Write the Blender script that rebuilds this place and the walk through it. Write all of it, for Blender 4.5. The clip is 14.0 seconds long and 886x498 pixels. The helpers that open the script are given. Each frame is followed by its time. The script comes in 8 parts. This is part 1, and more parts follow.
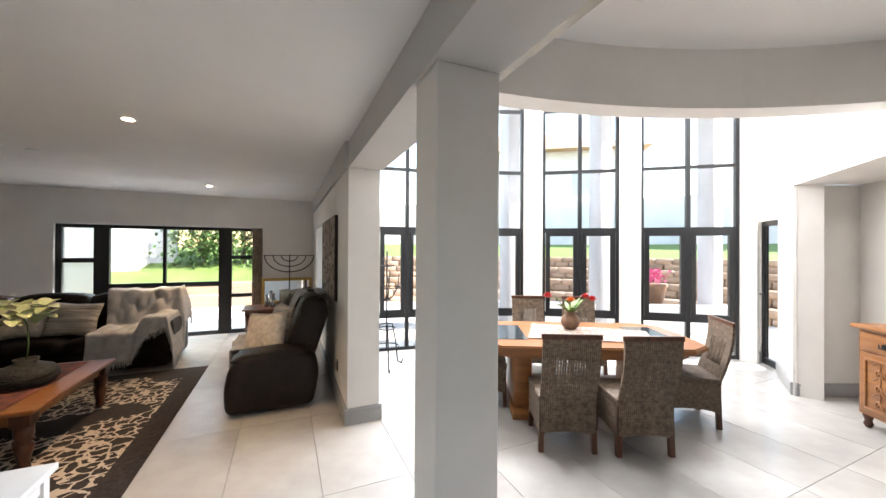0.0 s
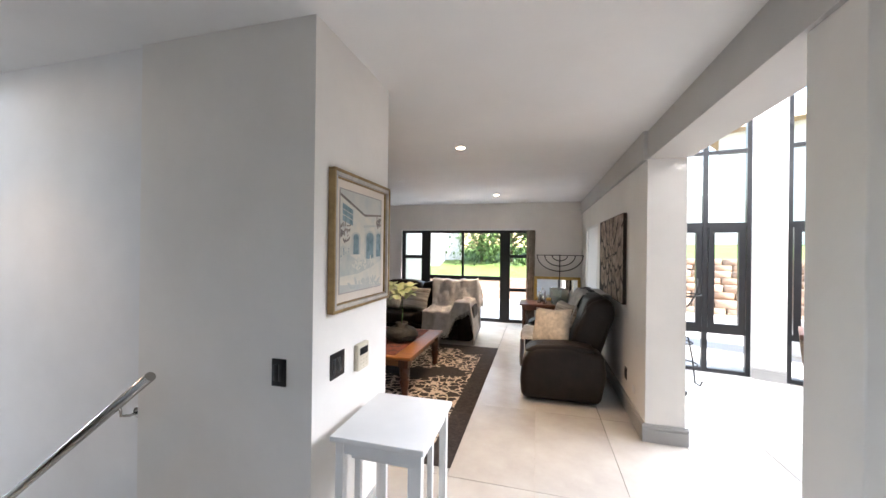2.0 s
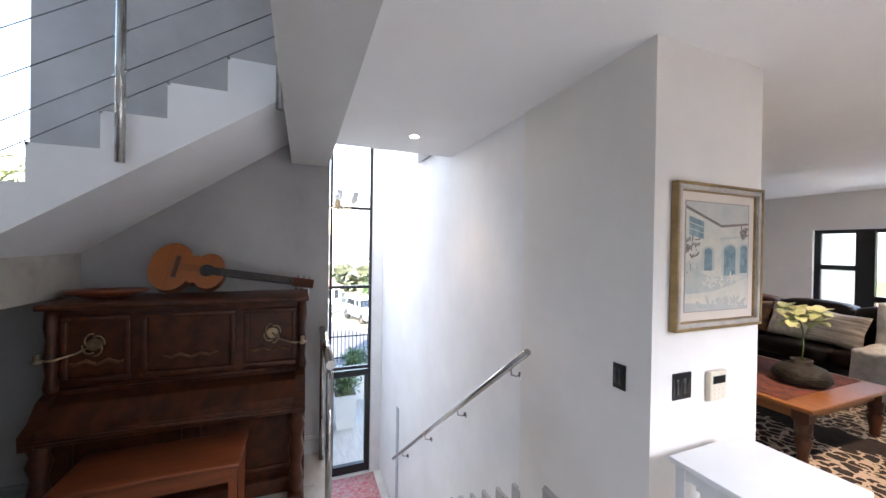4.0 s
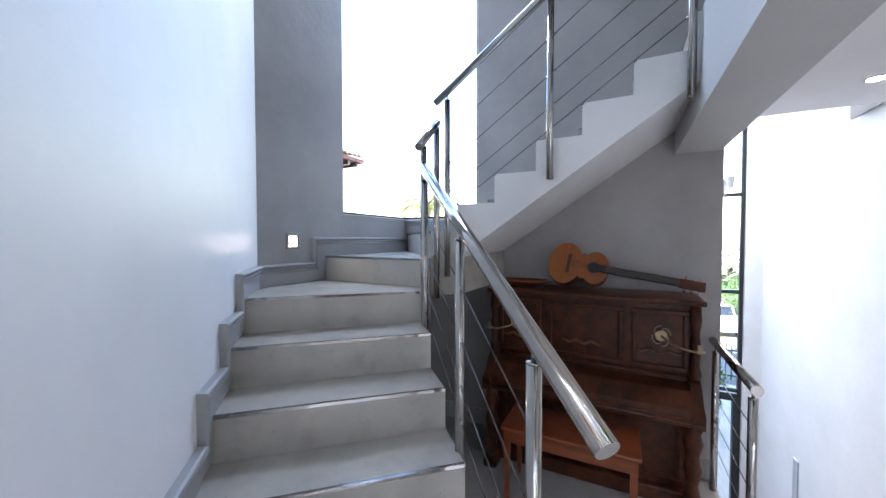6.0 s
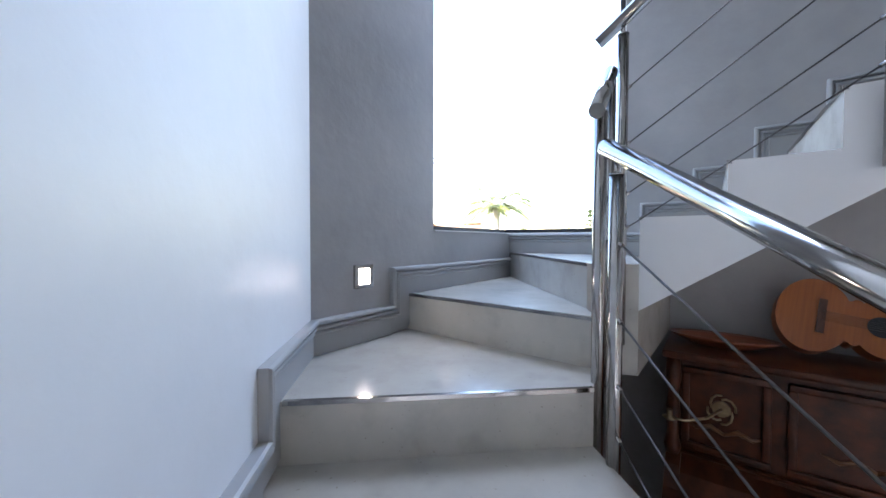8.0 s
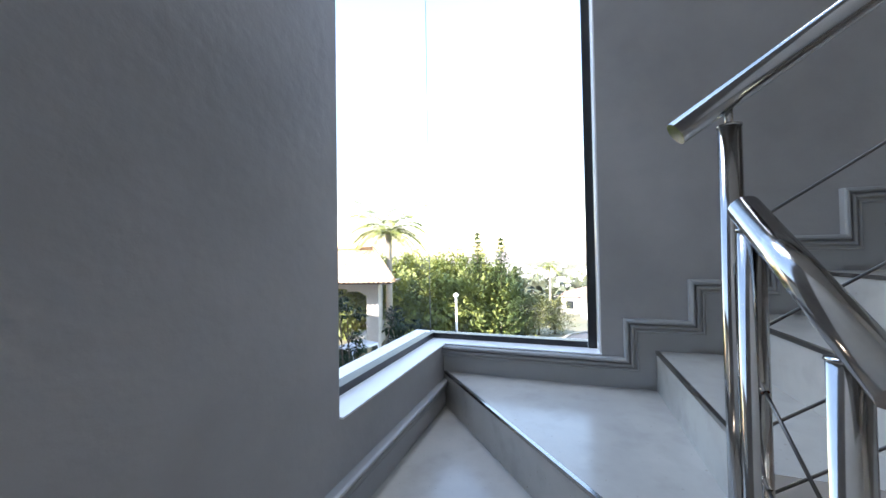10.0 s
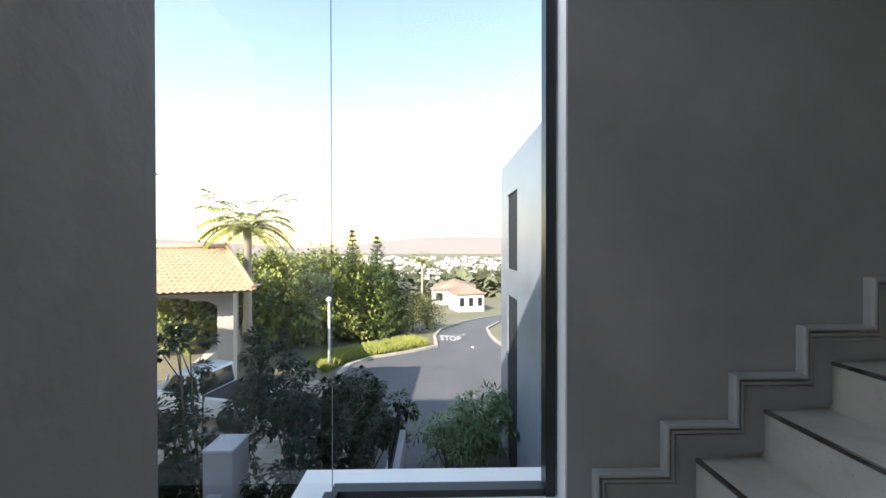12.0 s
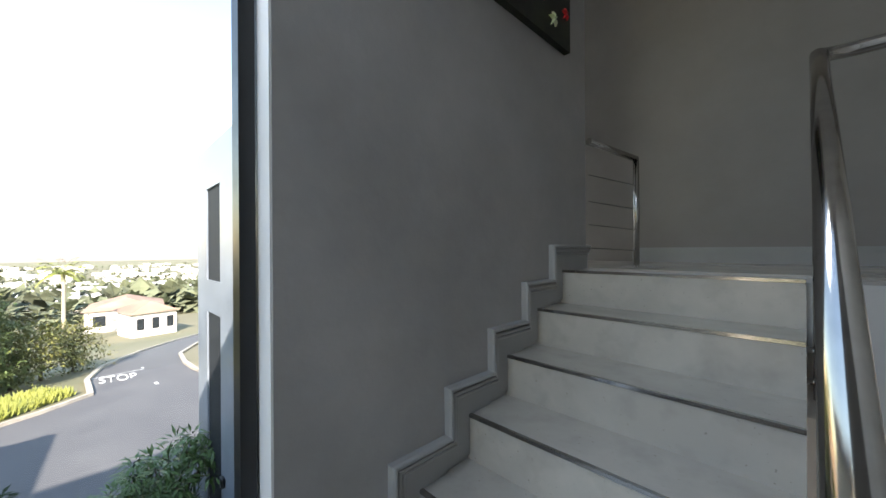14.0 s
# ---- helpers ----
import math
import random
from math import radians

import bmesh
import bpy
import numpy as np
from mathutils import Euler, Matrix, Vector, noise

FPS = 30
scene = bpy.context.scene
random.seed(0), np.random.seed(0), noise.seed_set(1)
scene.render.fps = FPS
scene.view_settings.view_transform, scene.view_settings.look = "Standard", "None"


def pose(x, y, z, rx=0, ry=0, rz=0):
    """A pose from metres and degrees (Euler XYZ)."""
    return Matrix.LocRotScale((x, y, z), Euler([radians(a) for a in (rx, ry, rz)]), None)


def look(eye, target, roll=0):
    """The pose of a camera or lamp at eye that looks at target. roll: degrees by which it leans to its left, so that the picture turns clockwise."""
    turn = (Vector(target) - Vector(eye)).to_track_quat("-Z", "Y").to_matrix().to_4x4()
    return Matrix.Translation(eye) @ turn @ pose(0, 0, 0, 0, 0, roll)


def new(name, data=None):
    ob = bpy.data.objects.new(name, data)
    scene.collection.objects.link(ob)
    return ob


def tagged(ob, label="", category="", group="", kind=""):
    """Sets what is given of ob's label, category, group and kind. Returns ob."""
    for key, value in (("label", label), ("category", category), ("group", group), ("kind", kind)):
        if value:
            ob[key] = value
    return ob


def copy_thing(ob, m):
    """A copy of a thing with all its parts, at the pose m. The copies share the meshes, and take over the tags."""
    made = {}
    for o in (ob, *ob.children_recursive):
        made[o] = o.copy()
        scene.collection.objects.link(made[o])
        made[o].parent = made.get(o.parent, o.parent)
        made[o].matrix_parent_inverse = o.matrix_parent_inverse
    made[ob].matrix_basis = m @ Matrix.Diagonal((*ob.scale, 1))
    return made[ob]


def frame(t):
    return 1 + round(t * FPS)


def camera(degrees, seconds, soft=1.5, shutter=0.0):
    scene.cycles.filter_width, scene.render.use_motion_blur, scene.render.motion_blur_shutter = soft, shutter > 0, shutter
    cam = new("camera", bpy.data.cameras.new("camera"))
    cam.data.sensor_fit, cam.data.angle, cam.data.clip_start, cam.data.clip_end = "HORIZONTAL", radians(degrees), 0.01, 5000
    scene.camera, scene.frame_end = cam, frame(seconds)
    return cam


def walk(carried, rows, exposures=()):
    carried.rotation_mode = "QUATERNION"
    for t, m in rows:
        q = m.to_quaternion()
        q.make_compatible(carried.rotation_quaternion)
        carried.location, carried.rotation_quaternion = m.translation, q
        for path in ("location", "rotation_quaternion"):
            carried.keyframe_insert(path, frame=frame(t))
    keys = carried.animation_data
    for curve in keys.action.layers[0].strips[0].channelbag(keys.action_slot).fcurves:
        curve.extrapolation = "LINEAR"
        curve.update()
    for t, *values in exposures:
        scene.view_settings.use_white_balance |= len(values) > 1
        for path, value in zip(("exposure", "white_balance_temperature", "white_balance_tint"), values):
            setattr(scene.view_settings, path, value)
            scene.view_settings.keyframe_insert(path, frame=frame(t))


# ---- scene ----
cam = camera(102.4, 14.0)
PATH = [
    (0.0, look((2.061, 1.232, 1.634), (2.87, 3.061, 1.644), 0.3)),
    (0.5, look((1.968, 1.179, 1.638), (2.465, 3.116, 1.646), 0.4)),
    (1.0, look((1.871, 1.212, 1.64), (2.043, 3.204, 1.645), 0.5)),
    (1.5, look((1.751, 1.24, 1.63), (1.588, 3.233, 1.63), 0.7)),
    (2.0, look((1.692, 1.243, 1.62), (1.179, 3.176, 1.622), 0.7)),
    (2.5, look((1.692, 1.244, 1.634), (0.796, 3.033, 1.636), 0.7)),
    (3.0, look((1.828, 1.240, 1.675), (0.550, 2.779, 1.667), 0.8)),
    (3.5, look((1.902, 1.194, 1.682), (0.297, 2.386, 1.673), 0.9)),
    (4.0, look((1.884, 1.143, 1.684), (0.023, 1.877, 1.670), 0.9)),
    (6.3, look((1.904, 0.664, 1.71), (0.201, -0.383, 1.662), -0.1)),
    (6.5, look((1.87, 0.616, 1.697), (0.214, -0.504, 1.657), -0.1)),
    (7.0, look((1.683, 0.449, 1.675), (0.07, -0.733, 1.636), -0.1)),
    (7.5, look((1.466, 0.184, 1.7), (-0.148, -0.996, 1.66), -0.1)),
    (8.0, look((1.266, -0.029, 1.848), (-0.331, -1.231, 1.801), 0.1)),
    (8.5, look((1.091, -0.234, 1.961), (-0.597, -1.306, 1.939), 0.7)),
    (9.0, look((0.951, -0.375, 2.083), (-0.81, -1.323, 2.078), 0.4)),
    (9.2, look((0.898, -0.418, 2.134), (-0.89, -1.314, 2.152), 0.0)),
    (11.3, pose(0.229, -0.87, 2.741, 89.36, 0.29, 96.71)),
    (12.0, pose(0.128, -0.942, 2.893, 89.60, 0.06, 88.96)),
    (12.5, pose(0.033, -0.951, 2.973, 89.57, 0.14, 80.47)),
    (13.2, pose(-0.114, -0.91, 2.943, 89.63, 0.35, 66.85)),
    (13.6, pose(-0.155, -0.856, 2.94, 89.84, 0.21, 56.26)),
    (14.0, pose(-0.232, -0.781, 2.936, 89.97, 0.35, 45.65)),
]

EXPOSURE = [(0.0, 2.85, 6550, 15), (1.0, 2.97, 6450, 16), (2.3, 3.38, 6250, 17), (4.2, 3.52, 6100, 20), (6.3, 3.58, 5800, 20), (9.2, 3.28, 5800, 20), (11.3, 1.78, 6700, 14), (12.6, 1.8, 6700, 14), (14.0, 2.2, 6700, 14)]
walk(cam, PATH, EXPOSURE)

# ---- world and sun ----
world = bpy.data.worlds.new("sky")
scene.world = world
world.use_nodes = True
wt = world.node_tree
sky = wt.nodes.new("ShaderNodeTexSky")
sky.sky_type = 'NISHITA'
sky.sun_disc = False
SUN_EL, SUN_AZ = 34.0, 118.0   # azimuth clockwise from +Y
sky.sun_elevation = radians(SUN_EL)
sky.sun_rotation = radians(SUN_AZ)
sky.air_density = 1.6
sky.dust_density = 0.4
sky.ozone_density = 1.0
wt.links.new(sky.outputs[0], wt.nodes["Background"].inputs[0])
wt.nodes["Background"].inputs[1].default_value = 0.11
sun = new("sun", bpy.data.lights.new("sun", 'SUN'))
sun.data.energy = 3.3
sun.data.angle = radians(0.53)
sun.data.color = (1.0, 0.93, 0.82)
_sd = Vector((math.sin(radians(SUN_AZ)) * math.cos(radians(SUN_EL)), math.cos(radians(SUN_AZ)) * math.cos(radians(SUN_EL)), math.sin(radians(SUN_EL))))
sun.matrix_world = look(_sd * 40, (0, 0, 0))


def window_light(name, p, target, w, h, power, color=(0.93, 0.97, 1.0)):
    """Sky light in the opening of a window."""
    d = bpy.data.lights.new(name, 'AREA')
    d.shape, d.size, d.size_y, d.energy, d.color = 'RECTANGLE', w, h, power, color
    ob = new(name, d)
    ob.matrix_world = look(p, target)
    return ob


entry_light = window_light("entry_sky_light", (-5.1, 1.9, 4.4), (-2.8, 2.3, -1.8), 1.0, 2.0, 13)
entry_light.data.spread = radians(95)
for lx, ly in ((3.9, 6.62), (5.2, 6.22), (6.45, 5.55), (7.75, 4.6)):
    window_light("dining_sky_light", (lx, ly, 4.55), (1.0, 2.2, 1.4), 0.95, 1.1, 30)
window_light("stair_sky_light", (-1.22, -1.12, 4.75), (1.6, -0.3, 1.4), 0.5, 1.2, 5.5, (0.80, 0.90, 1.0))
window_light("living_sky_light", (0.05, 9.8, 2.55), (0.2, 6.0, 0.2), 2.8, 0.6, 60)


# ---- materials ----
def mat(name, base, rough=0.5, metal=0.0, var=0.06, scale=3.0, bump=0.0, bscale=60.0, second=None, coat=0.0, spec=0.5, island=0.0, coords="Object", stretch=(1, 1, 1), rvar=0.1):
    m = bpy.data.materials.new(name)
    m.use_nodes = True
    nt = m.node_tree
    b = nt.nodes["Principled BSDF"]
    b.inputs["Roughness"].default_value = rough
    b.inputs["Metallic"].default_value = metal
    b.inputs["Specular IOR Level"].default_value = spec
    b.inputs["Coat Weight"].default_value = coat
    tc = nt.nodes.new("ShaderNodeTexCoord")
    mp = nt.nodes.new("ShaderNodeMapping")
    mp.inputs["Scale"].default_value = stretch
    nt.links.new(tc.outputs[coords], mp.inputs[0])
    n1 = nt.nodes.new("ShaderNodeTexNoise")
    n1.inputs["Scale"].default_value = scale
    n1.inputs["Detail"].default_value = 6
    n1.inputs["Roughness"].default_value = 0.6
    nt.links.new(mp.outputs[0], n1.inputs["Vector"])
    ramp = nt.nodes.new("ShaderNodeValToRGB")
    c2 = second or tuple(max(0, min(1, c * (1 - 2.2 * var))) for c in base)
    c1 = base if second else tuple(min(1, c * (1 + var)) for c in base)
    ramp.color_ramp.elements[0].position, ramp.color_ramp.elements[1].position = 0.34, 0.66
    ramp.color_ramp.elements[0].color = (*c2, 1)
    ramp.color_ramp.elements[1].color = (*c1, 1)
    nt.links.new(n1.outputs["Fac"], ramp.inputs[0])
    out = ramp.outputs[0]
    if island:
        oi = nt.nodes.new("ShaderNodeObjectInfo")
        mul = nt.nodes.new("ShaderNodeMapRange")
        mul.inputs["To Min"].default_value, mul.inputs["To Max"].default_value = 1 - island, 1 + island
        nt.links.new(oi.outputs["Random"], mul.inputs["Value"])
        hs = nt.nodes.new("ShaderNodeHueSaturation")
        nt.links.new(mul.outputs[0], hs.inputs["Value"])
        nt.links.new(out, hs.inputs["Color"])
        out = hs.outputs[0]
    nt.links.new(out, b.inputs["Base Color"])
    if rvar:
        mr = nt.nodes.new("ShaderNodeMapRange")
        mr.inputs["To Min"].default_value, mr.inputs["To Max"].default_value = max(0.02, rough - rvar), min(1, rough + rvar)
        nt.links.new(n1.outputs["Fac"], mr.inputs["Value"])
        nt.links.new(mr.outputs[0], b.inputs["Roughness"])
    if bump:
        n2 = nt.nodes.new("ShaderNodeTexNoise")
        n2.inputs["Scale"].default_value = bscale
        n2.inputs["Detail"].default_value = 4
        nt.links.new(mp.outputs[0], n2.inputs["Vector"])
        bp = nt.nodes.new("ShaderNodeBump")
        bp.inputs["Strength"].default_value = bump
        bp.inputs["Distance"].default_value = 0.01
        nt.links.new(n2.outputs["Fac"], bp.inputs["Height"])
        nt.links.new(bp.outputs[0], b.inputs["Normal"])
    return m


def glow(name, color, strength):
    m = bpy.data.materials.new(name)
    m.use_nodes = True
    b = m.node_tree.nodes["Principled BSDF"]
    b.inputs["Base Color"].default_value = (*color, 1)
    b.inputs["Emission Color"].default_value = (*color, 1)
    b.inputs["Emission Strength"].default_value = strength
    return m


def glass_mat(name, tint=(1, 1, 1), rough=0.0, gloss=0.06):
    m = bpy.data.materials.new(name)
    m.use_nodes = True
    nt = m.node_tree
    nt.nodes.remove(nt.nodes["Principled BSDF"])
    tr = nt.nodes.new("ShaderNodeBsdfTransparent")
    tr.inputs[0].default_value = (*tint, 1)
    gl = nt.nodes.new("ShaderNodeBsdfGlossy")
    gl.inputs["Roughness"].default_value = rough
    lw = nt.nodes.new("ShaderNodeLayerWeight")
    lw.inputs["Blend"].default_value = 0.5
    pw = nt.nodes.new("ShaderNodeMath")
    pw.operation = 'POWER'
    pw.inputs[1].default_value = 5.0
    nt.links.new(lw.outputs["Facing"], pw.inputs[0])
    fr = nt.nodes.new("ShaderNodeMapRange")
    fr.inputs["To Min"].default_value, fr.inputs["To Max"].default_value = 0.015, 0.3
    nt.links.new(pw.outputs[0], fr.inputs["Value"])
    mx = nt.nodes.new("ShaderNodeMixShader")
    nt.links.new(fr.outputs[0], mx.inputs[0])
    nt.links.new(tr.outputs[0], mx.inputs[1])
    nt.links.new(gl.outputs[0], mx.inputs[2])
    nt.links.new(mx.outputs[0], nt.nodes["Material Output"].inputs[0])
    return m


M_WALL = mat("wall_paint", (0.79, 0.765, 0.725), 0.55, var=0.03, scale=1.3, bump=0.12, bscale=28, rvar=0.06)
M_STAIRWALL = mat("stair_wall_paint", (0.80, 0.80, 0.80), 0.44, var=0.03, scale=1.5, bump=0.16, bscale=16, rvar=0.10)
# wall paint greyed down: the beams' side shading sits in this colour
M_BEAMSHADE = mat("beam_shaded", (0.52, 0.51, 0.49), 0.6, var=0.03, scale=1.3, bump=0.10, bscale=28)
# darker copy of the wall paint: shade of the stair walls in the colour
M_HALLSHADE = mat("hall_wall_shaded", (0.38, 0.37, 0.362), 0.5, var=0.07, scale=1.9, bump=0.18, bscale=24, rvar=0.08)
# darkest wall copy: the upper hall's low light is put into the colour
M_LANDSHADE = mat("landing_wall_shaded", (0.27, 0.25, 0.232), 0.55, var=0.06, scale=1.2, bump=0.15, bscale=24)
M_CEIL = mat("ceiling_paint", (0.82, 0.81, 0.795), 0.75, var=0.02, scale=1.0, bump=0.1, bscale=40)
M_TRIM = mat("trim_paint", (0.36, 0.36, 0.355), 0.4, var=0.03, scale=4)
M_TILE = mat("floor_tile", (0.47, 0.457, 0.427), 0.24, var=0.10, scale=1.6, second=(0.37, 0.353, 0.325), island=0.05, rvar=0.07, coords="Object")
M_GROUT = mat("grout", (0.36, 0.34, 0.31), 0.8, var=0.06, scale=8)
M_TREAD = mat("tread_tile", (0.50, 0.475, 0.42), 0.2, var=0.1, scale=3.0, second=(0.42, 0.40, 0.36), rvar=0.07)
M_RISER = mat("riser_tile", (0.51, 0.483, 0.43), 0.24, var=0.1, scale=3.0, second=(0.42, 0.397, 0.356), rvar=0.08)


def add_pits(m, scale, amount):
    """Small dark pits and smudges in a stone-like tile."""
    nt = m.node_tree
    b = nt.nodes["Principled BSDF"]
    old = b.inputs["Base Color"].links[0].from_socket
    tc = nt.nodes.new("ShaderNodeTexCoord")
    cur = old
    for sc, lo, hi, k in ((scale, 0.69, 0.75, amount), (scale * 0.12, 0.52, 0.75, amount * 0.45)):
        nz = nt.nodes.new("ShaderNodeTexNoise")
        nz.inputs["Scale"].default_value = sc
        nz.inputs["Detail"].default_value = 3
        nt.links.new(tc.outputs["Object"], nz.inputs["Vector"])
        mr = nt.nodes.new("ShaderNodeMapRange")
        mr.inputs["From Min"].default_value, mr.inputs["From Max"].default_value = lo, hi
        mr.inputs["To Max"].default_value = k
        nt.links.new(nz.outputs["Fac"], mr.inputs["Value"])
        mx = nt.nodes.new("ShaderNodeMixRGB")
        mx.inputs[2].default_value = (0.12, 0.105, 0.09, 1)
        nt.links.new(mr.outputs[0], mx.inputs[0])
        nt.links.new(cur, mx.inputs[1])
        cur = mx.outputs[0]
    nt.links.new(cur, b.inputs["Base Color"])


add_pits(M_RISER, 80.0, 0.45)
add_pits(M_TREAD, 70.0, 0.35)
add_pits(M_TILE, 9.0, 0.22)
M_STEEL = mat("brushed_steel", (0.44, 0.425, 0.405), 0.13, metal=1.0, var=0.04, scale=20, rvar=0.05)
M_WIRE = mat("steel_wire", (0.13, 0.125, 0.12), 0.4, metal=1.0, var=0.05, scale=30)
M_BLACK = mat("black_aluminium", (0.012, 0.013, 0.015), 0.35, var=0.1, scale=10)
M_GLASS = glass_mat("window_glass")
M_WHITE = mat("white_paint", (0.80, 0.80, 0.79), 0.4, var=0.02, scale=4)
M_EXT = mat("exterior_plaster", (0.62, 0.62, 0.63), 0.8, var=0.08, scale=0.8, bump=0.2, bscale=30)
M_GREYWALL = mat("garden_wall_paint", (0.42, 0.44, 0.48), 0.8, var=0.08, scale=0.8, bump=0.2, bscale=30)


# ---- mesh helpers ----
def bm_new():
    return bmesh.new()


def box(bm, x0, x1, y0, y1, z0, z1, m=None):
    vs = [Vector((x, y, z)) for z in (z0, z1) for x, y in ((x0, y0), (x1, y0), (x1, y1), (x0, y1))]
    if m:
        vs = [m @ v for v in vs]
    v = [bm.verts.new(p) for p in vs]
    for f in ((3, 2, 1, 0), (4, 5, 6, 7), (0, 1, 5, 4), (1, 2, 6, 5), (2, 3, 7, 6), (3, 0, 4, 7)):
        bm.faces.new([v[i] for i in f])
    return v


def prism(bm, poly, z0, z1):
    """An upright prism over a plan polygon, counter-clockwise."""
    a = [bm.verts.new((x, y, z0)) for x, y in poly]
    b = [bm.verts.new((x, y, z1)) for x, y in poly]
    n = len(poly)
    bm.faces.new(list(reversed(a)))
    bm.faces.new(b)
    for i in range(n):
        j = (i + 1) % n
        bm.faces.new((a[i], a[j], b[j], b[i]))


def slab_between(bm, p, q, thick, z0, z1, side=1):
    """A straight wall from p to q in plan; thickness to the left (side 1) or right (-1)."""
    p, q = Vector(p), Vector(q)
    d = (q - p).normalized()
    n = Vector((-d.y, d.x)) * thick * side
    poly = [p, q, q + n, p + n]
    if side < 0:
        poly.reverse()
    prism(bm, [(v.x, v.y) for v in poly], z0, z1)


def tube(bm, pts, r, seg=10, cap=True):
    """A round tube along a line of points; r is one radius or one for each point."""
    pts = [Vector(p) for p in pts]
    rs = r if isinstance(r, (list, tuple)) else [r] * len(pts)
    rings = []
    up = None
    for i, p in enumerate(pts):
        t = (pts[min(i + 1, len(pts) - 1)] - pts[max(i - 1, 0)]).normalized()
        if up is None:
            up = t.orthogonal().normalized()
        up = (up - t * up.dot(t))
        up = up.normalized() if up.length > 1e-6 else t.orthogonal().normalized()
        s = t.cross(up)
        rings.append([bm.verts.new(p + (up * math.cos(a) + s * math.sin(a)) * rs[i]) for a in [2 * math.pi * k / seg for k in range(seg)]])
    for a, b in zip(rings, rings[1:]):
        for k in range(seg):
            f = bm.faces.new((a[k], a[(k + 1) % seg], b[(k + 1) % seg], b[k]))
            f.smooth = True
    if cap:
        bm.faces.new(list(reversed(rings[0])))
        bm.faces.new(rings[-1])


def lathe(bm, prof, c=(0, 0, 0), seg=20, squash=(1, 1)):
    """A turned body from (radius, height) pairs."""
    c = Vector(c)
    rings = []
    for r, z in prof:
        rings.append([bm.verts.new(c + Vector((max(r, 1e-4) * math.cos(2 * math.pi * k / seg) * squash[0], max(r, 1e-4) * math.sin(2 * math.pi * k / seg) * squash[1], z))) for k in range(seg)])
    for a, b in zip(rings, rings[1:]):
        for k in range(seg):
            f = bm.faces.new((a[k], a[(k + 1) % seg], b[(k + 1) % seg], b[k]))
            f.smooth = True
    bm.faces.new(list(reversed(rings[0])))
    bm.faces.new(rings[-1])


def soft_box(bm, x0, x1, y0, y1, z0, z1, r=0.04, seg=3, m=None, puff=0.0):
    """A box with rounded edges, and faces that swell by puff."""
    t = bm_new()
    box(t, x0, x1, y0, y1, z0, z1)
    if puff:
        bmesh.ops.subdivide_edges(t, edges=t.edges[:], cuts=5, use_grid_fill=True)
        c = Vector(((x0 + x1) / 2, (y0 + y1) / 2, (z0 + z1) / 2))
        h = Vector(((x1 - x0) / 2, (y1 - y0) / 2, (z1 - z0) / 2))
        for v in t.verts:
            u = Vector(((v.co[i] - c[i]) / h[i] for i in range(3)))
            k = [(1 - u[(i + 1) % 3] ** 2) * (1 - u[(i + 2) % 3] ** 2) for i in range(3)]
            for i in range(3):
                if abs(u[i]) > 0.999:
                    v.co[i] += math.copysign(puff * k[i], u[i])
            e = sum(1 for i in range(3) if abs(u[i]) > 0.999)
            if e >= 2:
                v.co = c + (v.co - c) * (1 - 0.35 * r / max(h) * (e - 1))
    else:
        bmesh.ops.bevel(t, geom=t.edges[:], offset=r, segments=seg, profile=0.6, affect='EDGES')
    for f in t.faces:
        f.smooth = True
    if m:
        bmesh.ops.transform(t, matrix=m, verts=t.verts[:])
    me = bpy.data.meshes.new("tmp")
    t.to_mesh(me)
    t.free()
    bm.from_mesh(me)
    bpy.data.meshes.remove(me)


def mesh_of(name, bm, material):
    bmesh.ops.recalc_face_normals(bm, faces=bm.faces[:])
    me = bpy.data.meshes.new(name)
    bm.to_mesh(me)
    bm.free()
    for m in (material if isinstance(material, (list, tuple)) else [material]):
        me.materials.append(m)
    return me


def struct(name, bm, material, label="", category=""):
    return tagged(new(name, mesh_of(name, bm, material)), label, category, kind="structure")


def part(name, bm, material, parent, label=""):
    ob = new(name, mesh_of(name, bm, material))
    ob.parent = parent
    if label:
        ob["label"] = label
    return ob


def thing(name, m, label, category, group=""):
    ob = new(name)
    ob.matrix_basis = m
    ob.empty_display_size = 0.1
    return tagged(ob, label, category, group)


def solo(name, bm, material, label, category, group="", m=None):
    ob = new(name, mesh_of(name, bm, material))
    if m:
        ob.matrix_basis = m
    return tagged(ob, label, category, group)


# ---- plan ----
RISE, RUN = 0.176, 0.2545
FLOOR2 = 16 * RISE            # upper landing
CEIL = 2.66
XC, YB = -1.17, -1.235        # stair walls: piano wall and short window wall
XS = -0.235                   # open side of the upper flight
TOP = 5.7                     # roof over the stair
DIRF = Vector((-0.73, -0.683))    # lower flight climbs this way
WID = Vector((0.683, -0.73))
R2 = Vector((0.527, 0.048))


def nose(k, w=0.0):
    """Plan point of nosing k of the lower flight, w metres from its open side."""
    return R2 + DIRF * (0.257 * (k - 2)) + WID * w


AB = Vector((0.495, YB))
A_DIR = (nose(0, 0.893) - AB).normalized()
A_END = AB + A_DIR * 3.1

# floors
bm = bm_new()
box(bm, -0.05, 9.6, -3.2, 9.6, -0.3, -0.012)
box(bm, XC - 0.2, -0.05, -1.6, 1.33, -0.3, -0.012)
box(bm, -2.8, -0.05, 2.74, 9.6, -0.3, -0.012)
struct("floor", bm, M_GROUT, "pale grout bed of the tiled floor", "floor")

# ceilings
bm = bm_new()
box(bm, -1.72, 2.6, 1.33, 2.74, CEIL, FLOOR2 - 0.02)
box(bm, -2.8, 2.9, 2.74, 9.5, CEIL, FLOOR2 - 0.02)
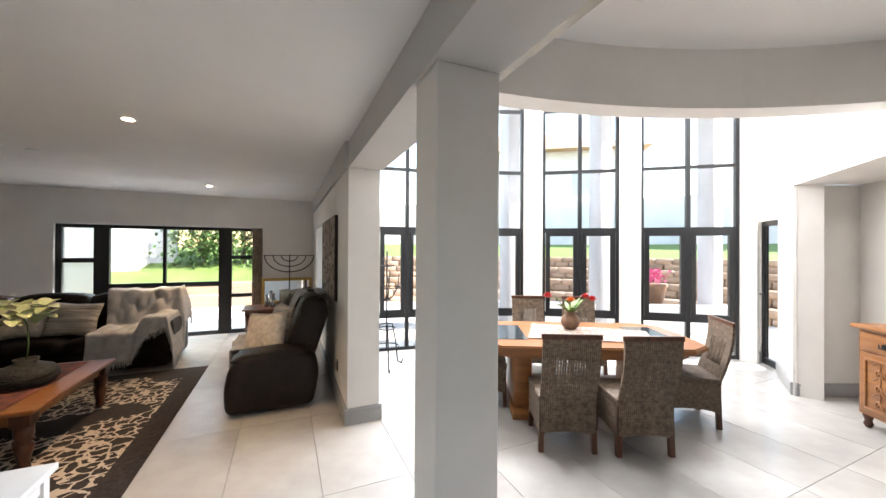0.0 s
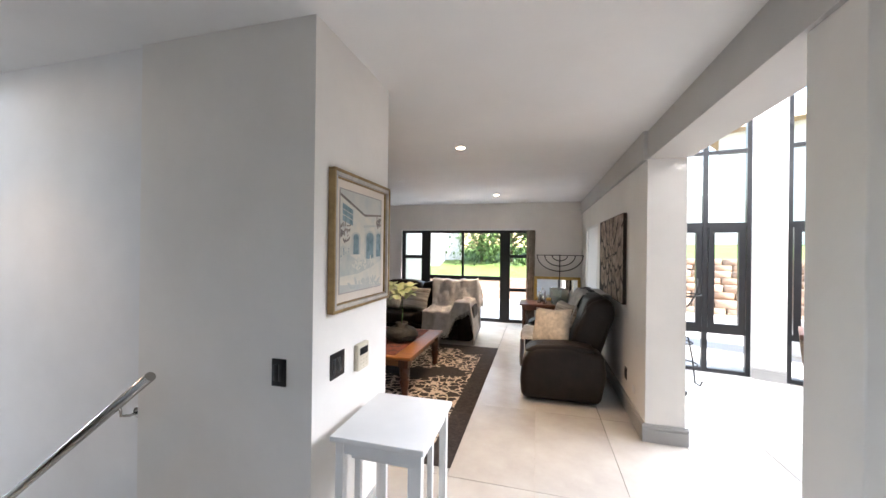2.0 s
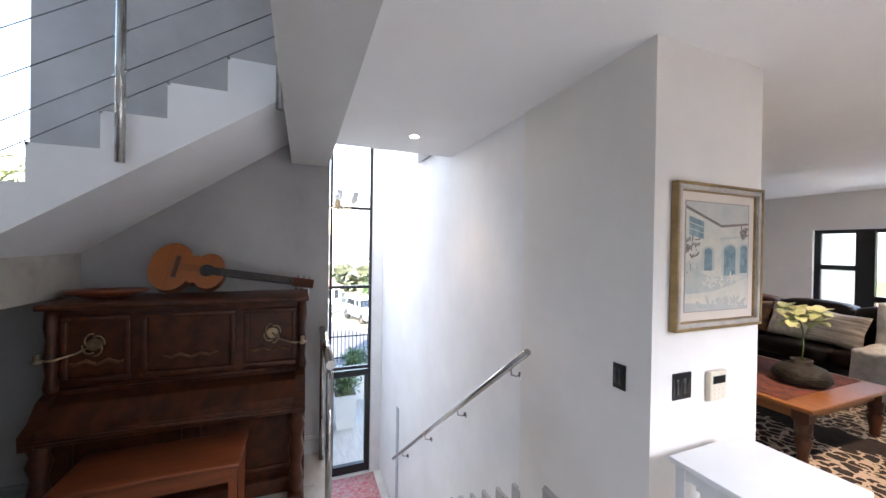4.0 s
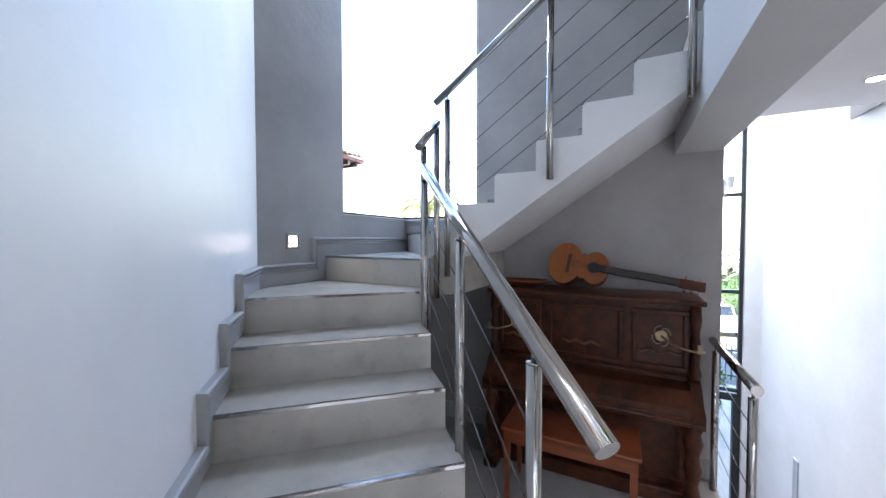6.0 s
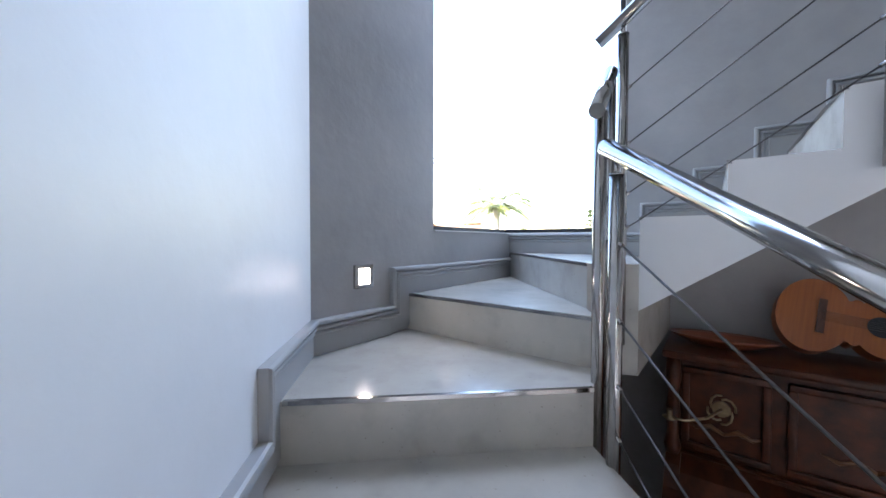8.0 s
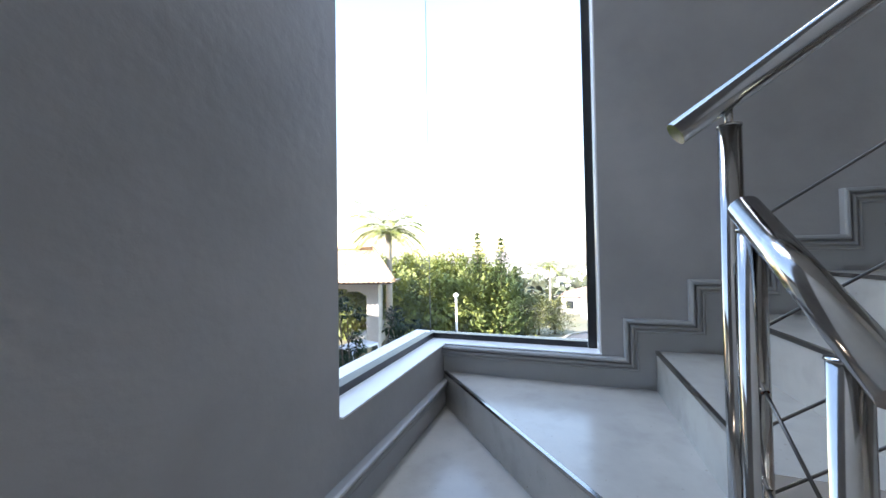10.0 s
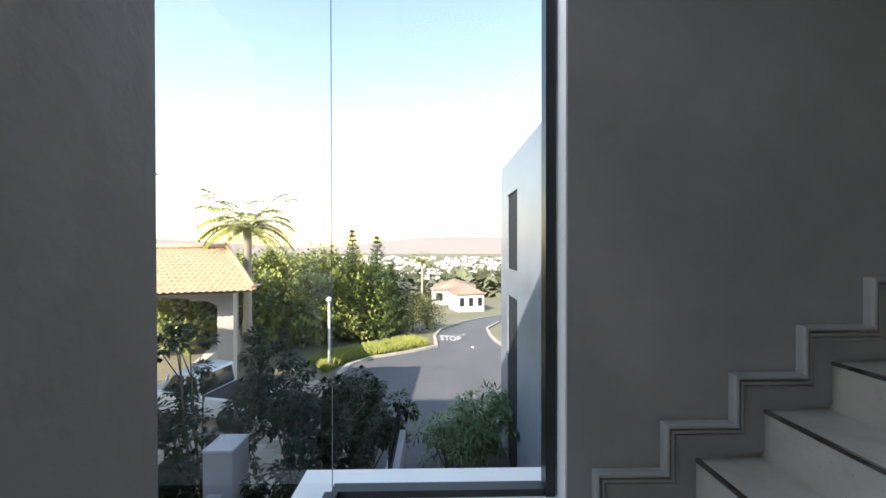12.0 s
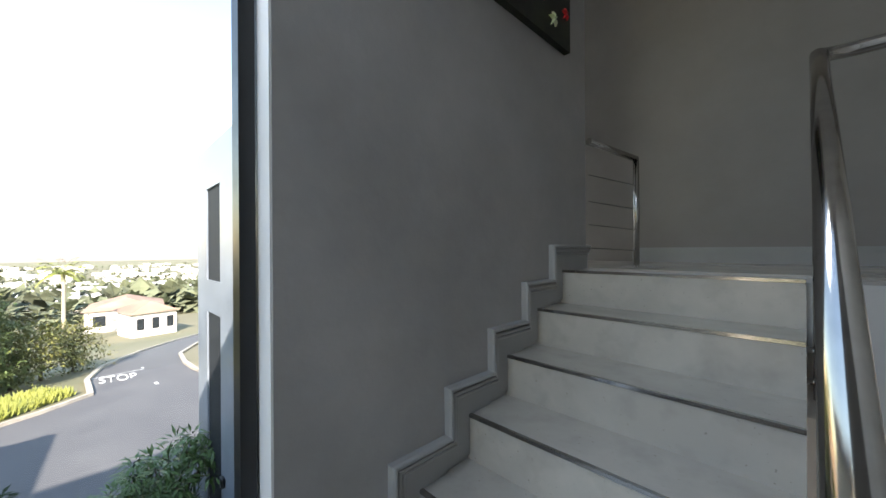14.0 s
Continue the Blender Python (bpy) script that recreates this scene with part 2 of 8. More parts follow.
struct("ceiling", bm, M_CEIL, "white painted flat ceiling with downlights", "ceiling")

# living room walls
SLX0, SLX1, SLZ = -1.46, 1.56, 2.06
bm = bm_new()
for b in ((-2.8, SLX0, 9.25, 9.5, 0, CEIL), (SLX1, 2.9, 9.25, 9.5, 0, CEIL), (SLX0, SLX1, 9.25, 9.5, SLZ, CEIL)):
    box(bm, *b)
struct("wall_north", bm, M_WALL, "warm grey painted living room wall", "wall")
bm = bm_new()
BLY0, BLY1, BLZ0, BLZ1 = 7.25, 8.55, 0.95, 2.06
for b in ((2.6, 2.9, 4.65, BLY0, 0, CEIL), (2.6, 2.9, BLY1, 9.25, 0, CEIL), (2.6, 2.9, BLY0, BLY1, BLZ1, CEIL), (2.6, 2.9, BLY0, BLY1, 0, BLZ0)):
    box(bm, *b)
struct("wall_living_east", bm, M_WALL, "warm grey painted wall between living and dining", "wall")
bm = bm_new()
box(bm, -2.8, -2.6, 2.74, 9.25, 0, CEIL)
struct("wall_living_west", bm, M_WALL, "warm grey painted living room wall", "wall")

# wall with the painting, and the wall of the stair that goes down
bm = bm_new()
prism(bm, [(0.731, 2.625), (0.731, 3.42), (0.55, 3.42), (0.55, 2.86), (-2.8, 2.86), (-5.2, 2.86), (-5.2, 2.645), (-0.32, 2.645), (-0.30, 2.625)], -2.9, TOP)
wp = struct("wall_painting", bm, [M_WALL, M_STAIRWALL], "warm grey painted wall beside the descending stair", "wall")
for p in wp.data.polygons:
    if p.normal.y < -0.5 and p.center.x < -0.31:
        p.material_index = 1

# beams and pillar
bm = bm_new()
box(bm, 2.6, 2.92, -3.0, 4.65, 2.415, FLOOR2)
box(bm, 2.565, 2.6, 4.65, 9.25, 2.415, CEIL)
struct("beam_1", bm, M_BEAMSHADE, "downstand beam over the pillar, greyed for its shaded side", "beam")
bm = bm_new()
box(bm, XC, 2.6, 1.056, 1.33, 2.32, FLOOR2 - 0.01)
struct("beam_2", bm, M_BEAMSHADE, "downstand beam beside the stair, greyed for its shaded side", "beam")
bm = bm_new()
soft_box(bm, 2.62, 2.92, 2.565, 2.818, -0.01, 2.415, 0.008, 2)
struct("pillar", bm, M_WALL, "grey painted square pillar", "pillar")

# stair walls
WZ = 1.90                     # sill of the stair window
WX, WY = -0.25, -0.462         # jambs of the stair window
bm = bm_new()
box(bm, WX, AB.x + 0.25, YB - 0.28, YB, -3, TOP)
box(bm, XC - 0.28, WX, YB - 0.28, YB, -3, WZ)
struct("wall_stair_window", bm, M_HALLSHADE, "plastered stair wall under the corner window, its shade in the grey", "wall")
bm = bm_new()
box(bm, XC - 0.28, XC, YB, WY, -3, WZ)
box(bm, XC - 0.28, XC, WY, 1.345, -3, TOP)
struct("wall_piano", bm, M_HALLSHADE, "plastered wall behind the piano, its shade in the grey", "wall")
bm = bm_new()
slab_between(bm, AB, A_END, 0.25, -0.3, TOP, -1)
struct("wall_stair_diagonal", bm, M_STAIRWALL, "pale grey plastered wall along the lower flight", "wall")

# roof over stair and upper hall, closing walls
bm = bm_new()
box(bm, XC - 0.28, 3.4, -1.52, 4.2, TOP, TOP + 0.2)
box(bm, -5.4, XC - 0.28, 1.02, 4.2, TOP, TOP + 0.2)
struct("ceiling_upper", bm, M_CEIL, "white ceiling over the stair", "ceiling")
bm = bm_new()
box(bm, -1.7, -0.05, 1.33, 2.62, FLOOR2 - 0.02, FLOOR2)
box(bm, -1.7, 3.4, 2.62, 4.2, FLOOR2 - 0.02, FLOOR2)
box(bm, -0.05, 3.4, 1.33, 2.62, FLOOR2 - 0.02, FLOOR2)
struct("floor_upper", bm, M_TREAD, "grey tiled upper landing", "floor")
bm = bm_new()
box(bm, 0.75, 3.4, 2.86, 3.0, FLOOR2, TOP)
struct("wall_upper_hall", bm, M_LANDSHADE, "wall of the upper hall, darkened in colour for its low light", "wall")
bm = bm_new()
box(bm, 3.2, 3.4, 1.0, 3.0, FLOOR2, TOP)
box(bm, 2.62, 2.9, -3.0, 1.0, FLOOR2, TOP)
struct("wall_upper_east", bm, M_LANDSHADE, "wall of the upper hall, darkened in colour for its low light", "wall")

# thin facing over the back wall that carries the landing's painted shade
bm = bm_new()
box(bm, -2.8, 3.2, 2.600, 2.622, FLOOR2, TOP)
struct("wall_upper_back", bm, M_LANDSHADE, "thin wall facing behind the upper landing, darkened in colour for shade", "wall")
# unseen block added south-east of the stair to keep sun off window and fin
bm = bm_new()
box(bm, 1.7, 1.95, -12.0, -1.9, -3.2, 8.5)
box(bm, 1.95, 9.0, -12.0, -11.75, -3.2, 8.5)
box(bm, 1.7, 9.0, -12.0, -1.9, 8.5, 8.7)
struct("wall_south_wing", bm, mat("sun_block_plaster", (0.45, 0.46, 0.48), 0.8, var=0.06, scale=0.8, bump=0.2, bscale=30), "unseen plain block added to keep sun off the stair window", "wall")

# ---- lower flight and winders ----
Z = lambda k: (k + 4) * RISE


stair = tagged(new("staircase"), "grey stone-tiled staircase with winders and metal nosings", "staircase", kind="structure")


def step_block(poly, z, depth, name="step"):
    bm = bm_new()
    prism(bm, poly, z - depth, z)
    ob = part(name, bm, [M_RISER, M_TREAD], stair)
    for p in ob.data.polygons:
        if p.normal.z > 0.9:
            p.material_index = 1
    return ob


def nosing_strip(p, q, z):
    bm = bm_new()
    p, q = Vector((*p, z)), Vector((*q, z))
    d = (q - p).normalized()
    n = Vector((d.y, -d.x, 0))
    vs = []
    for u in (p, q):
        vs.append([bm.verts.new(u + n * a + Vector((0, 0, b))) for a, b in ((-0.010, 0.002), (0.004, 0.002), (0.004, -0.011), (-0.010, -0.011))])
    for i in range(4):
        bm.faces.new((vs[0][i], vs[0][(i + 1) % 4], vs[1][(i + 1) % 4], vs[1][i]))
    bm.faces.new(vs[0]), bm.faces.new(list(reversed(vs[1])))
    part("nosing", bm, M_STEEL, stair, "bright metal stair nosing")


def t2(v):
    return (v.x, v.y)


W1 = 0.893
for k in range(-3, 4):
    a, b = nose(k), nose(k, W1 + 0.03)
    c, d = nose(k + 1, W1 + 0.03), nose(k + 1)
    c, d = c + DIRF * 0.02, d + DIRF * 0.02
    z = Z(k)
    step_block([t2(a), t2(d), t2(c), t2(b)][::-1], z, z if k < 0 else 0.38)
    nosing_strip(t2(b), t2(a), z)
N4R, N4L = nose(4), nose(4, W1)
N5R, N5L = Vector((-0.016, -0.338)), Vector((-0.046, YB))
N6R, N6L = Vector((-0.185, -0.415)), Vector((XC, YB))
N7R, N7L = Vector((XS, 0.012 - RUN)), Vector((XC, 0.012 - RUN))
step_block([t2(N4R), t2(N5R), t2(N5L), t2(AB), t2(nose(4, W1 + 0.03))], Z(4), 0.42, "winder")
nosing_strip(t2(nose(4, W1)), t2(N4R), Z(4))
step_block([t2(N5R), t2(N6R), t2(N6L), t2(N5L)], Z(5), 0.42, "winder")
nosing_strip(t2(N5L), t2(N5R), Z(5))
step_block([t2(N6R), t2(N7R + Vector((0.0, 0.0))), t2(N7L + Vector((0, 0.03))), t2(N6L)], Z(6), 0.42, "winder")
nosing_strip(t2(N6L), t2(N6R), Z(6))
# upper flight: one saw-toothed body with a sloping soffit
for k in range(7, 13):
    y = 0.012 + RUN * (k - 8)
    bm = bm_new()
    y1 = y + RUN if k < 12 else 1.06
    za = lambda yy: FLOOR2 - 0.35 + (yy - 1.03) * RISE / RUN * 1.0
    v = [bm.verts.new((x, yy, zz)) for x in (XC, XS) for yy, zz in ((y, Z(k)), (y1, Z(k)), (y1, za(y1)), (y, za(y)))]
    for f in ((0, 1, 2, 3), (7, 6, 5, 4), (0, 4, 5, 1), (3, 2, 6, 7), (0, 3, 7, 4), (1, 5, 6, 2)):
        bm.faces.new([v[i] for i in f])
    ob = part("step", bm, [M_RISER, M_TREAD, M_STAIRWALL], stair)
    for p in ob.data.polygons:
        if p.normal.z > 0.9:
            p.material_index = 1
        elif p.normal.x > 0.9 or p.normal.z < -0.3:
            p.material_index = 2
    nosing_strip((XC, y), (XS, y), Z(k))

# ---- dining ----
DW = [((3.40, 6.88), (4.39, 6.74)), ((4.70, 6.62), (5.77, 6.21)), ((6.05, 6.08), (7.05, 5.38)), ((7.29, 5.18), (8.37, 4.34))]
DTOP = 5.2
for i, (p, q) in enumerate((((2.9, 6.95), DW[0][0]), (DW[0][1], DW[1][0]), (DW[1][1], DW[2][0]), (DW[2][1], DW[3][0]), (DW[3][1], (8.62, 4.12)))):
    bm = bm_new()
    slab_between(bm, p, q, 0.3, 0, DTOP, 1)
    struct("wall_bow_%d" % (i + 1), bm, M_WALL, "white pier between the tall dining windows", "wall")


def bow_window(i, p, q):
    p, q = Vector(p), Vector(q)
    L = (q - p).length
    d = (q - p).normalized()
    M = Matrix.Translation((p.x, p.y, 0)) @ Matrix.Rotation(math.atan2(d.y, d.x), 4, 'Z')
    w = tagged(new("window_%d" % i), "tall black aluminium window with clear panes", "window", "dining windows", "structure")
    w.matrix_basis = M
    t = 0.05
    bm = bm_new()
    for a, b in ((0, t), (L / 2 - 0.03, L / 2 + 0.03), (L - t, L)):
        box(bm, a, b, 0.04, 0.11, 0.0, DTOP)
    for z in (0.0, 0.53, 1.95, 2.95, 4.0, DTOP - 0.05):
        box(bm, t, L - t, 0.045, 0.105, z, z + (0.05 if z not in (1.95, 0.53) else 0.075))
    part("window_frame", bm, M_BLACK, w)
    # door leaves
    for a, b in ((t + 0.01, L / 2 - 0.035), (L / 2 + 0.035, L - t - 0.01)):
        bm = bm_new()
        for e in ((a, a + 0.07, 0.605, 1.95), (b - 0.07, b, 0.605, 1.95), (a + 0.07, b - 0.07, 0.605, 0.66), (a + 0.07, b - 0.07, 1.89, 1.95)):
            box(bm, e[0], e[1], 0.035, 0.1, e[2], e[3])
        part("sash", bm, M_BLACK, w)
    for a, b in ((t, L / 2 - 0.03), (L / 2 + 0.03, L - t)):
        for z0, z1 in ((0.05, 0.53), (0.6, 1.95), (2.02, 2.95), (3.0, 4.0), (4.05, DTOP)):
            bm = bm_new()
            box(bm, a, b, 0.07, 0.076, z0, z1)
            o = part("pane", bm, M_GLASS, w)
            o.visible_shadow = False


for i, (p, q) in enumerate(DW):
    bow_window(i + 1, p, q)

# right side of the dining room: wall with a side door and a wide opening
DO0, DO1, EJ = Vector((8.54, 4.19)), Vector((8.26, 3.85)), Vector((7.384, 3.345))
EH = Vector((-0.72, -0.694))
bm = bm_new()
slab_between(bm, (8.36, 4.33), (8.44, 4.17), 0.3, 0, DTOP, 1)
slab_between(bm, (8.44, 4.17), DO0, 0.25, 0, 2.09, 1)
slab_between(bm, (8.44, 4.17), DO1, 0.3, 2.09, DTOP, 1)
slab_between(bm, DO1, EJ, 0.25, 0, DTOP, 1)
slab_between(bm, EJ, EJ + EH * 3.2, 0.25, 2.405, DTOP, 1)
struct("wall_dining_east", bm, M_WALL, "warm white painted dining room wall with a wide opening", "wall")
bm = bm_new()
prism(bm, [(7.39, 3.32), (8.05, 3.02), (8.2, 3.3), (7.66, 3.50)], 0, 2.405)
slab_between(bm, (8.05, 3.02), (6.6, 0.4), 0.2, 0, 2.7, 1)
prism(bm, [(7.38, 3.30), (5.08, 1.10), (6.6, 0.4), (8.05, 3.02)], 2.41, 2.6)
struct("wall_recess", bm, M_WALL, "warm white painted recess behind the sideboard", "wall")
bm = bm_new()
box(bm, 2.9, 9.6, -3.2, -3.0, -0.3, DTOP)
box(bm, 9.2, 9.4, -3.0, 3.2, -0.3, DTOP)
struct("wall_dining_south", bm, M_WALL, "warm white painted dining room wall", "wall")
bm = bm_new()
slab_between(bm, A_END, (2.75, -3.0), 0.2, -0.3, TOP, -1)
struct("wall_hall_south", bm, M_WALL, "grey painted hall wall", "wall")

# curved bulkhead and ceilings of the dining room
BC, BR = Vector((2.9, -2.0)), 5.45
DCEIL, DBOT = 3.25, 2.78
BAND = []
for i in range(41):
    a = radians(90 - i * 72 / 40)
    BAND.append(BC + Vector((math.cos(a), math.sin(a))) * BR)
bm = bm_new()
for p, q in zip(BAND, BAND[1:]):
    n1, n2 = (p - BC).normalized() * 0.22, (q - BC).normalized() * 0.22
    poly = [p, q, q + n2, p + n1]
    prism(bm, [(v.x, v.y) for v in poly][::-1], DBOT, DCEIL)
for f in bm.faces:
    f.smooth = False
bmesh.ops.remove_doubles(bm, verts=bm.verts[:], dist=1e-4)
struct("bulkhead", bm, M_WALL, "curved grey bulkhead over the dining room", "bulkhead")
bm = bm_new()
prism(bm, [(2.92, -3.0), (9.2, -3.0), (9.2, -0.35)] + [(v.x + (v - BC).normalized().x * 0.2, v.y + (v - BC).normalized().y * 0.2) for v in reversed(BAND[:-1])] + [(2.92, 3.6)], DCEIL, DCEIL + 0.15)
struct("ceiling_dining", bm, M_CEIL, "white painted ceiling inside the curved bulkhead", "ceiling")
bm = bm_new()
box(bm, 2.6, 9.8, -3.2, 7.4, DTOP, DTOP + 0.2)
box(bm, 2.6, 2.9, 1.0, 9.6, FLOOR2, DTOP)
struct("ceiling_dining_high", bm, M_CEIL, "high white dining room ceiling", "ceiling")


# ---- stair window ----
GX, GY = XC - 0.12, YB - 0.12
w = tagged(new("window_corner"), "tall frameless corner window with a black bottom rail", "window", kind="structure")
bm = bm_new()
box(bm, GX - 0.03, GX + 0.03, WY - 0.052, WY - 0.012, WZ + 0.006, TOP)
box(bm, GX - 0.025, GX + 0.025, GY, WY - 0.055, WZ, WZ + 0.035)
box(bm, GX + 0.025, WX, GY - 0.025, GY + 0.025, WZ, WZ + 0.035)
part("window_frame", bm, M_BLACK, w)
bm = bm_new()
box(bm, GX - 0.004, GX + 0.004, GY + 0.006, WY - 0.02, WZ + 0.02, TOP)
part("pane", bm, M_GLASS, w).visible_shadow = False
bm = bm_new()
box(bm, GX - 0.004, WX, GY - 0.004, GY + 0.004, WZ + 0.02, TOP)
part("pane", bm, M_GLASS, w).visible_shadow = False
bm = bm_new()
box(bm, GX - 0.0045, GX - 0.0015, GY - 0.0045, GY - 0.0015, WZ + 0.03, TOP)
part("glass_joint", bm, mat("silicone_joint", (0.26, 0.27, 0.28), 0.7, spec=0.2), w)
bm = bm_new()
box(bm, XC - 0.28, XC + 0.012, YB - 0.28, WY, WZ, WZ + 0.006)
box(bm, XC + 0.012, WX, YB - 0.28, YB + 0.012, WZ, WZ + 0.006)
part("window_sill", bm, M_WHITE, w)
bm = bm_new()
box(bm, GX + 0.03, XC - 0.002, WY - 0.006, WY + 0.001, WZ + 0.006, TOP)
part("reveal", bm, M_WHITE, w)

# ---- skirtings ----
skirt = tagged(new("baseboard"), "grey moulded stepped skirting", "skirting", kind="structure")


PROFILE = ((0.0, 0.0), (0.0, 0.026), (0.004, 0.033), (0.011, 0.035), (0.017, 0.031), (0.019, 0.008), (0.024, 0.008), (0.026, 0.026), (0.032, 0.029), (0.038, 0.025), (0.040, 0.004), (0.045, 0.004), (0.047, 0.018), (0.053, 0.020), (0.058, 0.016), (0.060, 0.010))


def skirting(p0, d, n, steps, end, lip=0.128, h=0.138):
    """Stepped skirting with a mitred triple moulding: p0 and d give the wall's line, n its inner side, steps are (s, tread height)."""
    p0, d, n = Vector(p0), Vector(d).normalized(), Vector(n).normalized()
    M = Matrix(((d.x, n.x, 0, p0.x), (d.y, n.y, 0, p0.y), (0, 0, 1, 0), (0, 0, 0, 1)))
    for i, (s, z) in enumerate(steps):
        last = i + 1 == len(steps)
        sa = s - lip if i else s
        s1 = end if last else steps[i + 1][0] - lip
        bm = bm_new()
        box(bm, sa + 0.001, s1 if last else s1 + 0.001, 0, 0.0105, z - 0.002, z + h - 0.001, M)
        if i:
            zp = steps[i - 1][1]
            box(bm, sa + 0.0015, s, 0, 0.0102, zp + 0.02, z - 0.002, M)
        rings = []
        corners = ([(sa, steps[i - 1][1] + h)] if i else []) + [(sa, z + h), (s1, z + h)]
        for c, (cs, cz) in enumerate(corners):
            at_end = last and c == len(corners) - 1
            at_start = not i and c == 0
            rings.append([bm.verts.new(M @ Vector((cs if at_end or at_start else cs + o, out, cz - o))) for o, out in PROFILE])
        for a, b in zip(rings, rings[1:]):
            for k in range(len(PROFILE) - 1):
                bm.faces.new((a[k], a[k + 1], b[k + 1], b[k]))
        part("skirting_piece", bm, M_TRIM, skirt)


sA = [((nose(k, W1) - A_END).dot(-A_DIR), Z(k)) for k in range(-3, 5)]
endA = (AB - A_END).length
skirting(A_END, -A_DIR, (-A_DIR.y, A_DIR.x) if Vector((-A_DIR.y, A_DIR.x)).dot(Vector((0, 1))) > 0 else (A_DIR.y, -A_DIR.x), [(0.0, 0.0)] + sA, endA)
skirting(AB, (-1, 0), (0, 1), [(0.0, Z(4)), (AB.x - N5L.x, Z(5))], AB.x - XC)
skirting((XC, YB), (0, 1), (1, 0), [(0.0, Z(6))] + [(0.012 + RUN * (k - 8) - YB, Z(k)) for k in range(7, 13)], 1.345 - YB)



def base_run(p, q, n, z=0.0, h=0.15):
    p, q, n = Vector(p), Vector(q), Vector(n).normalized()
    d = (q - p).normalized()
    L = (q - p).length
    M = Matrix(((d.x, n.x, 0, p.x), (d.y, n.y, 0, p.y), (0, 0, 1, z), (0, 0, 0, 1)))
    bm = bm_new()
    box(bm, 0, L, 0, 0.015, 0.001, h, M)
    box(bm, 0, L, 0.003, 0.022, 0.001, h * 0.72, M)
    box(bm, 0, L, 0.003, 0.026, h * 0.78, h * 0.92, M)
    part("skirting_piece", bm, M_TRIM, skirt)


base_run((2.6, 4.65), (2.6, 9.25), (-1, 0))
base_run((2.575, 4.65), (2.925, 4.65), (0, -1))
base_run((2.9, 4.65), (2.9, 6.9), (1, 0))
base_run((1.6, 9.25), (2.58, 9.25), (0, -1))
base_run((-2.6, 9.25), (-1.5, 9.25), (0, -1))
base_run((XC, -0.9), (XC, 1.33), (1, 0), h=0.14)
base_run((-1.3, 2.600), (3.2, 2.600), (0, -1), z=FLOOR2, h=0.12)
base_run((XC, 1.345), (XC - 0.28, 1.345), (0, 1), z=FLOOR2, h=0.14)
base_run(DO1, EJ, (-0.49, 0.87))
base_run((8.44, 4.17), DO0, (-0.2, -0.98))
base_run((7.39, 3.33), (8.05, 3.02), (-0.43, -0.9))
for (p, q) in ((DW[0][1], DW[1][0]), (DW[1][1], DW[2][0]), (DW[2][1], DW[3][0])):
    dd = (Vector(q) - Vector(p)).normalized()
    base_run(p, q, (dd.y, -dd.x))
base_run((0.731, 2.63), (0.731, 3.42), (1, 0))
base_run((0.73, 2.625), (0.0, 2.625), (0, -1))
base_run((-1.7, 2.845), (0.7, 2.845), (0, -1), z=FLOOR2, h=0.14)

# ---- stair going down, entry hall ----
ENTRY = -16 * RISE
dn = tagged(new("staircase_down"), "grey tiled stair going down to the entrance", "staircase", kind="structure")
for k in range(16):
    x1 = -0.05 - 0.232 * k
    bm = bm_new()
    box(bm, x1 - 0.245, x1, 1.345, 2.645, -RISE * (k + 1) - 0.25, -RISE * (k + 1))
    ob = part("step", bm, [M_RISER, M_TREAD], dn)
    for p in ob.data.polygons:
        if p.normal.z > 0.9:
            p.material_index = 1
skirting((-0.05, 2.645), (-1, 0), (0, -1), [(0.0, -RISE)], 0.10)
for k in range(1, 15):
    x1 = -0.05 - 0.232 * k
    bm = bm_new()
    box(bm, x1 - 0.10, x1 + 0.0, 2.618, 2.645, -RISE * (k + 1), -RISE * k + 0.10)
    box(bm, x1 - 0.232, x1, 2.622, 2.645, -RISE * (k + 1), -RISE * (k + 1) + 0.10)
    part("skirting_piece", bm, M_TRIM, skirt)
bm = bm_new()
box(bm, -5.4, -3.6, 1.1, 2.86, ENTRY - 0.2, ENTRY)
struct("floor_entry", bm, M_TILE, "pale tiled entrance floor", "floor")
bm = bm_new()
box(bm, -5.4, -5.2, 2.44, 2.86, -3, TOP)
box(bm, -5.45, XC - 0.28, 1.02, 1.27, -3.1, TOP)
struct("wall_entry", bm, M_WHITE, "white painted entrance wall", "wall")
# flat strip on the wall, its grey imitates the shade of a doorway reveal
bm = bm_new()
box(bm, -3.9, -3.78, 2.63, 2.645, ENTRY, -0.98)
struct("wall_niche", bm, M_GREYWALL, "flat grey strip painted as a doorway's shaded reveal beside the stair", "reveal")
wn = tagged(new("window_entry"), "double-height black framed entrance glazing", "window", kind="structure")
bm = bm_new()
for y in (1.27, 1.63, 2.385):
    box(bm, -5.33, -5.26, y, y + 0.05, ENTRY, TOP)
for z in (ENTRY, -0.76, 0.83, 2.38, 3.9):
    box(bm, -5.325, -5.265, 1.32, 2.385, z, z + 0.06)
part("window_frame", bm, M_BLACK, wn)
bm = bm_new()
for y in (1.68, 2.33):
    box(bm, -5.345, -5.25, y, y + 0.055, ENTRY + 0.05, -0.78)
box(bm, -5.345, -5.25, 1.735, 2.33, -0.9, -0.78)
box(bm, -5.345, -5.25, 1.735, 2.33, ENTRY + 0.05, ENTRY + 0.17)
part("door_leaf", bm, M_BLACK, wn)
bm = bm_new()
for z0, z1 in ((ENTRY + 0.06, -0.76), (-0.7, 0.83), (0.89, 2.38), (2.44, 3.9), (3.96, TOP)):
    box(bm, -5.298, -5.292, 1.32, 2.385, z0, z1)
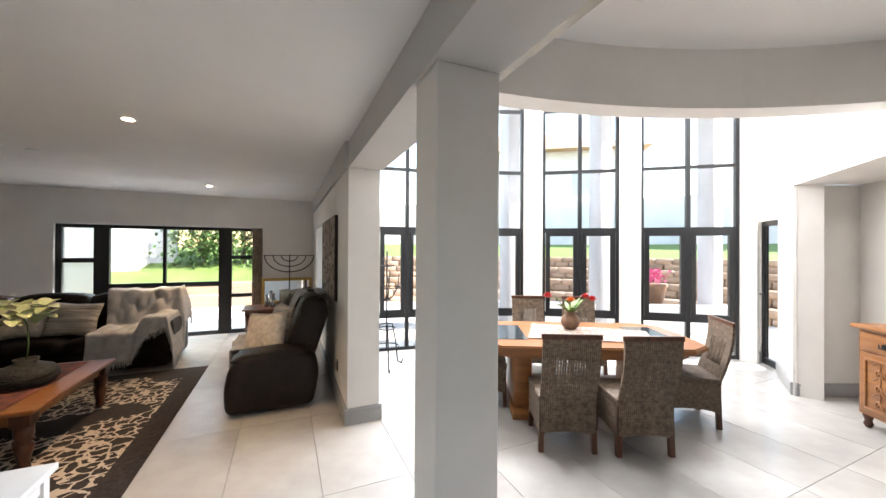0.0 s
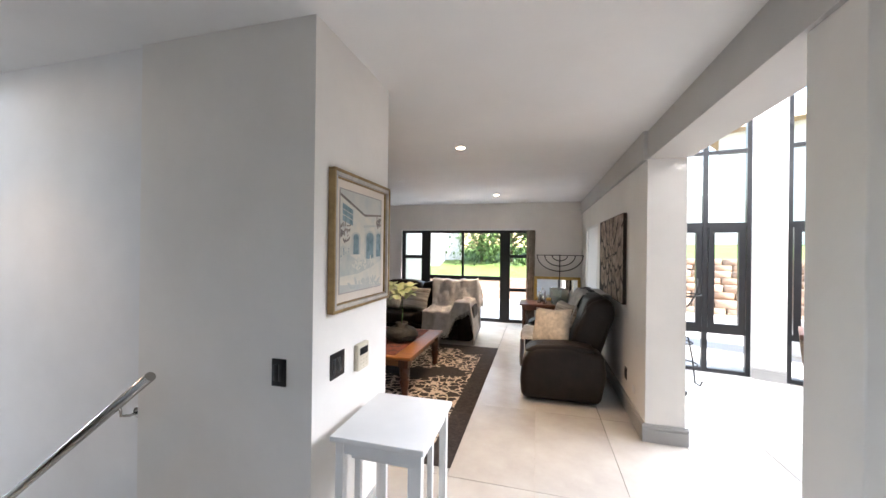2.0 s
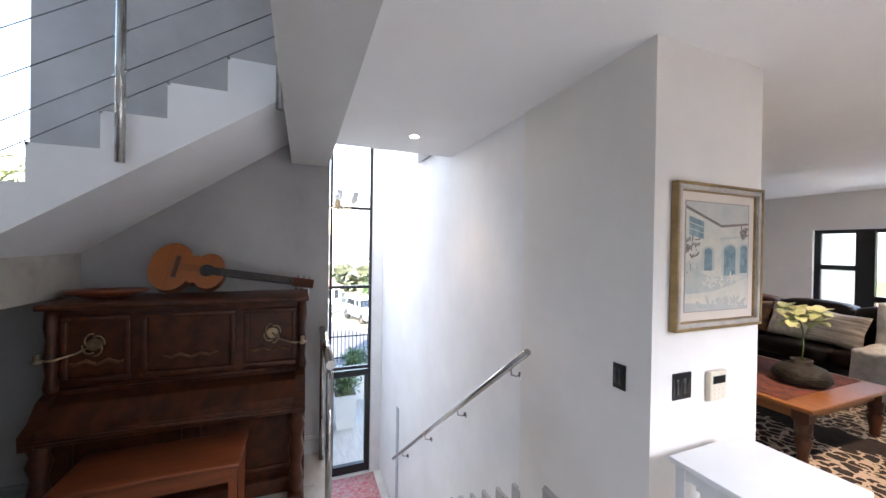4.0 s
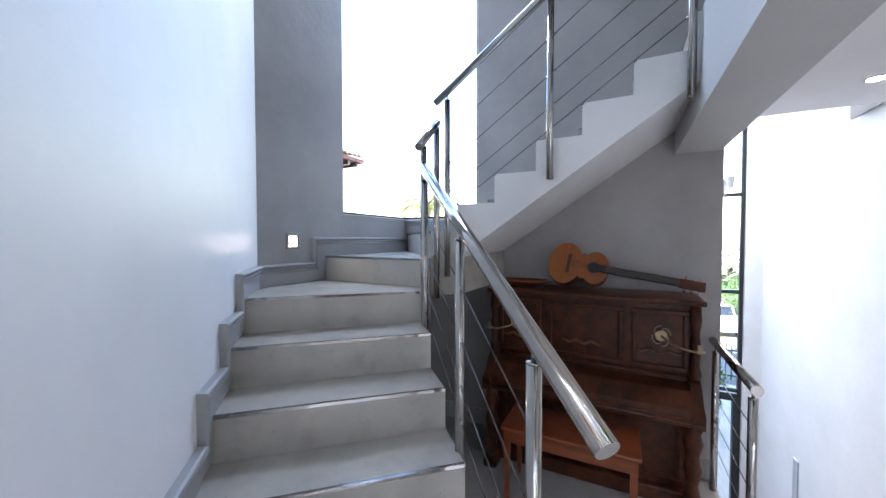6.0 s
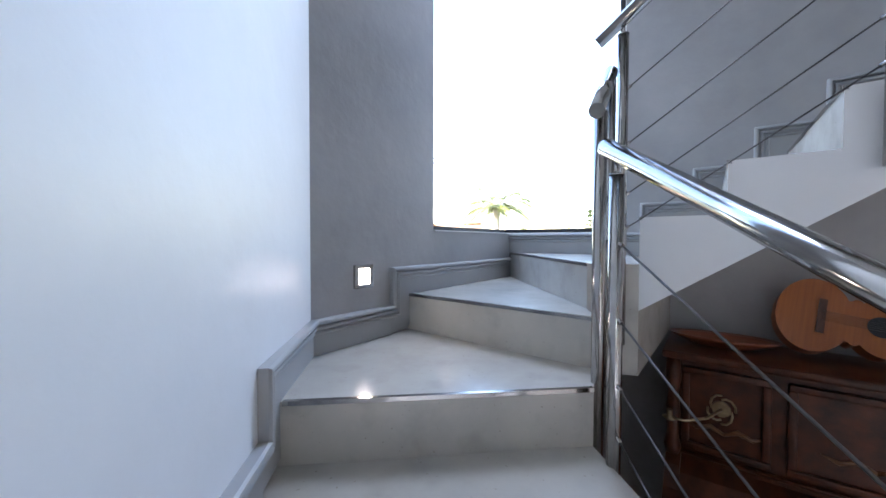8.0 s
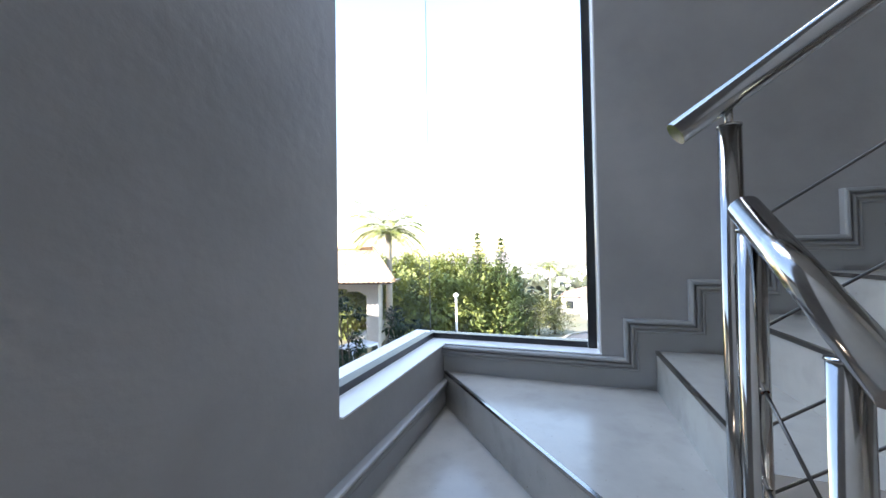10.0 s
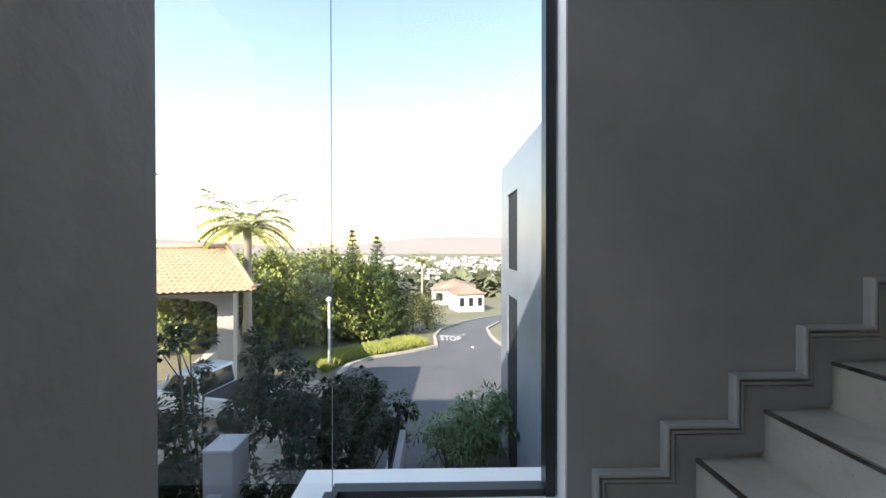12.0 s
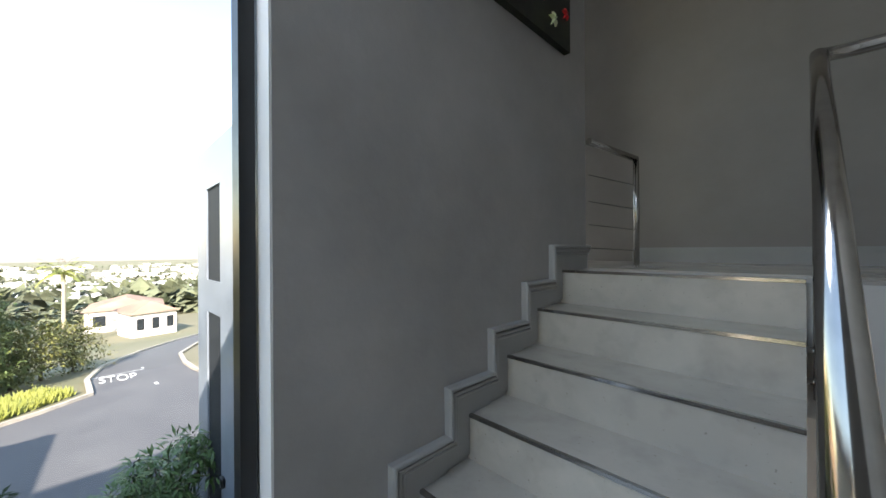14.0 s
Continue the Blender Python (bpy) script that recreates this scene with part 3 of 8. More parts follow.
part("pane", bm, M_GLASS, wn).visible_shadow = False

# ---- balustrades ----


def rail_tube(name, pts, r, parent, label="", m=None, seg=12):
    bm = bm_new()
    tube(bm, pts, r, seg)
    return part(name, bm, m or M_STEEL, parent, label)


def post(parent, x, y, z0, z1):
    rail_tube("post", [(x, y, z0), (x, y, z1)], 0.0195, parent)
    rail_tube("rail_pin", [(x, y, z1), (x, y, z1 + 0.035)], 0.007, parent, "thin polished pin under the rail", seg=8)
    bm = bm_new()
    lathe(bm, [(0.021, z1), (0.020, z1 + 0.004), (0.006, z1 + 0.006)], (x, y, 0), 12)
    part("post_cap", bm, M_STEEL, parent)


def wires(parent, a, b, zs):
    for dz in zs:
        p, q = Vector(a), Vector(b)
        p.z += dz
        q.z += dz
        rail_tube("wire", [p, q], 0.0028, parent, "taut stainless wire", M_WIRE, 6)
        for u, sgn in ((p, 1), (q, -1)):
            v = (q - p).normalized() * sgn
            rail_tube("wire_fitting", [u, u + v * 0.035], 0.006, parent, "", None, 8)


# lower flight
bal = tagged(new("balustrade_lower"), "polished stainless balustrade of the lower stair flight", "balustrade", kind="structure")


RT = Vector((0.171, -0.273))       # upper end of the rail
RD = Vector((1.057, 0.989)).normalized()


def lp(s, z):
    p = RT + RD * s
    return Vector((p.x, p.y, z))


zr = lambda s: 2.115 - 0.537 * s   # rail height along the flight
pts_s = (0.055, 0.648, 1.20)
rail_tube("handrail", [lp(0.0, zr(0.0)), lp(1.447, zr(1.447))], 0.0245, bal, "thick polished steel handrail", seg=20)
for s in pts_s:
    zt = zr(s) - 0.06
    kk = math.floor((RT + RD * s - R2).dot(DIRF) / 0.257 + 2 + 1e-6)
    post(bal, lp(s, 0).x, lp(s, 0).y, Z(kk) - 0.22, zt)
for a, b in zip(pts_s, pts_s[1:]):
    wires(bal, lp(a, zr(a)), lp(b, zr(b)), (-0.235, -0.44, -0.62, -0.76))
# winder posts
bal2 = tagged(new("balustrade_winder"), "polished stainless balustrade of the winders", "balustrade", kind="structure")
pA, pB = (0.10, -0.305), (-0.085, -0.318)
post(bal2, *pA, Z(4) - 0.25, 2.24)
post(bal2, *pB, Z(5) - 0.25, 2.40)
rail_tube("handrail", [(0.165, -0.300, 2.225), (-0.10, -0.320, 2.44)], 0.0235, bal2, "thick polished steel handrail", seg=20)
wires(bal2, (*pA, 2.26), (*pB, 2.42), (-0.25, -0.4, -0.55))
# upper flight
bal3 = tagged(new("balustrade_upper"), "polished stainless balustrade of the upper stair flight", "balustrade", kind="structure")
xu = XS + 0.034
zu = lambda y: 2.62 + (y + 0.37) * RISE / RUN
for y in (-0.30, 0.352, 1.02):
    kk = math.floor((y - 0.012) / RUN + 8 + 1e-6)
    post(bal3, xu, y, Z(kk) - 0.24 if y > -0.2 else Z(6) - 0.3, zu(y) - 0.06)
    if y > -0.2:
        for dz in (0.06, 0.17):
            rail_tube("bracket", [(XS - 0.01, y, Z(kk) - 0.24 + dz), (xu + 0.012, y, Z(kk) - 0.24 + dz)], 0.011, bal3, "", None, 8)
rail_tube("handrail", [(xu, -0.39, zu(-0.39)), (xu, 1.08, zu(1.08)), (xu, 1.13, zu(1.10)), (xu + 0.10, 1.15, zu(1.10)), (1.2, 1.15, zu(1.10))], 0.0245, bal3, "thick polished steel handrail", seg=20)
for a, b in ((-0.30, 0.352), (0.352, 1.02)):
    wires(bal3, (xu, a, zu(a)), (xu, b, zu(b)), (-0.27, -0.475, -0.66, -0.785))
# rail over the stair going down
bal4 = tagged(new("balustrade_hall"), "polished stainless balustrade beside the piano", "balustrade", kind="structure")
rail_tube("handrail", [(XC + 0.02, 1.30, 1.0), (-0.22, 1.30, 1.0)], 0.026, bal4, "thick polished steel handrail", seg=20)
for x in (XC + 0.10, -0.28):
    post(bal4, x, 1.30, -0.05, 0.94)
wires(bal4, (XC + 0.10, 1.30, 1.0), (-0.28, 1.30, 1.0), (-0.2, -0.36, -0.52, -0.68))
# wall handrail down
hr = tagged(new("wall_handrail"), "polished steel handrail on brackets along the descending stair", "handrail", kind="structure")
HS = RISE / 0.232
rail_tube("handrail", [(-0.12, 2.555, 0.985), (-3.75, 2.555, 0.985 - 3.63 * HS)], 0.024, hr, seg=18)
for x in (-0.32, -1.25, -2.2, -3.2):
    z = 0.985 + (x + 0.12) * HS
    rail_tube("bracket", [(x, 2.555, z - 0.02), (x, 2.56, z - 0.07), (x, 2.60, z - 0.085), (x, 2.648, z - 0.085)], 0.007, hr, "", None, 8)
    bm = bm_new()
    tube(bm, [(x, 2.635, z - 0.085), (x, 2.648, z - 0.085)], 0.028, 14)
    part("bracket_plate", bm, M_STEEL, hr)
# upper landing rail
bal5 = tagged(new("balustrade_landing"), "stainless balustrade on the upper landing", "balustrade", kind="structure")
rail_tube("handrail", [(-1.15, 1.347, FLOOR2 + 0.76), (-1.04, 1.84, FLOOR2 + 0.72)], 0.02, bal5)
rail_tube("post", [(-1.04, 1.84, FLOOR2), (-1.04, 1.84, FLOOR2 + 0.71)], 0.019, bal5)
for dz in (0.1, 0.24, 0.38, 0.54):
    rail_tube("wire", [(-1.15, 1.347, FLOOR2 + dz + 0.02), (-1.04, 1.84, FLOOR2 + dz)], 0.0028, bal5, "", M_WIRE, 6)

# ---- step light ----
sl = tagged(new("step_light"), "square steel step light glowing low on the stair wall", "wall light")
sl.matrix_basis = pose(0.243, YB, 1.693)
bm = bm_new()
for b in ((-0.05, 0.05, -0.05, -0.034), (-0.05, 0.05, 0.034, 0.05), (-0.05, -0.03, -0.034, 0.034), (0.03, 0.05, -0.034, 0.034)):
    box(bm, b[0], b[1], 0, 0.012, b[2], b[3])
part("frame", bm, M_STEEL, sl)
bm = bm_new()
box(bm, -0.03, 0.03, 0, 0.006, -0.034, 0.034)
part("diffuser", bm, glow("step_light_glow", (1.0, 0.86, 0.66), 4.5), sl, "warm glowing diffuser")

# ---- sliding door of the living room ----
M_FROST = mat("frosted_glass", (0.7, 0.72, 0.72), 0.4, var=0.02)
fb = M_FROST.node_tree.nodes["Principled BSDF"]
fb.inputs["Transmission Weight"].default_value = 0.8
sd = tagged(new("door_sliding"), "wide black aluminium sliding door to the patio", "door", kind="structure")
bm = bm_new()
for x0, x1 in ((SLX0, SLX0 + 0.08), (-0.97, -0.76), (0.88, 1.10), (SLX1 - 0.06, SLX1)):
    box(bm, x0, x1, 9.30, 9.38, 0, SLZ)
for x0, x1, z0, z1 in ((SLX0 + 0.08, -0.97, SLZ - 0.06, SLZ), (SLX0 + 0.08, -0.97, 1.40, 1.48), (SLX0 + 0.08, -0.97, 0, 0.08), (-0.76, 0.88, SLZ - 0.06, SLZ), (-0.76, 0.88, 0.93, 1.02), (-0.76, 0.88, 0, 0.07), (1.10, SLX1 - 0.06, SLZ - 0.06, SLZ), (1.10, SLX1 - 0.06, 1.45, 1.52), (1.10, SLX1 - 0.06, 0.70, 0.77), (1.10, SLX1 - 0.06, 0, 0.07)):
    box(bm, x0, x1, 9.305, 9.375, z0, z1)
box(bm, 0.0, 0.05, 9.306, 9.374, 1.02, SLZ - 0.06)
part("door_frame", bm, M_BLACK, sd)
bm = bm_new()
box(bm, SLX0 + 0.08, -0.97, 9.335, 9.345, 0.08, SLZ - 0.06)
part("pane", bm, M_FROST, sd, "frosted white pane").visible_shadow = False
for x0, x1 in ((-0.76, 0.88), (1.10, SLX1 - 0.06)):
    bm = bm_new()
    box(bm, x0, x1, 9.337, 9.343, 0.07, SLZ - 0.06)
    part("pane", bm, M_GLASS, sd).visible_shadow = False
bm = bm_new()
box(bm, SLX0 - 0.02, SLX1 + 0.03, 9.20, 9.249, SLZ + 0.0, SLZ + 0.035)
struct("trim_curtain_rail", bm, M_WHITE, "white curtain track over the sliding door", "curtain track")
M_CURT = mat("curtain_cloth", (0.30, 0.25, 0.20), 0.9, var=0.15, scale=12, bump=0.2)
bm = bm_new()
xs = [1.46 + 0.012 * i for i in range(16)]
for i in range(15):
    ya, yb = 9.205 + 0.02 * math.sin(i * 1.7), 9.205 + 0.02 * math.sin((i + 1) * 1.7)
    v = [bm.verts.new(p) for p in ((xs[i], ya, 0.03), (xs[i + 1], yb, 0.03), (xs[i + 1], yb, SLZ), (xs[i], ya, SLZ), (xs[i], ya + 0.004, 0.03), (xs[i + 1], yb + 0.004, 0.03), (xs[i + 1], yb + 0.004, SLZ), (xs[i], ya + 0.004, SLZ))]
    for f in ((0, 1, 2, 3), (7, 6, 5, 4), (0, 4, 5, 1), (3, 2, 6, 7)):
        bm.faces.new([v[j] for j in f])
bmesh.ops.remove_doubles(bm, verts=bm.verts[:], dist=1e-5)
solo("curtain", bm, M_CURT, "thin brown curtain gathered beside the sliding door", "curtain")

# window with blinds
wb = tagged(new("window_blind"), "window with white slatted blinds", "window", kind="structure")
bm = bm_new()
for b in ((BLY0, BLY1, BLZ0, BLZ0 + 0.05), (BLY0, BLY1, BLZ1 - 0.05, BLZ1), (BLY0, BLY0 + 0.05, BLZ0 + 0.05, BLZ1 - 0.05), (BLY1 - 0.05, BLY1, BLZ0 + 0.05, BLZ1 - 0.05)):
    box(bm, 2.78, 2.84, *b)
part("window_frame", bm, M_BLACK, wb)
bm = bm_new()
box(bm, 2.808, 2.812, BLY0 + 0.05, BLY1 - 0.05, BLZ0 + 0.05, BLZ1 - 0.05)
part("pane", bm, M_GLASS, wb).visible_shadow = False
bl = thing("venetian_blind", pose(2.63, (BLY0 + BLY1) / 2, 0), "white slatted blind closed over the window", "blind")
slat = bm_new()
box(slat, -0.018, 0.018, -0.63, 0.63, -0.002, 0.002, Matrix.Rotation(radians(55), 4, 'Y'))
sme = mesh_of("slat", slat, M_WHITE)
for i in range(34):
    o = new("slat", sme)
    o.parent = bl
    o.location = (0, 0, BLZ0 + 0.03 + i * 0.031)
bm = bm_new()
box(bm, -0.025, 0.025, -0.64, 0.64, BLZ1 - 0.05, BLZ1 - 0.005)
part("head_rail", bm, M_WHITE, bl)

# ---- downlights ----
M_LAMP = glow("downlight_glow", (1.0, 0.80, 0.55), 14.0)


def downlight(x, y, z, on=True, power=24):
    d = thing("downlight", pose(x, y, z), "round white recessed downlight glowing in the ceiling" if on else "small round ceiling sensor", "downlight", "ceiling downlights" if on else "")
    bm = bm_new()
    lathe(bm, [(0.039, -0.004), (0.054, -0.006), (0.056, 0.0), (0.039, 0.0)], (0, 0, 0), 24)
    part("rim", bm, M_WHITE, d)
    bm = bm_new()
    lathe(bm, [(0.036, -0.006), (0.036, -0.001)], (0, 0, 0), 24)
    part("lamp", bm, M_LAMP if on else M_WHITE, d)
    if on:
        l = bpy.data.lights.new("downlight_beam", 'SPOT')
        l.energy, l.spot_size, l.spot_blend, l.color, l.shadow_soft_size = power, radians(95), 0.8, (1.0, 0.70, 0.42), 0.04
        o = new("downlight_beam", l)
        o.location = (x, y, z - 0.02)


for x, y, pw_ in ((0.92, 4.80, 26), (0.93, 8.0, 22), (-1.165, 2.057, 3)):
    downlight(x, y, CEIL, True, pw_)
downlight(-0.342, 6.345, CEIL, False)

# ---- living room ----
M_LEATHER = mat("dark_leather", (0.016, 0.010, 0.008), 0.45, spec=0.22, var=0.25, scale=7, bump=0.35, bscale=120)
M_SUEDE = mat("brown_leather", (0.012, 0.008, 0.0065), 0.48, spec=0.3, var=0.25, scale=6, bump=0.35, bscale=120)
M_RUST = mat("rust_leather", (0.10, 0.035, 0.018), 0.45, var=0.2, scale=7, bump=0.3, bscale=100)
M_THROW = mat("grey_throw_cloth", (0.54, 0.53, 0.52), 0.95, var=0.08, scale=14, bump=0.6, bscale=160)
M_LINEN = mat("linen_cushion", (0.70, 0.64, 0.55), 0.95, var=0.12, scale=18, bump=0.5, bscale=220)
M_STRIPE = mat("striped_cushion", (0.70, 0.66, 0.58), 0.95, second=(0.22, 0.19, 0.165), scale=9, stretch=(0.3, 0.3, 4.0), bump=0.4, bscale=200)
M_ORANGE = mat("patterned_cushion", (0.50, 0.26, 0.12), 0.95, second=(0.08, 0.07, 0.06), scale=8, bump=0.3)
M_HONEY = mat("honey_wood", (0.30, 0.125, 0.039), 0.32, second=(0.19, 0.074, 0.023), scale=3.0, stretch=(1.0, 9.0, 9.0), bump=0.08, bscale=30, rvar=0.08)
M_DARKWOOD = mat("dark_turned_wood", (0.10, 0.033, 0.014), 0.3, second=(0.05, 0.018, 0.009), scale=5, stretch=(6, 6, 1), rvar=0.08)
M_PIANO = mat("piano_wood", (0.088, 0.026, 0.010), 0.33, spec=0.28, second=(0.030, 0.010, 0.005), scale=2.6, stretch=(5, 1.0, 5), bump=0.08, bscale=20, rvar=0.1)
M_BRASS = mat("aged_brass", (0.40, 0.31, 0.19), 0.35, metal=1.0, var=0.15, scale=25)
M_GOLD = mat("gold_frame", (0.62, 0.42, 0.14), 0.32, metal=1.0, var=0.12, scale=20)
M_IRON = mat("black_iron", (0.012, 0.012, 0.012), 0.5, metal=0.6, var=0.2, scale=30)


def cushion(name, m, w, h, d, material, label):
    """A soft square cushion, its face towards local -Y."""
    bm = bm_new()
    n = 10
    grid = {}
    for sgn in (-1, 1):
        for i in range(n + 1):
            for j in range(n + 1):
                u, v = 2 * i / n - 1, 2 * j / n - 1
                k = (1 - u ** 4) * (1 - v ** 4)
                pin = 1 - 0.10 * (1 - abs(u)) * v * v - 0.0
                pin2 = 1 - 0.10 * (1 - abs(v)) * u * u
                z = sgn * d / 2 * (k ** 0.55) + 0.012 * math.sin(u * 5 + v * 3 + w * 20) * k
                key = (i, j, 0 if i in (0, n) or j in (0, n) else sgn)
                if key not in grid:
                    grid[key] = bm.verts.new((u * w / 2 * pin2, z, v * h / 2 * pin + h / 2))
        for i in range(n):
            for j in range(n):
                q = [(i, j), (i + 1, j), (i + 1, j + 1), (i, j + 1)]
                f = bm.faces.new([grid[(a, b, 0 if a in (0, n) or b in (0, n) else sgn)] for a, b in q])
                f.smooth = True
    return solo(name, bm, material, label, "cushion", m=m)


def cloth(name, fn, nu, nv, thick, material, label, category="throw"):
    """A draped cloth over a surface fn(u, v), with thickness."""
    bm = bm_new()
    P = [[Vector(fn(i / nu, j / nv)) for j in range(nv + 1)] for i in range(nu + 1)]
    top = [[bm.verts.new(p) for p in r] for r in P]
    bot = []
    for i in range(nu + 1):
        r = []
        for j in range(nv + 1):
            a = P[min(i + 1, nu)][j] - P[max(i - 1, 0)][j]
            b = P[i][min(j + 1, nv)] - P[i][max(j - 1, 0)]
            n = a.cross(b)
            n = n.normalized() if n.length > 1e-9 else Vector((0, 0, 1))
            r.append(bm.verts.new(P[i][j] + n * thick))
        bot.append(r)
    for i in range(nu):
        for j in range(nv):
            for g in (top, bot):
                f = bm.faces.new((g[i][j], g[i + 1][j], g[i + 1][j + 1], g[i][j + 1]))
                f.smooth = True
    for i in range(nu):
        bm.faces.new((top[i][0], top[i + 1][0], bot[i + 1][0], bot[i][0]))
        bm.faces.new((top[i][nv], top[i + 1][nv], bot[i + 1][nv], bot[i][nv]))
    for j in range(nv):
        bm.faces.new((top[0][j], top[0][j + 1], bot[0][j + 1], bot[0][j]))
        bm.faces.new((top[nu][j], top[nu][j + 1], bot[nu][j + 1], bot[nu][j]))
    return solo(name, bm, material, label, category)


# rug with a leaf pattern
def rug_material():
    m = mat("rug_pile", (0.035, 0.026, 0.022), 0.95, var=0.3, scale=30, bump=0.5, bscale=250)
    nt = m.node_tree
    b = nt.nodes["Principled BSDF"]
    old = b.inputs["Base Color"].links[0].from_socket
    tc = nt.nodes.new("ShaderNodeTexCoord")
    vo = nt.nodes.new("ShaderNodeTexVoronoi")
    vo.feature = 'DISTANCE_TO_EDGE'
    vo.inputs["Scale"].default_value = 10.5
    nz = nt.nodes.new("ShaderNodeTexNoise")
    nz.inputs["Scale"].default_value = 9.0
    mxv = nt.nodes.new("ShaderNodeMixRGB")
    mxv.inputs[0].default_value = 0.12
    nt.links.new(tc.outputs["Object"], nz.inputs["Vector"])
    nt.links.new(tc.outputs["Object"], mxv.inputs[1])
    nt.links.new(nz.outputs["Color"], mxv.inputs[2])
    nt.links.new(mxv.outputs[0], vo.inputs["Vector"])
    lt = nt.nodes.new("ShaderNodeMath")
    lt.operation = 'LESS_THAN'
    lt.inputs[1].default_value = 0.085
    nt.links.new(vo.outputs["Distance"], lt.inputs[0])
    big = nt.nodes.new("ShaderNodeTexNoise")
    big.inputs["Scale"].default_value = 0.95
    big.inputs["Detail"].default_value = 1.0
    nt.links.new(tc.outputs["Object"], big.inputs["Vector"])
    gt = nt.nodes.new("ShaderNodeMath")
    gt.operation = 'GREATER_THAN'
    gt.inputs[1].default_value = 0.43
    nt.links.new(big.outputs["Fac"], gt.inputs[0])
    # a plain dark border
    sx = nt.nodes.new("ShaderNodeSeparateXYZ")
    nt.links.new(tc.outputs["Object"], sx.inputs[0])
    muls = []
    for ax, lim in ((0, 1.17), (1, 1.42)):
        ab = nt.nodes.new("ShaderNodeMath")
        ab.operation = 'ABSOLUTE'
        nt.links.new(sx.outputs[ax], ab.inputs[0])
        l2 = nt.nodes.new("ShaderNodeMath")
        l2.operation = 'LESS_THAN'
        l2.inputs[1].default_value = lim
        nt.links.new(ab.outputs[0], l2.inputs[0])
        muls.append(l2.outputs[0])
    cur = lt.outputs[0]
    for o in (gt.outputs[0], *muls):
        mu = nt.nodes.new("ShaderNodeMath")
        mu.operation = 'MULTIPLY'
        nt.links.new(cur, mu.inputs[0])
        nt.links.new(o, mu.inputs[1])
        cur = mu.outputs[0]
    mix = nt.nodes.new("ShaderNodeMixRGB")
    mix.inputs[2].default_value = (0.56, 0.47, 0.37, 1)
    nt.links.new(cur, mix.inputs[0])
    nt.links.new(old, mix.inputs[1])
    nt.links.new(mix.outputs[0], b.inputs["Base Color"])
    return m


bm = bm_new()
soft_box(bm, -1.37, 1.37, -1.66, 1.66, 0.0, 0.012, 0.005, 1)
solo("rug", bm, rug_material(), "dark brown rug with a cream leaf pattern on the tiles", "rug", m=pose(-0.283, 5.467, 0.0))


# long dark leather sofa before the sliding door
SOX, SOY = -0.80, 7.20      # front of the sofa
sofa = thing("sofa", pose(SOX, SOY, 0), "long dark brown leather sofa with cushions and a throw", "sofa")
bm = bm_new()
soft_box(bm, -1.55, 1.40, 0.05, 0.98, 0.04, 0.30, 0.04)
part("base", bm, M_LEATHER, sofa)
for i in range(3):
    bm = bm_new()
    soft_box(bm, -1.28 + i * 0.81, -0.48 + i * 0.81, 0.0, 0.72, 0.28, 0.47, 0.05, puff=0.03)
    part("seat_cushion", bm, M_LEATHER, sofa)
    bm = bm_new()
    soft_box(bm, -1.28 + i * 0.81, -0.48 + i * 0.81, 0.62, 0.95, 0.42, 0.98, 0.06, puff=0.04)
    part("back_cushion", bm, M_RUST if i == 0 else M_LEATHER, sofa)
for x0, x1 in ((-1.60, -1.28), (1.15, 1.45)):
    bm = bm_new()
    soft_box(bm, x0, x1, 0.02, 0.96, 0.05, 0.66, 0.1, 4)
    part("armrest", bm, M_LEATHER, sofa)
cushion("cushion", pose(SOX - 0.70, SOY + 0.36, 0.48, -18, 0, 10), 0.52, 0.48, 0.18, M_ORANGE, "orange and black patterned cushion on the sofa")
cushion("cushion", pose(SOX - 0.20, SOY + 0.30, 0.48, -20, 0, -8), 0.52, 0.50, 0.18, M_LINEN, "cream linen cushion on the sofa")
cushion("cushion", pose(SOX + 0.27, SOY + 0.28, 0.48, -20, 6, 6), 0.54, 0.46, 0.17, M_STRIPE, "cream and grey striped cushion on the sofa")


def throw1(u, v):
    """Over the back, down the seat and over the arm, crumpled, with a wavering front edge."""
    x = 0.58 + 0.95 * u                     # across the sofa
    s = v * (1.98 + 0.09 * math.sin(u * 5.0) - 0.16 * u)
    fold = 0.020 * math.sin(7 * u + 9 * v + 2.2 * math.sin(3 * u + 2)) + 0.013 * math.sin(19 * u - 8 * v + 1.5 * math.sin(7 * v)) + 0.007 * math.sin(37 * u + 23 * v)
    if s < 0.26:
        y, z = 1.0, 0.78 + s * 0.9
    elif s < 0.58:
        y, z = 1.0 - (s - 0.26) * 1.15, 1.015
    elif s < 1.10:
        y, z = 0.632 - (s - 0.58) * 0.24, 1.005 - (s - 0.58) * 0.92
    elif s < 1.62:
        y, z = 0.507 - (s - 1.10) * 1.0, 0.526
    else:
        y, z = -0.035 - 0.05 * math.sin(u * 4), 0.526 - (s - 1.62)
    arm = min(1, max(0, (x - 1.06) / 0.12))
    if y < 0.75:
        z = max(z, z + arm * (0.70 - z)) if s < 1.62 else z + arm * 0.17
    over = max(0.0, x - 1.40)
    sag = 0.05 * math.sin(math.pi * min(1, u * 1.25)) * (1 if s < 0.6 else 0.3)
    z -= over * 5.2 * (0.6 + 0.5 * v) + sag * 0.5
    xx = min(x, 1.45 + 0.25 * over)
    return (SOX + xx + 0.4 * fold, SOY + y - 0.035 - abs(fold) * 0.7, z + 0.03 + abs(fold) * 0.9)


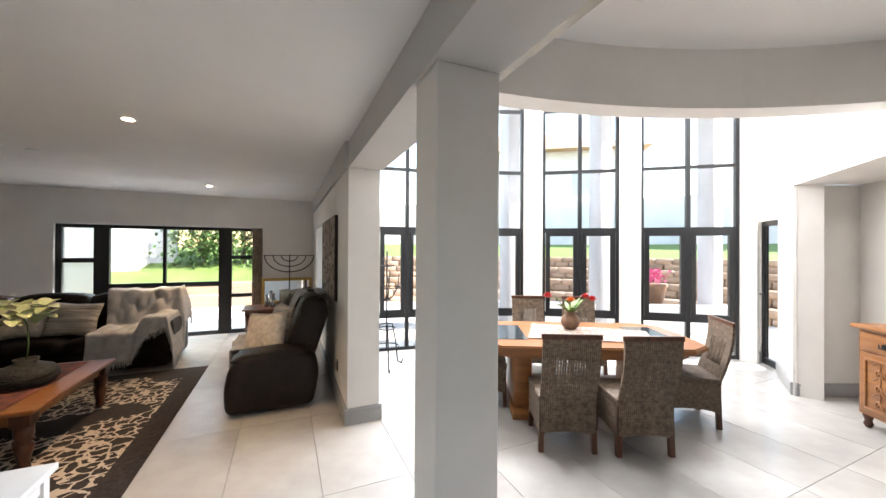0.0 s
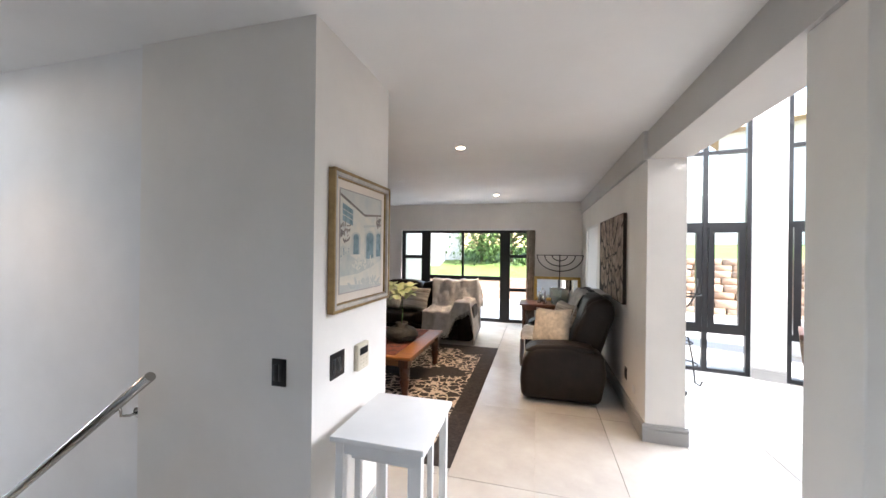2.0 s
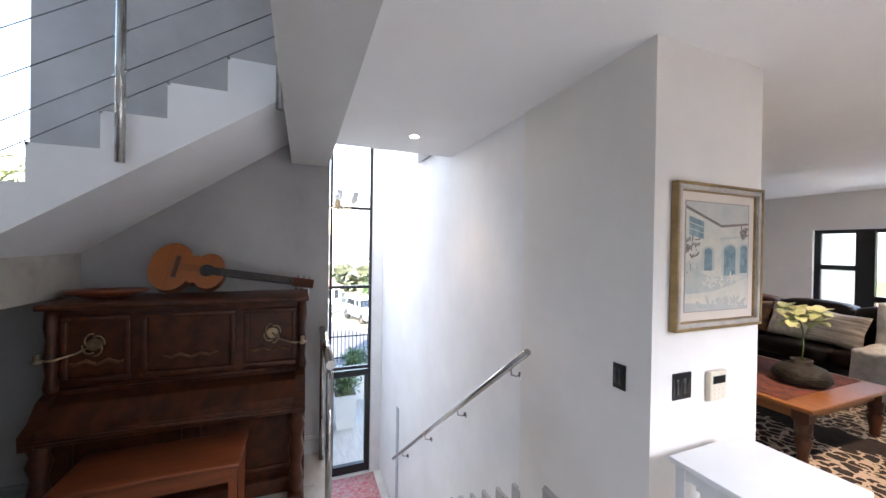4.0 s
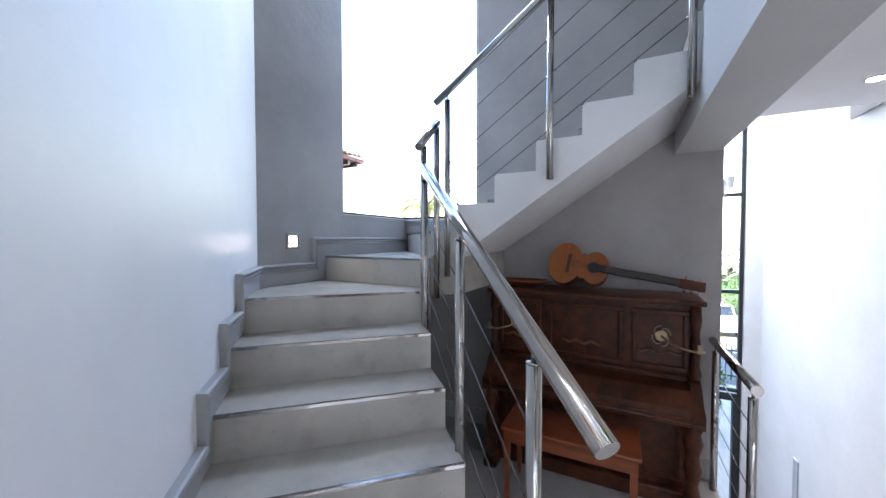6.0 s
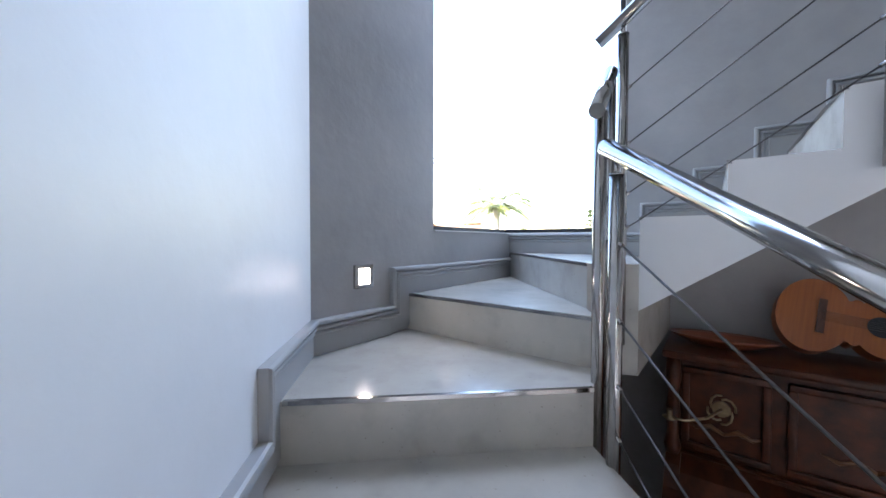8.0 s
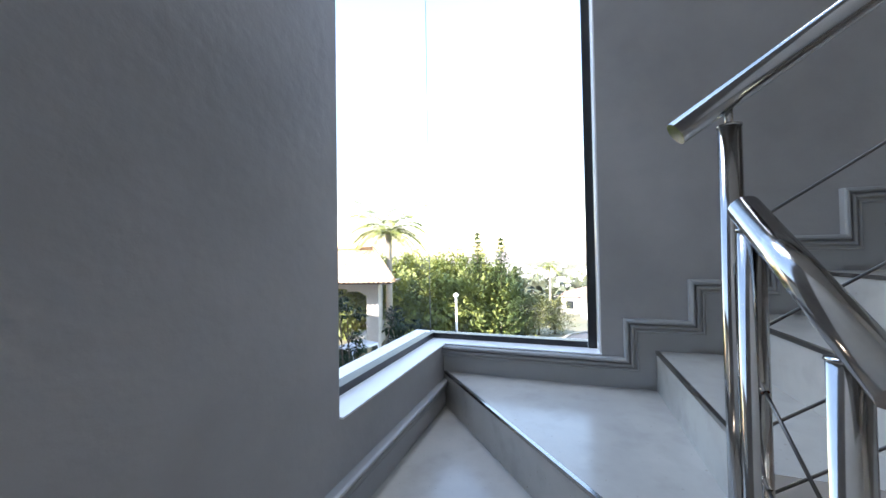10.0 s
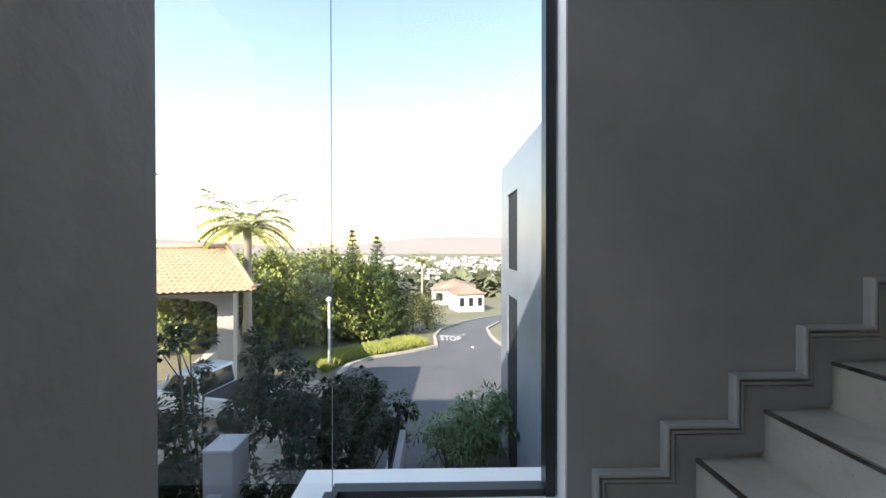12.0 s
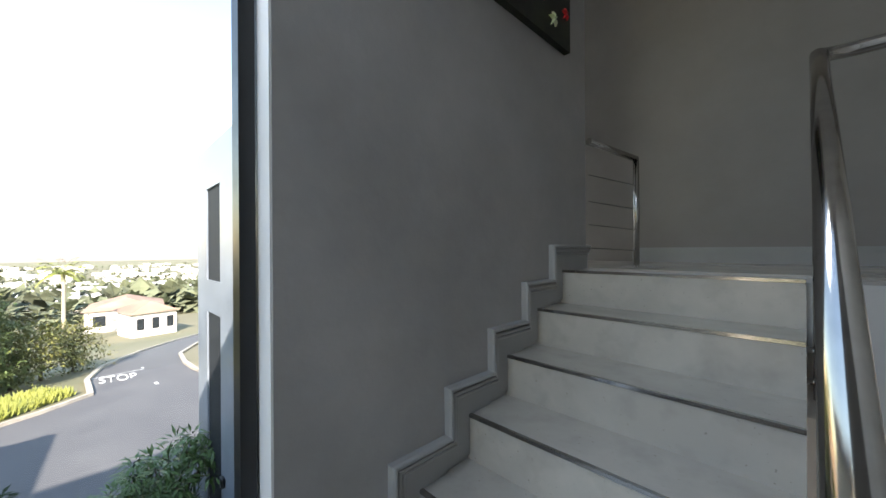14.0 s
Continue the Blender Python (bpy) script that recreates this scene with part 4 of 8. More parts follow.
th = cloth("throw", throw1, 64, 80, 0.008, M_THROW, "crumpled grey throw with a fringe over the sofa")
bm = bm_new()
rnd = random.Random(31)
for k in range(90):
    p = Vector(throw1((k + 0.5) / 90, 1.0))
    tube(bm, [p, p + Vector((rnd.uniform(-.006, .006), -0.004, -0.035)), p + Vector((rnd.uniform(-.015, .015), rnd.uniform(-.012, .002), -0.075))], [0.004, 0.004, 0.002], 4)
part("fringe", bm, M_THROW, th, "knotted pale fringe")


# recliner settee along the side wall, facing the room
RCX, RCY = 0.06, -0.20
rec = thing("recliner", pose(RCX, RCY, 0), "dark brown leather recliner settee with a throw and cushions", "recliner")


def profile_solid(bm, pts, y0, y1, bev=0.05):
    t = bm_new()
    a = [t.verts.new((x, y0, z)) for x, z in pts]
    b = [t.verts.new((x, y1, z)) for x, z in pts]
    t.faces.new(a), t.faces.new(list(reversed(b)))
    n = len(pts)
    for i in range(n):
        t.faces.new((a[i], b[i], b[(i + 1) % n], a[(i + 1) % n]))
    bmesh.ops.recalc_face_normals(t, faces=t.faces[:])
    bmesh.ops.bevel(t, geom=t.edges[:], offset=bev, segments=4, profile=0.5, affect='EDGES', clamp_overlap=True)
    for f in t.faces:
        f.smooth = True
    me = bpy.data.meshes.new("tmp")
    t.to_mesh(me)
    t.free()
    bm.from_mesh(me)
    bpy.data.meshes.remove(me)


ARM = [(1.48, 0.03), (2.28, 0.03), (2.34, 0.35), (2.30, 0.56), (1.95, 0.62), (1.62, 0.60), (1.50, 0.48), (1.46, 0.25)]
for y0, y1 in ((5.36, 5.66), (6.86, 7.16)):
    bm = bm_new()
    profile_solid(bm, ARM, y0, y1, 0.07)
    part("armrest", bm, M_SUEDE, rec)
bm = bm_new()
profile_solid(bm, [(1.56, 0.05), (2.2, 0.05), (2.2, 0.3), (1.56, 0.3)], 5.62, 6.9, 0.03)
part("base", bm, M_SUEDE, rec)
for y0, y1 in ((5.64, 6.26), (6.26, 6.88)):
    bm = bm_new()
    profile_solid(bm, [(1.50, 0.22), (2.12, 0.26), (2.12, 0.42), (1.95, 0.47), (1.58, 0.48), (1.50, 0.40)], y0, y1, 0.06)
    part("seat_cushion", bm, M_SUEDE, rec)
    bm = bm_new()
    profile_solid(bm, [(1.94, 0.40), (2.26, 0.30), (2.46, 0.92), (2.44, 1.06), (2.34, 1.11), (2.20, 1.06), (2.08, 0.80)], y0, y1, 0.08)
    part("backrest", bm, M_SUEDE, rec)
    bm = bm_new()
    profile_solid(bm, [(2.08, 0.80), (2.3, 0.86), (2.42, 1.06), (2.32, 1.13), (2.18, 1.09)], y0 + 0.03, y1 - 0.03, 0.06)
    part("headrest", bm, M_SUEDE, rec)
for y in (5.36 + 0.15, 6.86 + 0.15):
    bm = bm_new()
    profile_solid(bm, [(1.50, 0.54), (1.62, 0.61), (1.95, 0.635), (2.22, 0.60), (2.20, 0.55), (1.6, 0.52)], y - 0.135, y + 0.135, 0.05)
    part("arm_pad", bm, M_SUEDE, rec, "padded armrest top")
for y in (5.66, 6.26, 6.86):
    for x0, z0, x1, z1 in ((2.02, 0.60, 2.155, 0.86), (2.155, 0.86, 2.19, 1.05)):
        bm = bm_new()
        tube(bm, [(x0 - 0.012, y, z0), (x1 - 0.012, y, z1)], 0.006, 6)
        part("seam", bm, M_LEATHER, rec, "raised stitched seam")
cushion("cushion", pose(1.98, 6.02, 0.475, -17, 4, -58), 0.54, 0.50, 0.19, M_STRIPE, "cream and grey striped cushion on the recliner")
cushion("cushion", pose(1.84, 5.70, 0.465, -16, -5, -38), 0.52, 0.47, 0.20, M_LINEN, "beige linen cushion on the recliner")


def throw2(u, v):
    y = 6.05 + 0.75 * u
    s = v * 1.9
    wob = 0.018 * math.sin(u * 9 + 7 * v + 2 * math.sin(v * 5)) + 0.01 * math.sin(u * 23 - 9 * v)
    if s < 0.2:
        x, z = 2.49, 0.89 + s * 0.9
    elif s < 0.42:
        x, z = 2.48 - (s - 0.2) * 1.4, 1.08
    elif s < 1.05:
        x, z = 2.17 - (s - 0.42) * 0.36, 1.065 - (s - 0.42) * 0.9
    elif s < 1.55:
        x, z = 1.94 - (s - 1.05) * 0.95, 0.50
    else:
        x, z = 1.463, 0.50 - (s - 1.55)
    return (x - abs(wob) + RCX, y + RCY, z + 0.015 + wob * 0.7)


cloth("throw", throw2, 40, 60, 0.008, M_THROW, "crumpled grey throw over the recliner")


def turned_leg(bm, x, y, z1, r):
    prof = [(r * 0.55, 0.0), (r * 0.7, 0.02), (r * 0.62, 0.06), (r * 0.8, z1 * 0.35), (r * 1.05, z1 * 0.55), (r * 0.7, z1 * 0.62), (r * 1.1, z1 * 0.66), (r * 0.8, z1 * 0.72), (r, z1 * 0.74), (r, z1)]
    lathe(bm, prof, (x, y, 0), 16)


def wood_table(name, m, w, d, h, label, category, leg_r=0.045, top_t=0.035, inset=0.09, apron=0.09, mtop=None, mleg=None, m_apron=None):
    t = thing(name, m, label, category)
    bm = bm_new()
    soft_box(bm, -w / 2, w / 2, -d / 2, d / 2, h - top_t, h, 0.01, 3)
    part("tabletop", bm, mtop or M_HONEY, t)
    for sx in (-1, 1):
        bm = bm_new()
        box(bm, sx * (w / 2 - inset) - 0.011, sx * (w / 2 - inset) + 0.011, -d / 2 + inset + 0.04, d / 2 - inset - 0.04, h - top_t - apron, h - top_t)
        part("apron", bm, m_apron or M_HONEY, t)
        bm = bm_new()
        box(bm, -w / 2 + inset + 0.04, w / 2 - inset - 0.04, sx * (d / 2 - inset) - 0.011, sx * (d / 2 - inset) + 0.011, h - top_t - apron, h - top_t)
        part("apron", bm, m_apron or M_HONEY, t)
        for sy in (-1, 1):
            bm = bm_new()
            turned_leg(bm, sx * (w / 2 - inset), sy * (d / 2 - inset), h - top_t - apron, leg_r)
            box(bm, sx * (w / 2 - inset) - leg_r, sx * (w / 2 - inset) + leg_r, sy * (d / 2 - inset) - leg_r, sy * (d / 2 - inset) + leg_r, h - top_t - apron - 0.002, h - top_t)
            part("leg", bm, mleg or M_DARKWOOD, t, "dark turned leg")
    return t


wood_table("coffee_table", pose(-0.22, 5.45, 0.012), 1.26, 1.36, 0.46, "honey-coloured wooden coffee table with dark turned legs", "coffee table", 0.055)
M_KILIM = mat("kilim_runner", (0.20, 0.06, 0.04), 0.95, second=(0.06, 0.03, 0.03), scale=14, bump=0.4, bscale=150)
bm = bm_new()
soft_box(bm, -0.42, 0.42, -0.62, 0.62, 0, 0.006, 0.002, 1)
solo("table_runner", bm, M_KILIM, "dark red woven runner on the coffee table", "runner", m=pose(-0.20, 5.45, 0.472))
# dark woven pot with an orchid
M_POT = mat("dark_woven_pot", (0.022, 0.021, 0.018), 0.65, var=0.4, scale=22, bump=1.0, bscale=60)
pot = thing("woven_pot", pose(0.06, 5.42, 0.478), "squat dark woven pot on the coffee table", "pot")
bm = bm_new()
lathe(bm, [(0.07, 0), (0.14, 0.02), (0.19, 0.07), (0.20, 0.10), (0.17, 0.15), (0.10, 0.18), (0.07, 0.19), (0.08, 0.225), (0.07, 0.225), (0.06, 0.19), (0.03, 0.17)], seg=28)
part("body", bm, M_POT, pot)
for i in range(9):
    bm = bm_new()
    z = 0.025 + i * 0.017
    r = 0.145 + 0.058 * math.sin(math.pi * min(1, (i + 1.3) / 8.5))
    if i > 5:
        r -= (i - 5) * 0.008
    tube(bm, [((r) * math.cos(a), (r) * math.sin(a), z + 0.006 * math.sin(5 * a + i)) for a in [2 * math.pi * k / 36 for k in range(37)]], 0.006, 6)
    part("cane_band", bm, M_POT, pot)
M_PETAL = mat("cream_petal", (0.72, 0.74, 0.50), 0.6, second=(0.55, 0.66, 0.30), scale=20)
M_STEM = mat("green_stem", (0.08, 0.16, 0.04), 0.6, var=0.2, scale=20)
M_RED = mat("red_petal", (0.55, 0.02, 0.025), 0.5, var=0.25, scale=25)


def petal(bm, c, d, w, l, cup=0.25):
    """A small curved petal or leaf from c along d."""
    c, d = Vector(c), Vector(d).normalized()
    s = d.cross(Vector((0, 0, 1)))
    s = s.normalized() if s.length > 1e-4 else Vector((1, 0, 0))
    n = s.cross(d)
    rows = []
    for i in range(5):
        t = i / 4
        ww = w * math.sin(math.pi * (0.12 + 0.8 * t)) / 2
        p = c + d * (l * t) - n * (cup * l * t * t) * (1 if n.z > 0 else -1)
        rows.append([bm.verts.new(p - s * ww + n * ww * 0.25), bm.verts.new(p), bm.verts.new(p + s * ww + n * ww * 0.25)])
    for a, b in zip(rows, rows[1:]):
        for k in range(2):
            f = bm.faces.new((a[k], a[k + 1], b[k + 1], b[k]))
            f.smooth = True


rnd = random.Random(5)
orch = thing("orchid", pose(0.06, 5.42, 0.68), "orchid with pale green-white flowers in the woven pot", "orchid")
bm = bm_new()
tube(bm, [(0, 0, 0), (0.01, 0.01, 0.15), (-0.01, 0.03, 0.30), (-0.06, 0.05, 0.42)], 0.005, 6)
part("stem", bm, M_STEM, orch)
for i in range(9):
    bm = bm_new()
    c = Vector((-0.02 - rnd.uniform(-0.14, 0.16), 0.03 + rnd.uniform(-0.1, 0.1), 0.40 + rnd.uniform(-0.05, 0.07)))
    for k in range(5):
        a = 2 * math.pi * k / 5 + i
        petal(bm, c, (math.cos(a), math.sin(a) * 0.6, 0.35 + 0.6 * math.sin(a)), 0.095, 0.095)
    part("flower", bm, M_PETAL, orch)

# corner table with mirror and candelabrum
wood_table("side_table", pose(1.86, 8.80, 0), 1.02, 0.66, 0.56, "brown wooden side table in the room's corner", "side table", 0.04, mtop=M_DARKWOOD, m_apron=M_DARKWOOD)
mir = thing("mirror", pose(2.10, 9.12, 0.56, -6, 0, 0), "gold-framed mirror leaning on the side table", "mirror")
bm = bm_new()
for b in ((-0.47, 0.47, 0, 0.06), (-0.47, 0.47, 0.45, 0.51), (-0.47, -0.41, 0.06, 0.45), (0.41, 0.47, 0.06, 0.45)):
    soft_box(bm, b[0], b[1], 0, 0.03, b[2], b[3], 0.01, 2)
part("frame", bm, M_GOLD, mir)
bm = bm_new()
box(bm, -0.41, 0.41, 0.008, 0.014, 0.06, 0.45)
part("glass", bm, mat("mirror_glass", (0.9, 0.9, 0.9), 0.02, metal=1.0, var=0.0, rvar=0), mir)
can = thing("candelabrum", pose(2.14, 8.98, 0.56), "black iron seven-branched candelabrum on the side table", "candelabrum")
bm = bm_new()
lathe(bm, [(0.10, 0), (0.10, 0.012), (0.03, 0.03), (0.012, 0.05)], seg=20)
part("base", bm, M_IRON, can)
bm = bm_new()
tube(bm, [(0, 0, 0.04), (0, 0, 0.98)], 0.009, 8)
part("stem", bm, M_IRON, can)
for i in range(1, 4):
    r = 0.15 * i * 1.0
    bm = bm_new()
    tube(bm, [(r * math.cos(a), 0, 0.96 + r * 0.72 * math.sin(a)) for a in [math.pi + math.pi * k / 20 for k in range(21)]], 0.009, 8)
    part("arm", bm, M_IRON, can)
bm = bm_new()
tube(bm, [(-0.47, 0, 0.965), (0.47, 0, 0.965)], 0.007, 8)
part("crossbar", bm, M_IRON, can)
M_CLEAR = mat("clear_glass", (0.8, 0.85, 0.8), 0.05, var=0.02)
M_CLEAR.node_tree.nodes["Principled BSDF"].inputs["Transmission Weight"].default_value = 0.85
for x, y, r, h in ((2.05, 8.66, 0.085, 0.32), (2.22, 8.72, 0.08, 0.30)):
    bm = bm_new()
    lathe(bm, [(r * 0.9, 0), (r, 0.01), (r, h - 0.03), (r * 1.05, h), (r * 0.98, h), (r * 0.93, h - 0.03), (r * 0.93, 0.02)], seg=24)
    solo("glass_vase", bm, M_CLEAR, "tall clear glass vase on the side table", "vase", m=pose(x, y, 0.56))
for i, (x, y) in enumerate(((1.74, 8.72), (1.84, 8.62), (1.80, 8.84))):
    bm = bm_new()
    lathe(bm, [(0.035, 0), (0.045, 0.03), (0.03, 0.09), (0.045, 0.14), (0.02, 0.17), (0.028, 0.22 + 0.03 * i), (0.0, 0.24 + 0.03 * i)], seg=18)
    solo("ornament", bm, M_STEEL, "small silver ornament on the side table", "ornament", m=pose(x, y, 0.56))

# canvas print on the side wall
cv = thing("canvas_print", pose(2.598, 6.08, 1.06, 0, 0, 0), "sepia canvas print of a leaf rosette", "picture")
bm = bm_new()
box(bm, -0.035, 0.0, -0.72, 0.72, 0, 0.97)
part("canvas", bm, mat("canvas_ground", (0.022, 0.015, 0.012), 0.8, var=0.2, scale=6), cv)
M_SEPIA = mat("sepia_leaf", (0.42, 0.33, 0.27), 0.8, second=(0.13, 0.085, 0.06), scale=9)
rnd = random.Random(3)
M_SEPIAD = mat("sepia_shadow", (0.025, 0.016, 0.012), 0.8, var=0.2, scale=9)


def print_petal(c, a, l, w, x, material):
    bm = bm_new()
    u, s = Vector((0, math.cos(a), math.sin(a))), Vector((0, -math.sin(a), math.cos(a)))
    ring = []
    for k in range(14):
        t_ = 2 * math.pi * k / 14
        p = c + u * (l * 0.5 * math.cos(t_)) + s * (w * 0.5 * math.sin(t_) * (1 + 0.25 * math.cos(t_)))
        ring.append((x, max(-0.715, min(0.715, p.y)), max(0.006, min(0.964, p.z))))
    f = [bm.verts.new(p) for p in ring]
    g = [bm.verts.new((-0.034, p[1], p[2])) for p in ring]
    bm.faces.new(f)
    for i in range(14):
        j = (i + 1) % 14
        bm.faces.new((f[i], f[j], g[j], g[i]))
    part("printed_leaf", bm, material, cv)


CR = Vector((0, -0.12, 0.55))
for ring, (r0, n, l, w) in enumerate(((0.64, 13, 0.34, 0.28), (0.44, 11, 0.30, 0.22), (0.27, 9, 0.22, 0.16), (0.14, 7, 0.15, 0.11), (0.05, 4, 0.09, 0.07))):
    for k in range(n):
        a = 2 * math.pi * k / n + ring * 0.37
        c = CR + Vector((0, math.cos(a), math.sin(a))) * r0
        if abs(c.y) > 0.78 or not -0.1 < c.z < 1.06:
            continue
        x = -0.0352 - 0.0009 * ring - 0.00005 * k
        print_petal(c + Vector((0, 0.02, -0.02)), a, l * 1.12, w * 1.15, x, M_SEPIAD)
        print_petal(c, a, l, w, x - 0.0004, M_SEPIA)

# ---- painting wall ----
fr = thing("framed_painting", pose(0.733, 3.055, 1.305), "gold-framed painting of a white arched house in blue and cream", "painting")
bm = bm_new()
W2, H2 = 0.325, 0.70
M_FRAMEG = mat("painting_gilt", (0.36, 0.25, 0.12), 0.38, metal=0.6, var=0.12, scale=14)
M_FRAMES = mat("painting_silver", (0.50, 0.47, 0.43), 0.42, metal=0.3, var=0.1, scale=14)


def frame_band(a, b2, t):
    bm = bm_new()
    for b in ((-W2 + a, W2 - a, a, b2), (-W2 + a, W2 - a, H2 - b2, H2 - a), (-W2 + a, -W2 + b2, b2, H2 - b2), (W2 - b2, W2 - a, b2, H2 - b2)):
        soft_box(bm, 0, t, b[0], b[1], b[2], b[3], 0.002, 2)
    return bm


bm.free()
part("frame", frame_band(0.0, 0.014, 0.036), M_FRAMEG, fr, "gilt outer edge")
part("frame", frame_band(0.014, 0.034, 0.032), M_FRAMES, fr, "silver-grey moulding")
part("frame", frame_band(0.034, 0.042, 0.020), M_FRAMEG, fr, "gilt inner lip")
part("frame", frame_band(0.083, 0.088, 0.013), mat("grey_bevel", (0.36, 0.33, 0.31), 0.6), fr, "thin grey bevel")
bm = bm_new()
box(bm, 0, 0.010, -W2 + 0.04, W2 - 0.04, 0.04, H2 - 0.04)
part("mount", bm, mat("mount_board", (0.68, 0.60, 0.52), 0.8, var=0.03), fr)
PY0, PY1, PZ0, PZ1 = -W2 + 0.087, W2 - 0.087, 0.088, H2 - 0.088
bm = bm_new()
box(bm, 0.010, 0.0115, PY0, PY1, PZ0, PZ1)
part("painted_ground", bm, mat("painted_wash", (0.52, 0.50, 0.45), 0.7, second=(0.42, 0.44, 0.43), scale=9), fr, "pale grey sky wash")
M_PB = mat("painted_blue", (0.12, 0.19, 0.22), 0.7, second=(0.24, 0.33, 0.36), scale=26)
M_PW = mat("painted_wall", (0.62, 0.57, 0.48), 0.7, second=(0.48, 0.49, 0.46), scale=12)
M_PD = mat("painted_shadow", (0.13, 0.13, 0.12), 0.7, second=(0.26, 0.19, 0.17), scale=24)
M_PG = mat("painted_garden", (0.40, 0.43, 0.41), 0.7, second=(0.50, 0.49, 0.44), scale=16)
M_PC = mat("painted_path", (0.66, 0.60, 0.50), 0.7, second=(0.54, 0.53, 0.47), scale=12)


def paint(name, poly, material, level):
    """A flat painted patch; poly in shares of the picture's width and height."""
    bm = bm_new()
    pts = [(PY0 + (PY1 - PY0) * min(1, max(0, u)), PZ0 + (PZ1 - PZ0) * min(1, max(0, v))) for u, v in poly]
    x = 0.0115 + 0.0004 * level
    a = [bm.verts.new((x, y, z)) for y, z in pts]
    b = [bm.verts.new((0.011, y, z)) for y, z in pts]
    bm.faces.new(a)
    for i in range(len(pts)):
        j = (i + 1) % len(pts)
        bm.faces.new((a[i], a[j], b[j], b[i]))
    part(name, bm, material, fr)


def arch(u0, u1, v0, v1):
    c, r = (u0 + u1) / 2, (u1 - u0) / 2
    return [(u0, v0), (u1, v0)] + [(c + r * math.cos(math.pi * k / 10), v1 - r * 0.55 + r * 0.55 * math.sin(math.pi * k / 10)) for k in range(11)]


paint("painted_house", [(0, 0.2), (1, 0.2), (1, 0.81), (0.55, 0.78), (0.0, 0.94)], M_PW, 1)
paint("painted_eave", [(0.0, 0.965), (0.0, 0.935), (0.55, 0.775), (1, 0.81), (1, 0.83), (0.55, 0.80)], M_PD, 2)
paint("painted_cornice", [(0.52, 0.655), (1, 0.69), (1, 0.715), (0.52, 0.68)], M_PG, 2)
paint("painted_window", [(0.05, 0.70), (0.27, 0.66), (0.27, 0.82), (0.05, 0.87)], M_PB, 2)
for k in range(1, 3):
    paint("painted_glazing_bar", [(0.05, 0.70 + 0.055 * k), (0.27, 0.66 + 0.052 * k), (0.27, 0.666 + 0.052 * k), (0.05, 0.707 + 0.055 * k)], M_PW, 3)
for u0, u1, v0, v1 in ((0.27, 0.42, 0.37, 0.58), (0.58, 0.80, 0.32, 0.61), (0.85, 1.0, 0.34, 0.61)):
    paint("painted_surround", arch(u0 - 0.025, u1 + 0.025, v0, v1 + 0.02), M_PG, 2)
    paint("painted_arch", arch(u0 + 0.015, u1 - 0.015, v0, v1), M_PB, 3)
paint("painted_garden", [(0, 0.16), (0.75, 0.19), (0.82, 0.26), (0.62, 0.33), (0.40, 0.30), (0.2, 0.37), (0, 0.42)], M_PG, 3)
paint("painted_path", [(0, 0.08), (1, 0.02), (1, 0.30), (0.8, 0.24), (0.4, 0.17), (0, 0.155)], M_PC, 4)
rnd = random.Random(12)
for name, material, u0, u1, v0, v1, count, size in (("painted_foliage", M_PD, 0.0, 0.20, 0.50, 0.67, 30, 0.035), ("painted_foliage", M_PD, 0.84, 0.98, 0.66, 0.80, 26, 0.04), ("painted_shrub", M_PG, 0.0, 0.24, 0.30, 0.46, 26, 0.05), ("painted_shrub", M_PB, 0.02, 0.2, 0.32, 0.42, 10, 0.035), ("painted_light", M_PC, 0.2, 0.75, 0.22, 0.36, 26, 0.045), ("painted_light", M_PG, 0.05, 0.95, 0.03, 0.10, 20, 0.07)):
    bm = bm_new()
    for k in range(count):
        u, v, a = rnd.uniform(u0, u1), rnd.uniform(v0, v1), rnd.uniform(0, 3.1)
        y, z, r = PY0 + (PY1 - PY0) * u, PZ0 + (PZ1 - PZ0) * v, size * rnd.uniform(0.25, 0.5)
        x = 0.0136 + 0.00002 * k
        ring = [bm.verts.new((x, min(PY1, max(PY0, y + r * math.cos(a) * math.cos(t_) - 0.35 * r * math.sin(a) * math.sin(t_))), z + r * math.sin(a) * math.cos(t_) + 0.35 * r * math.cos(a) * math.sin(t_))) for t_ in [2 * math.pi * q / 7 for q in range(7)]]
        bm.faces.new(ring)
    part(name, bm, material, fr)

M_SWITCH = mat("black_switch", (0.012, 0.012, 0.013), 0.3, var=0.1)


def plate(name, m, w, h, material, label, category):
    t = thing(name, m, label, category)
    bm = bm_new()
    soft_box(bm, -w / 2, w / 2, 0, 0.008, -h / 2, h / 2, 0.003, 2)
    part("plate", bm, material, t)
    bm = bm_new()
    for i in range(2):
        soft_box(bm, -w * 0.36 + i * w * 0.37, -w * 0.36 + i * w * 0.37 + w * 0.34, 0.0085, 0.0125, -h * 0.3, h * 0.3, 0.0015, 1)
    part("rocker", bm, material, t)
    return t


plate("light_switch", pose(0.731, 2.826, 1.04, 0, 0, -90), 0.125, 0.125, M_SWITCH, "black square light switch on the wall", "switch")
plate("light_switch", pose(0.561, 2.625, 1.05, 0, 0, 180), 0.075, 0.125, M_SWITCH, "black narrow light switch on the wall", "switch")
M_CREAM = mat("cream_plastic", (0.66, 0.60, 0.48), 0.5, var=0.04)
kp = thing("alarm_keypad", pose(0.731, 3.06, 1.02, 0, 0, -90), "cream alarm keypad with a dark display", "keypad")
bm = bm_new()
soft_box(bm, -0.062, 0.062, 0, 0.028, -0.072, 0.072, 0.006, 2)
part("case", bm, M_CREAM, kp)
bm = bm_new()
box(bm, -0.045, 0.045, 0.028, 0.030, 0.012, 0.05)
part("display", bm, M_SWITCH, kp)
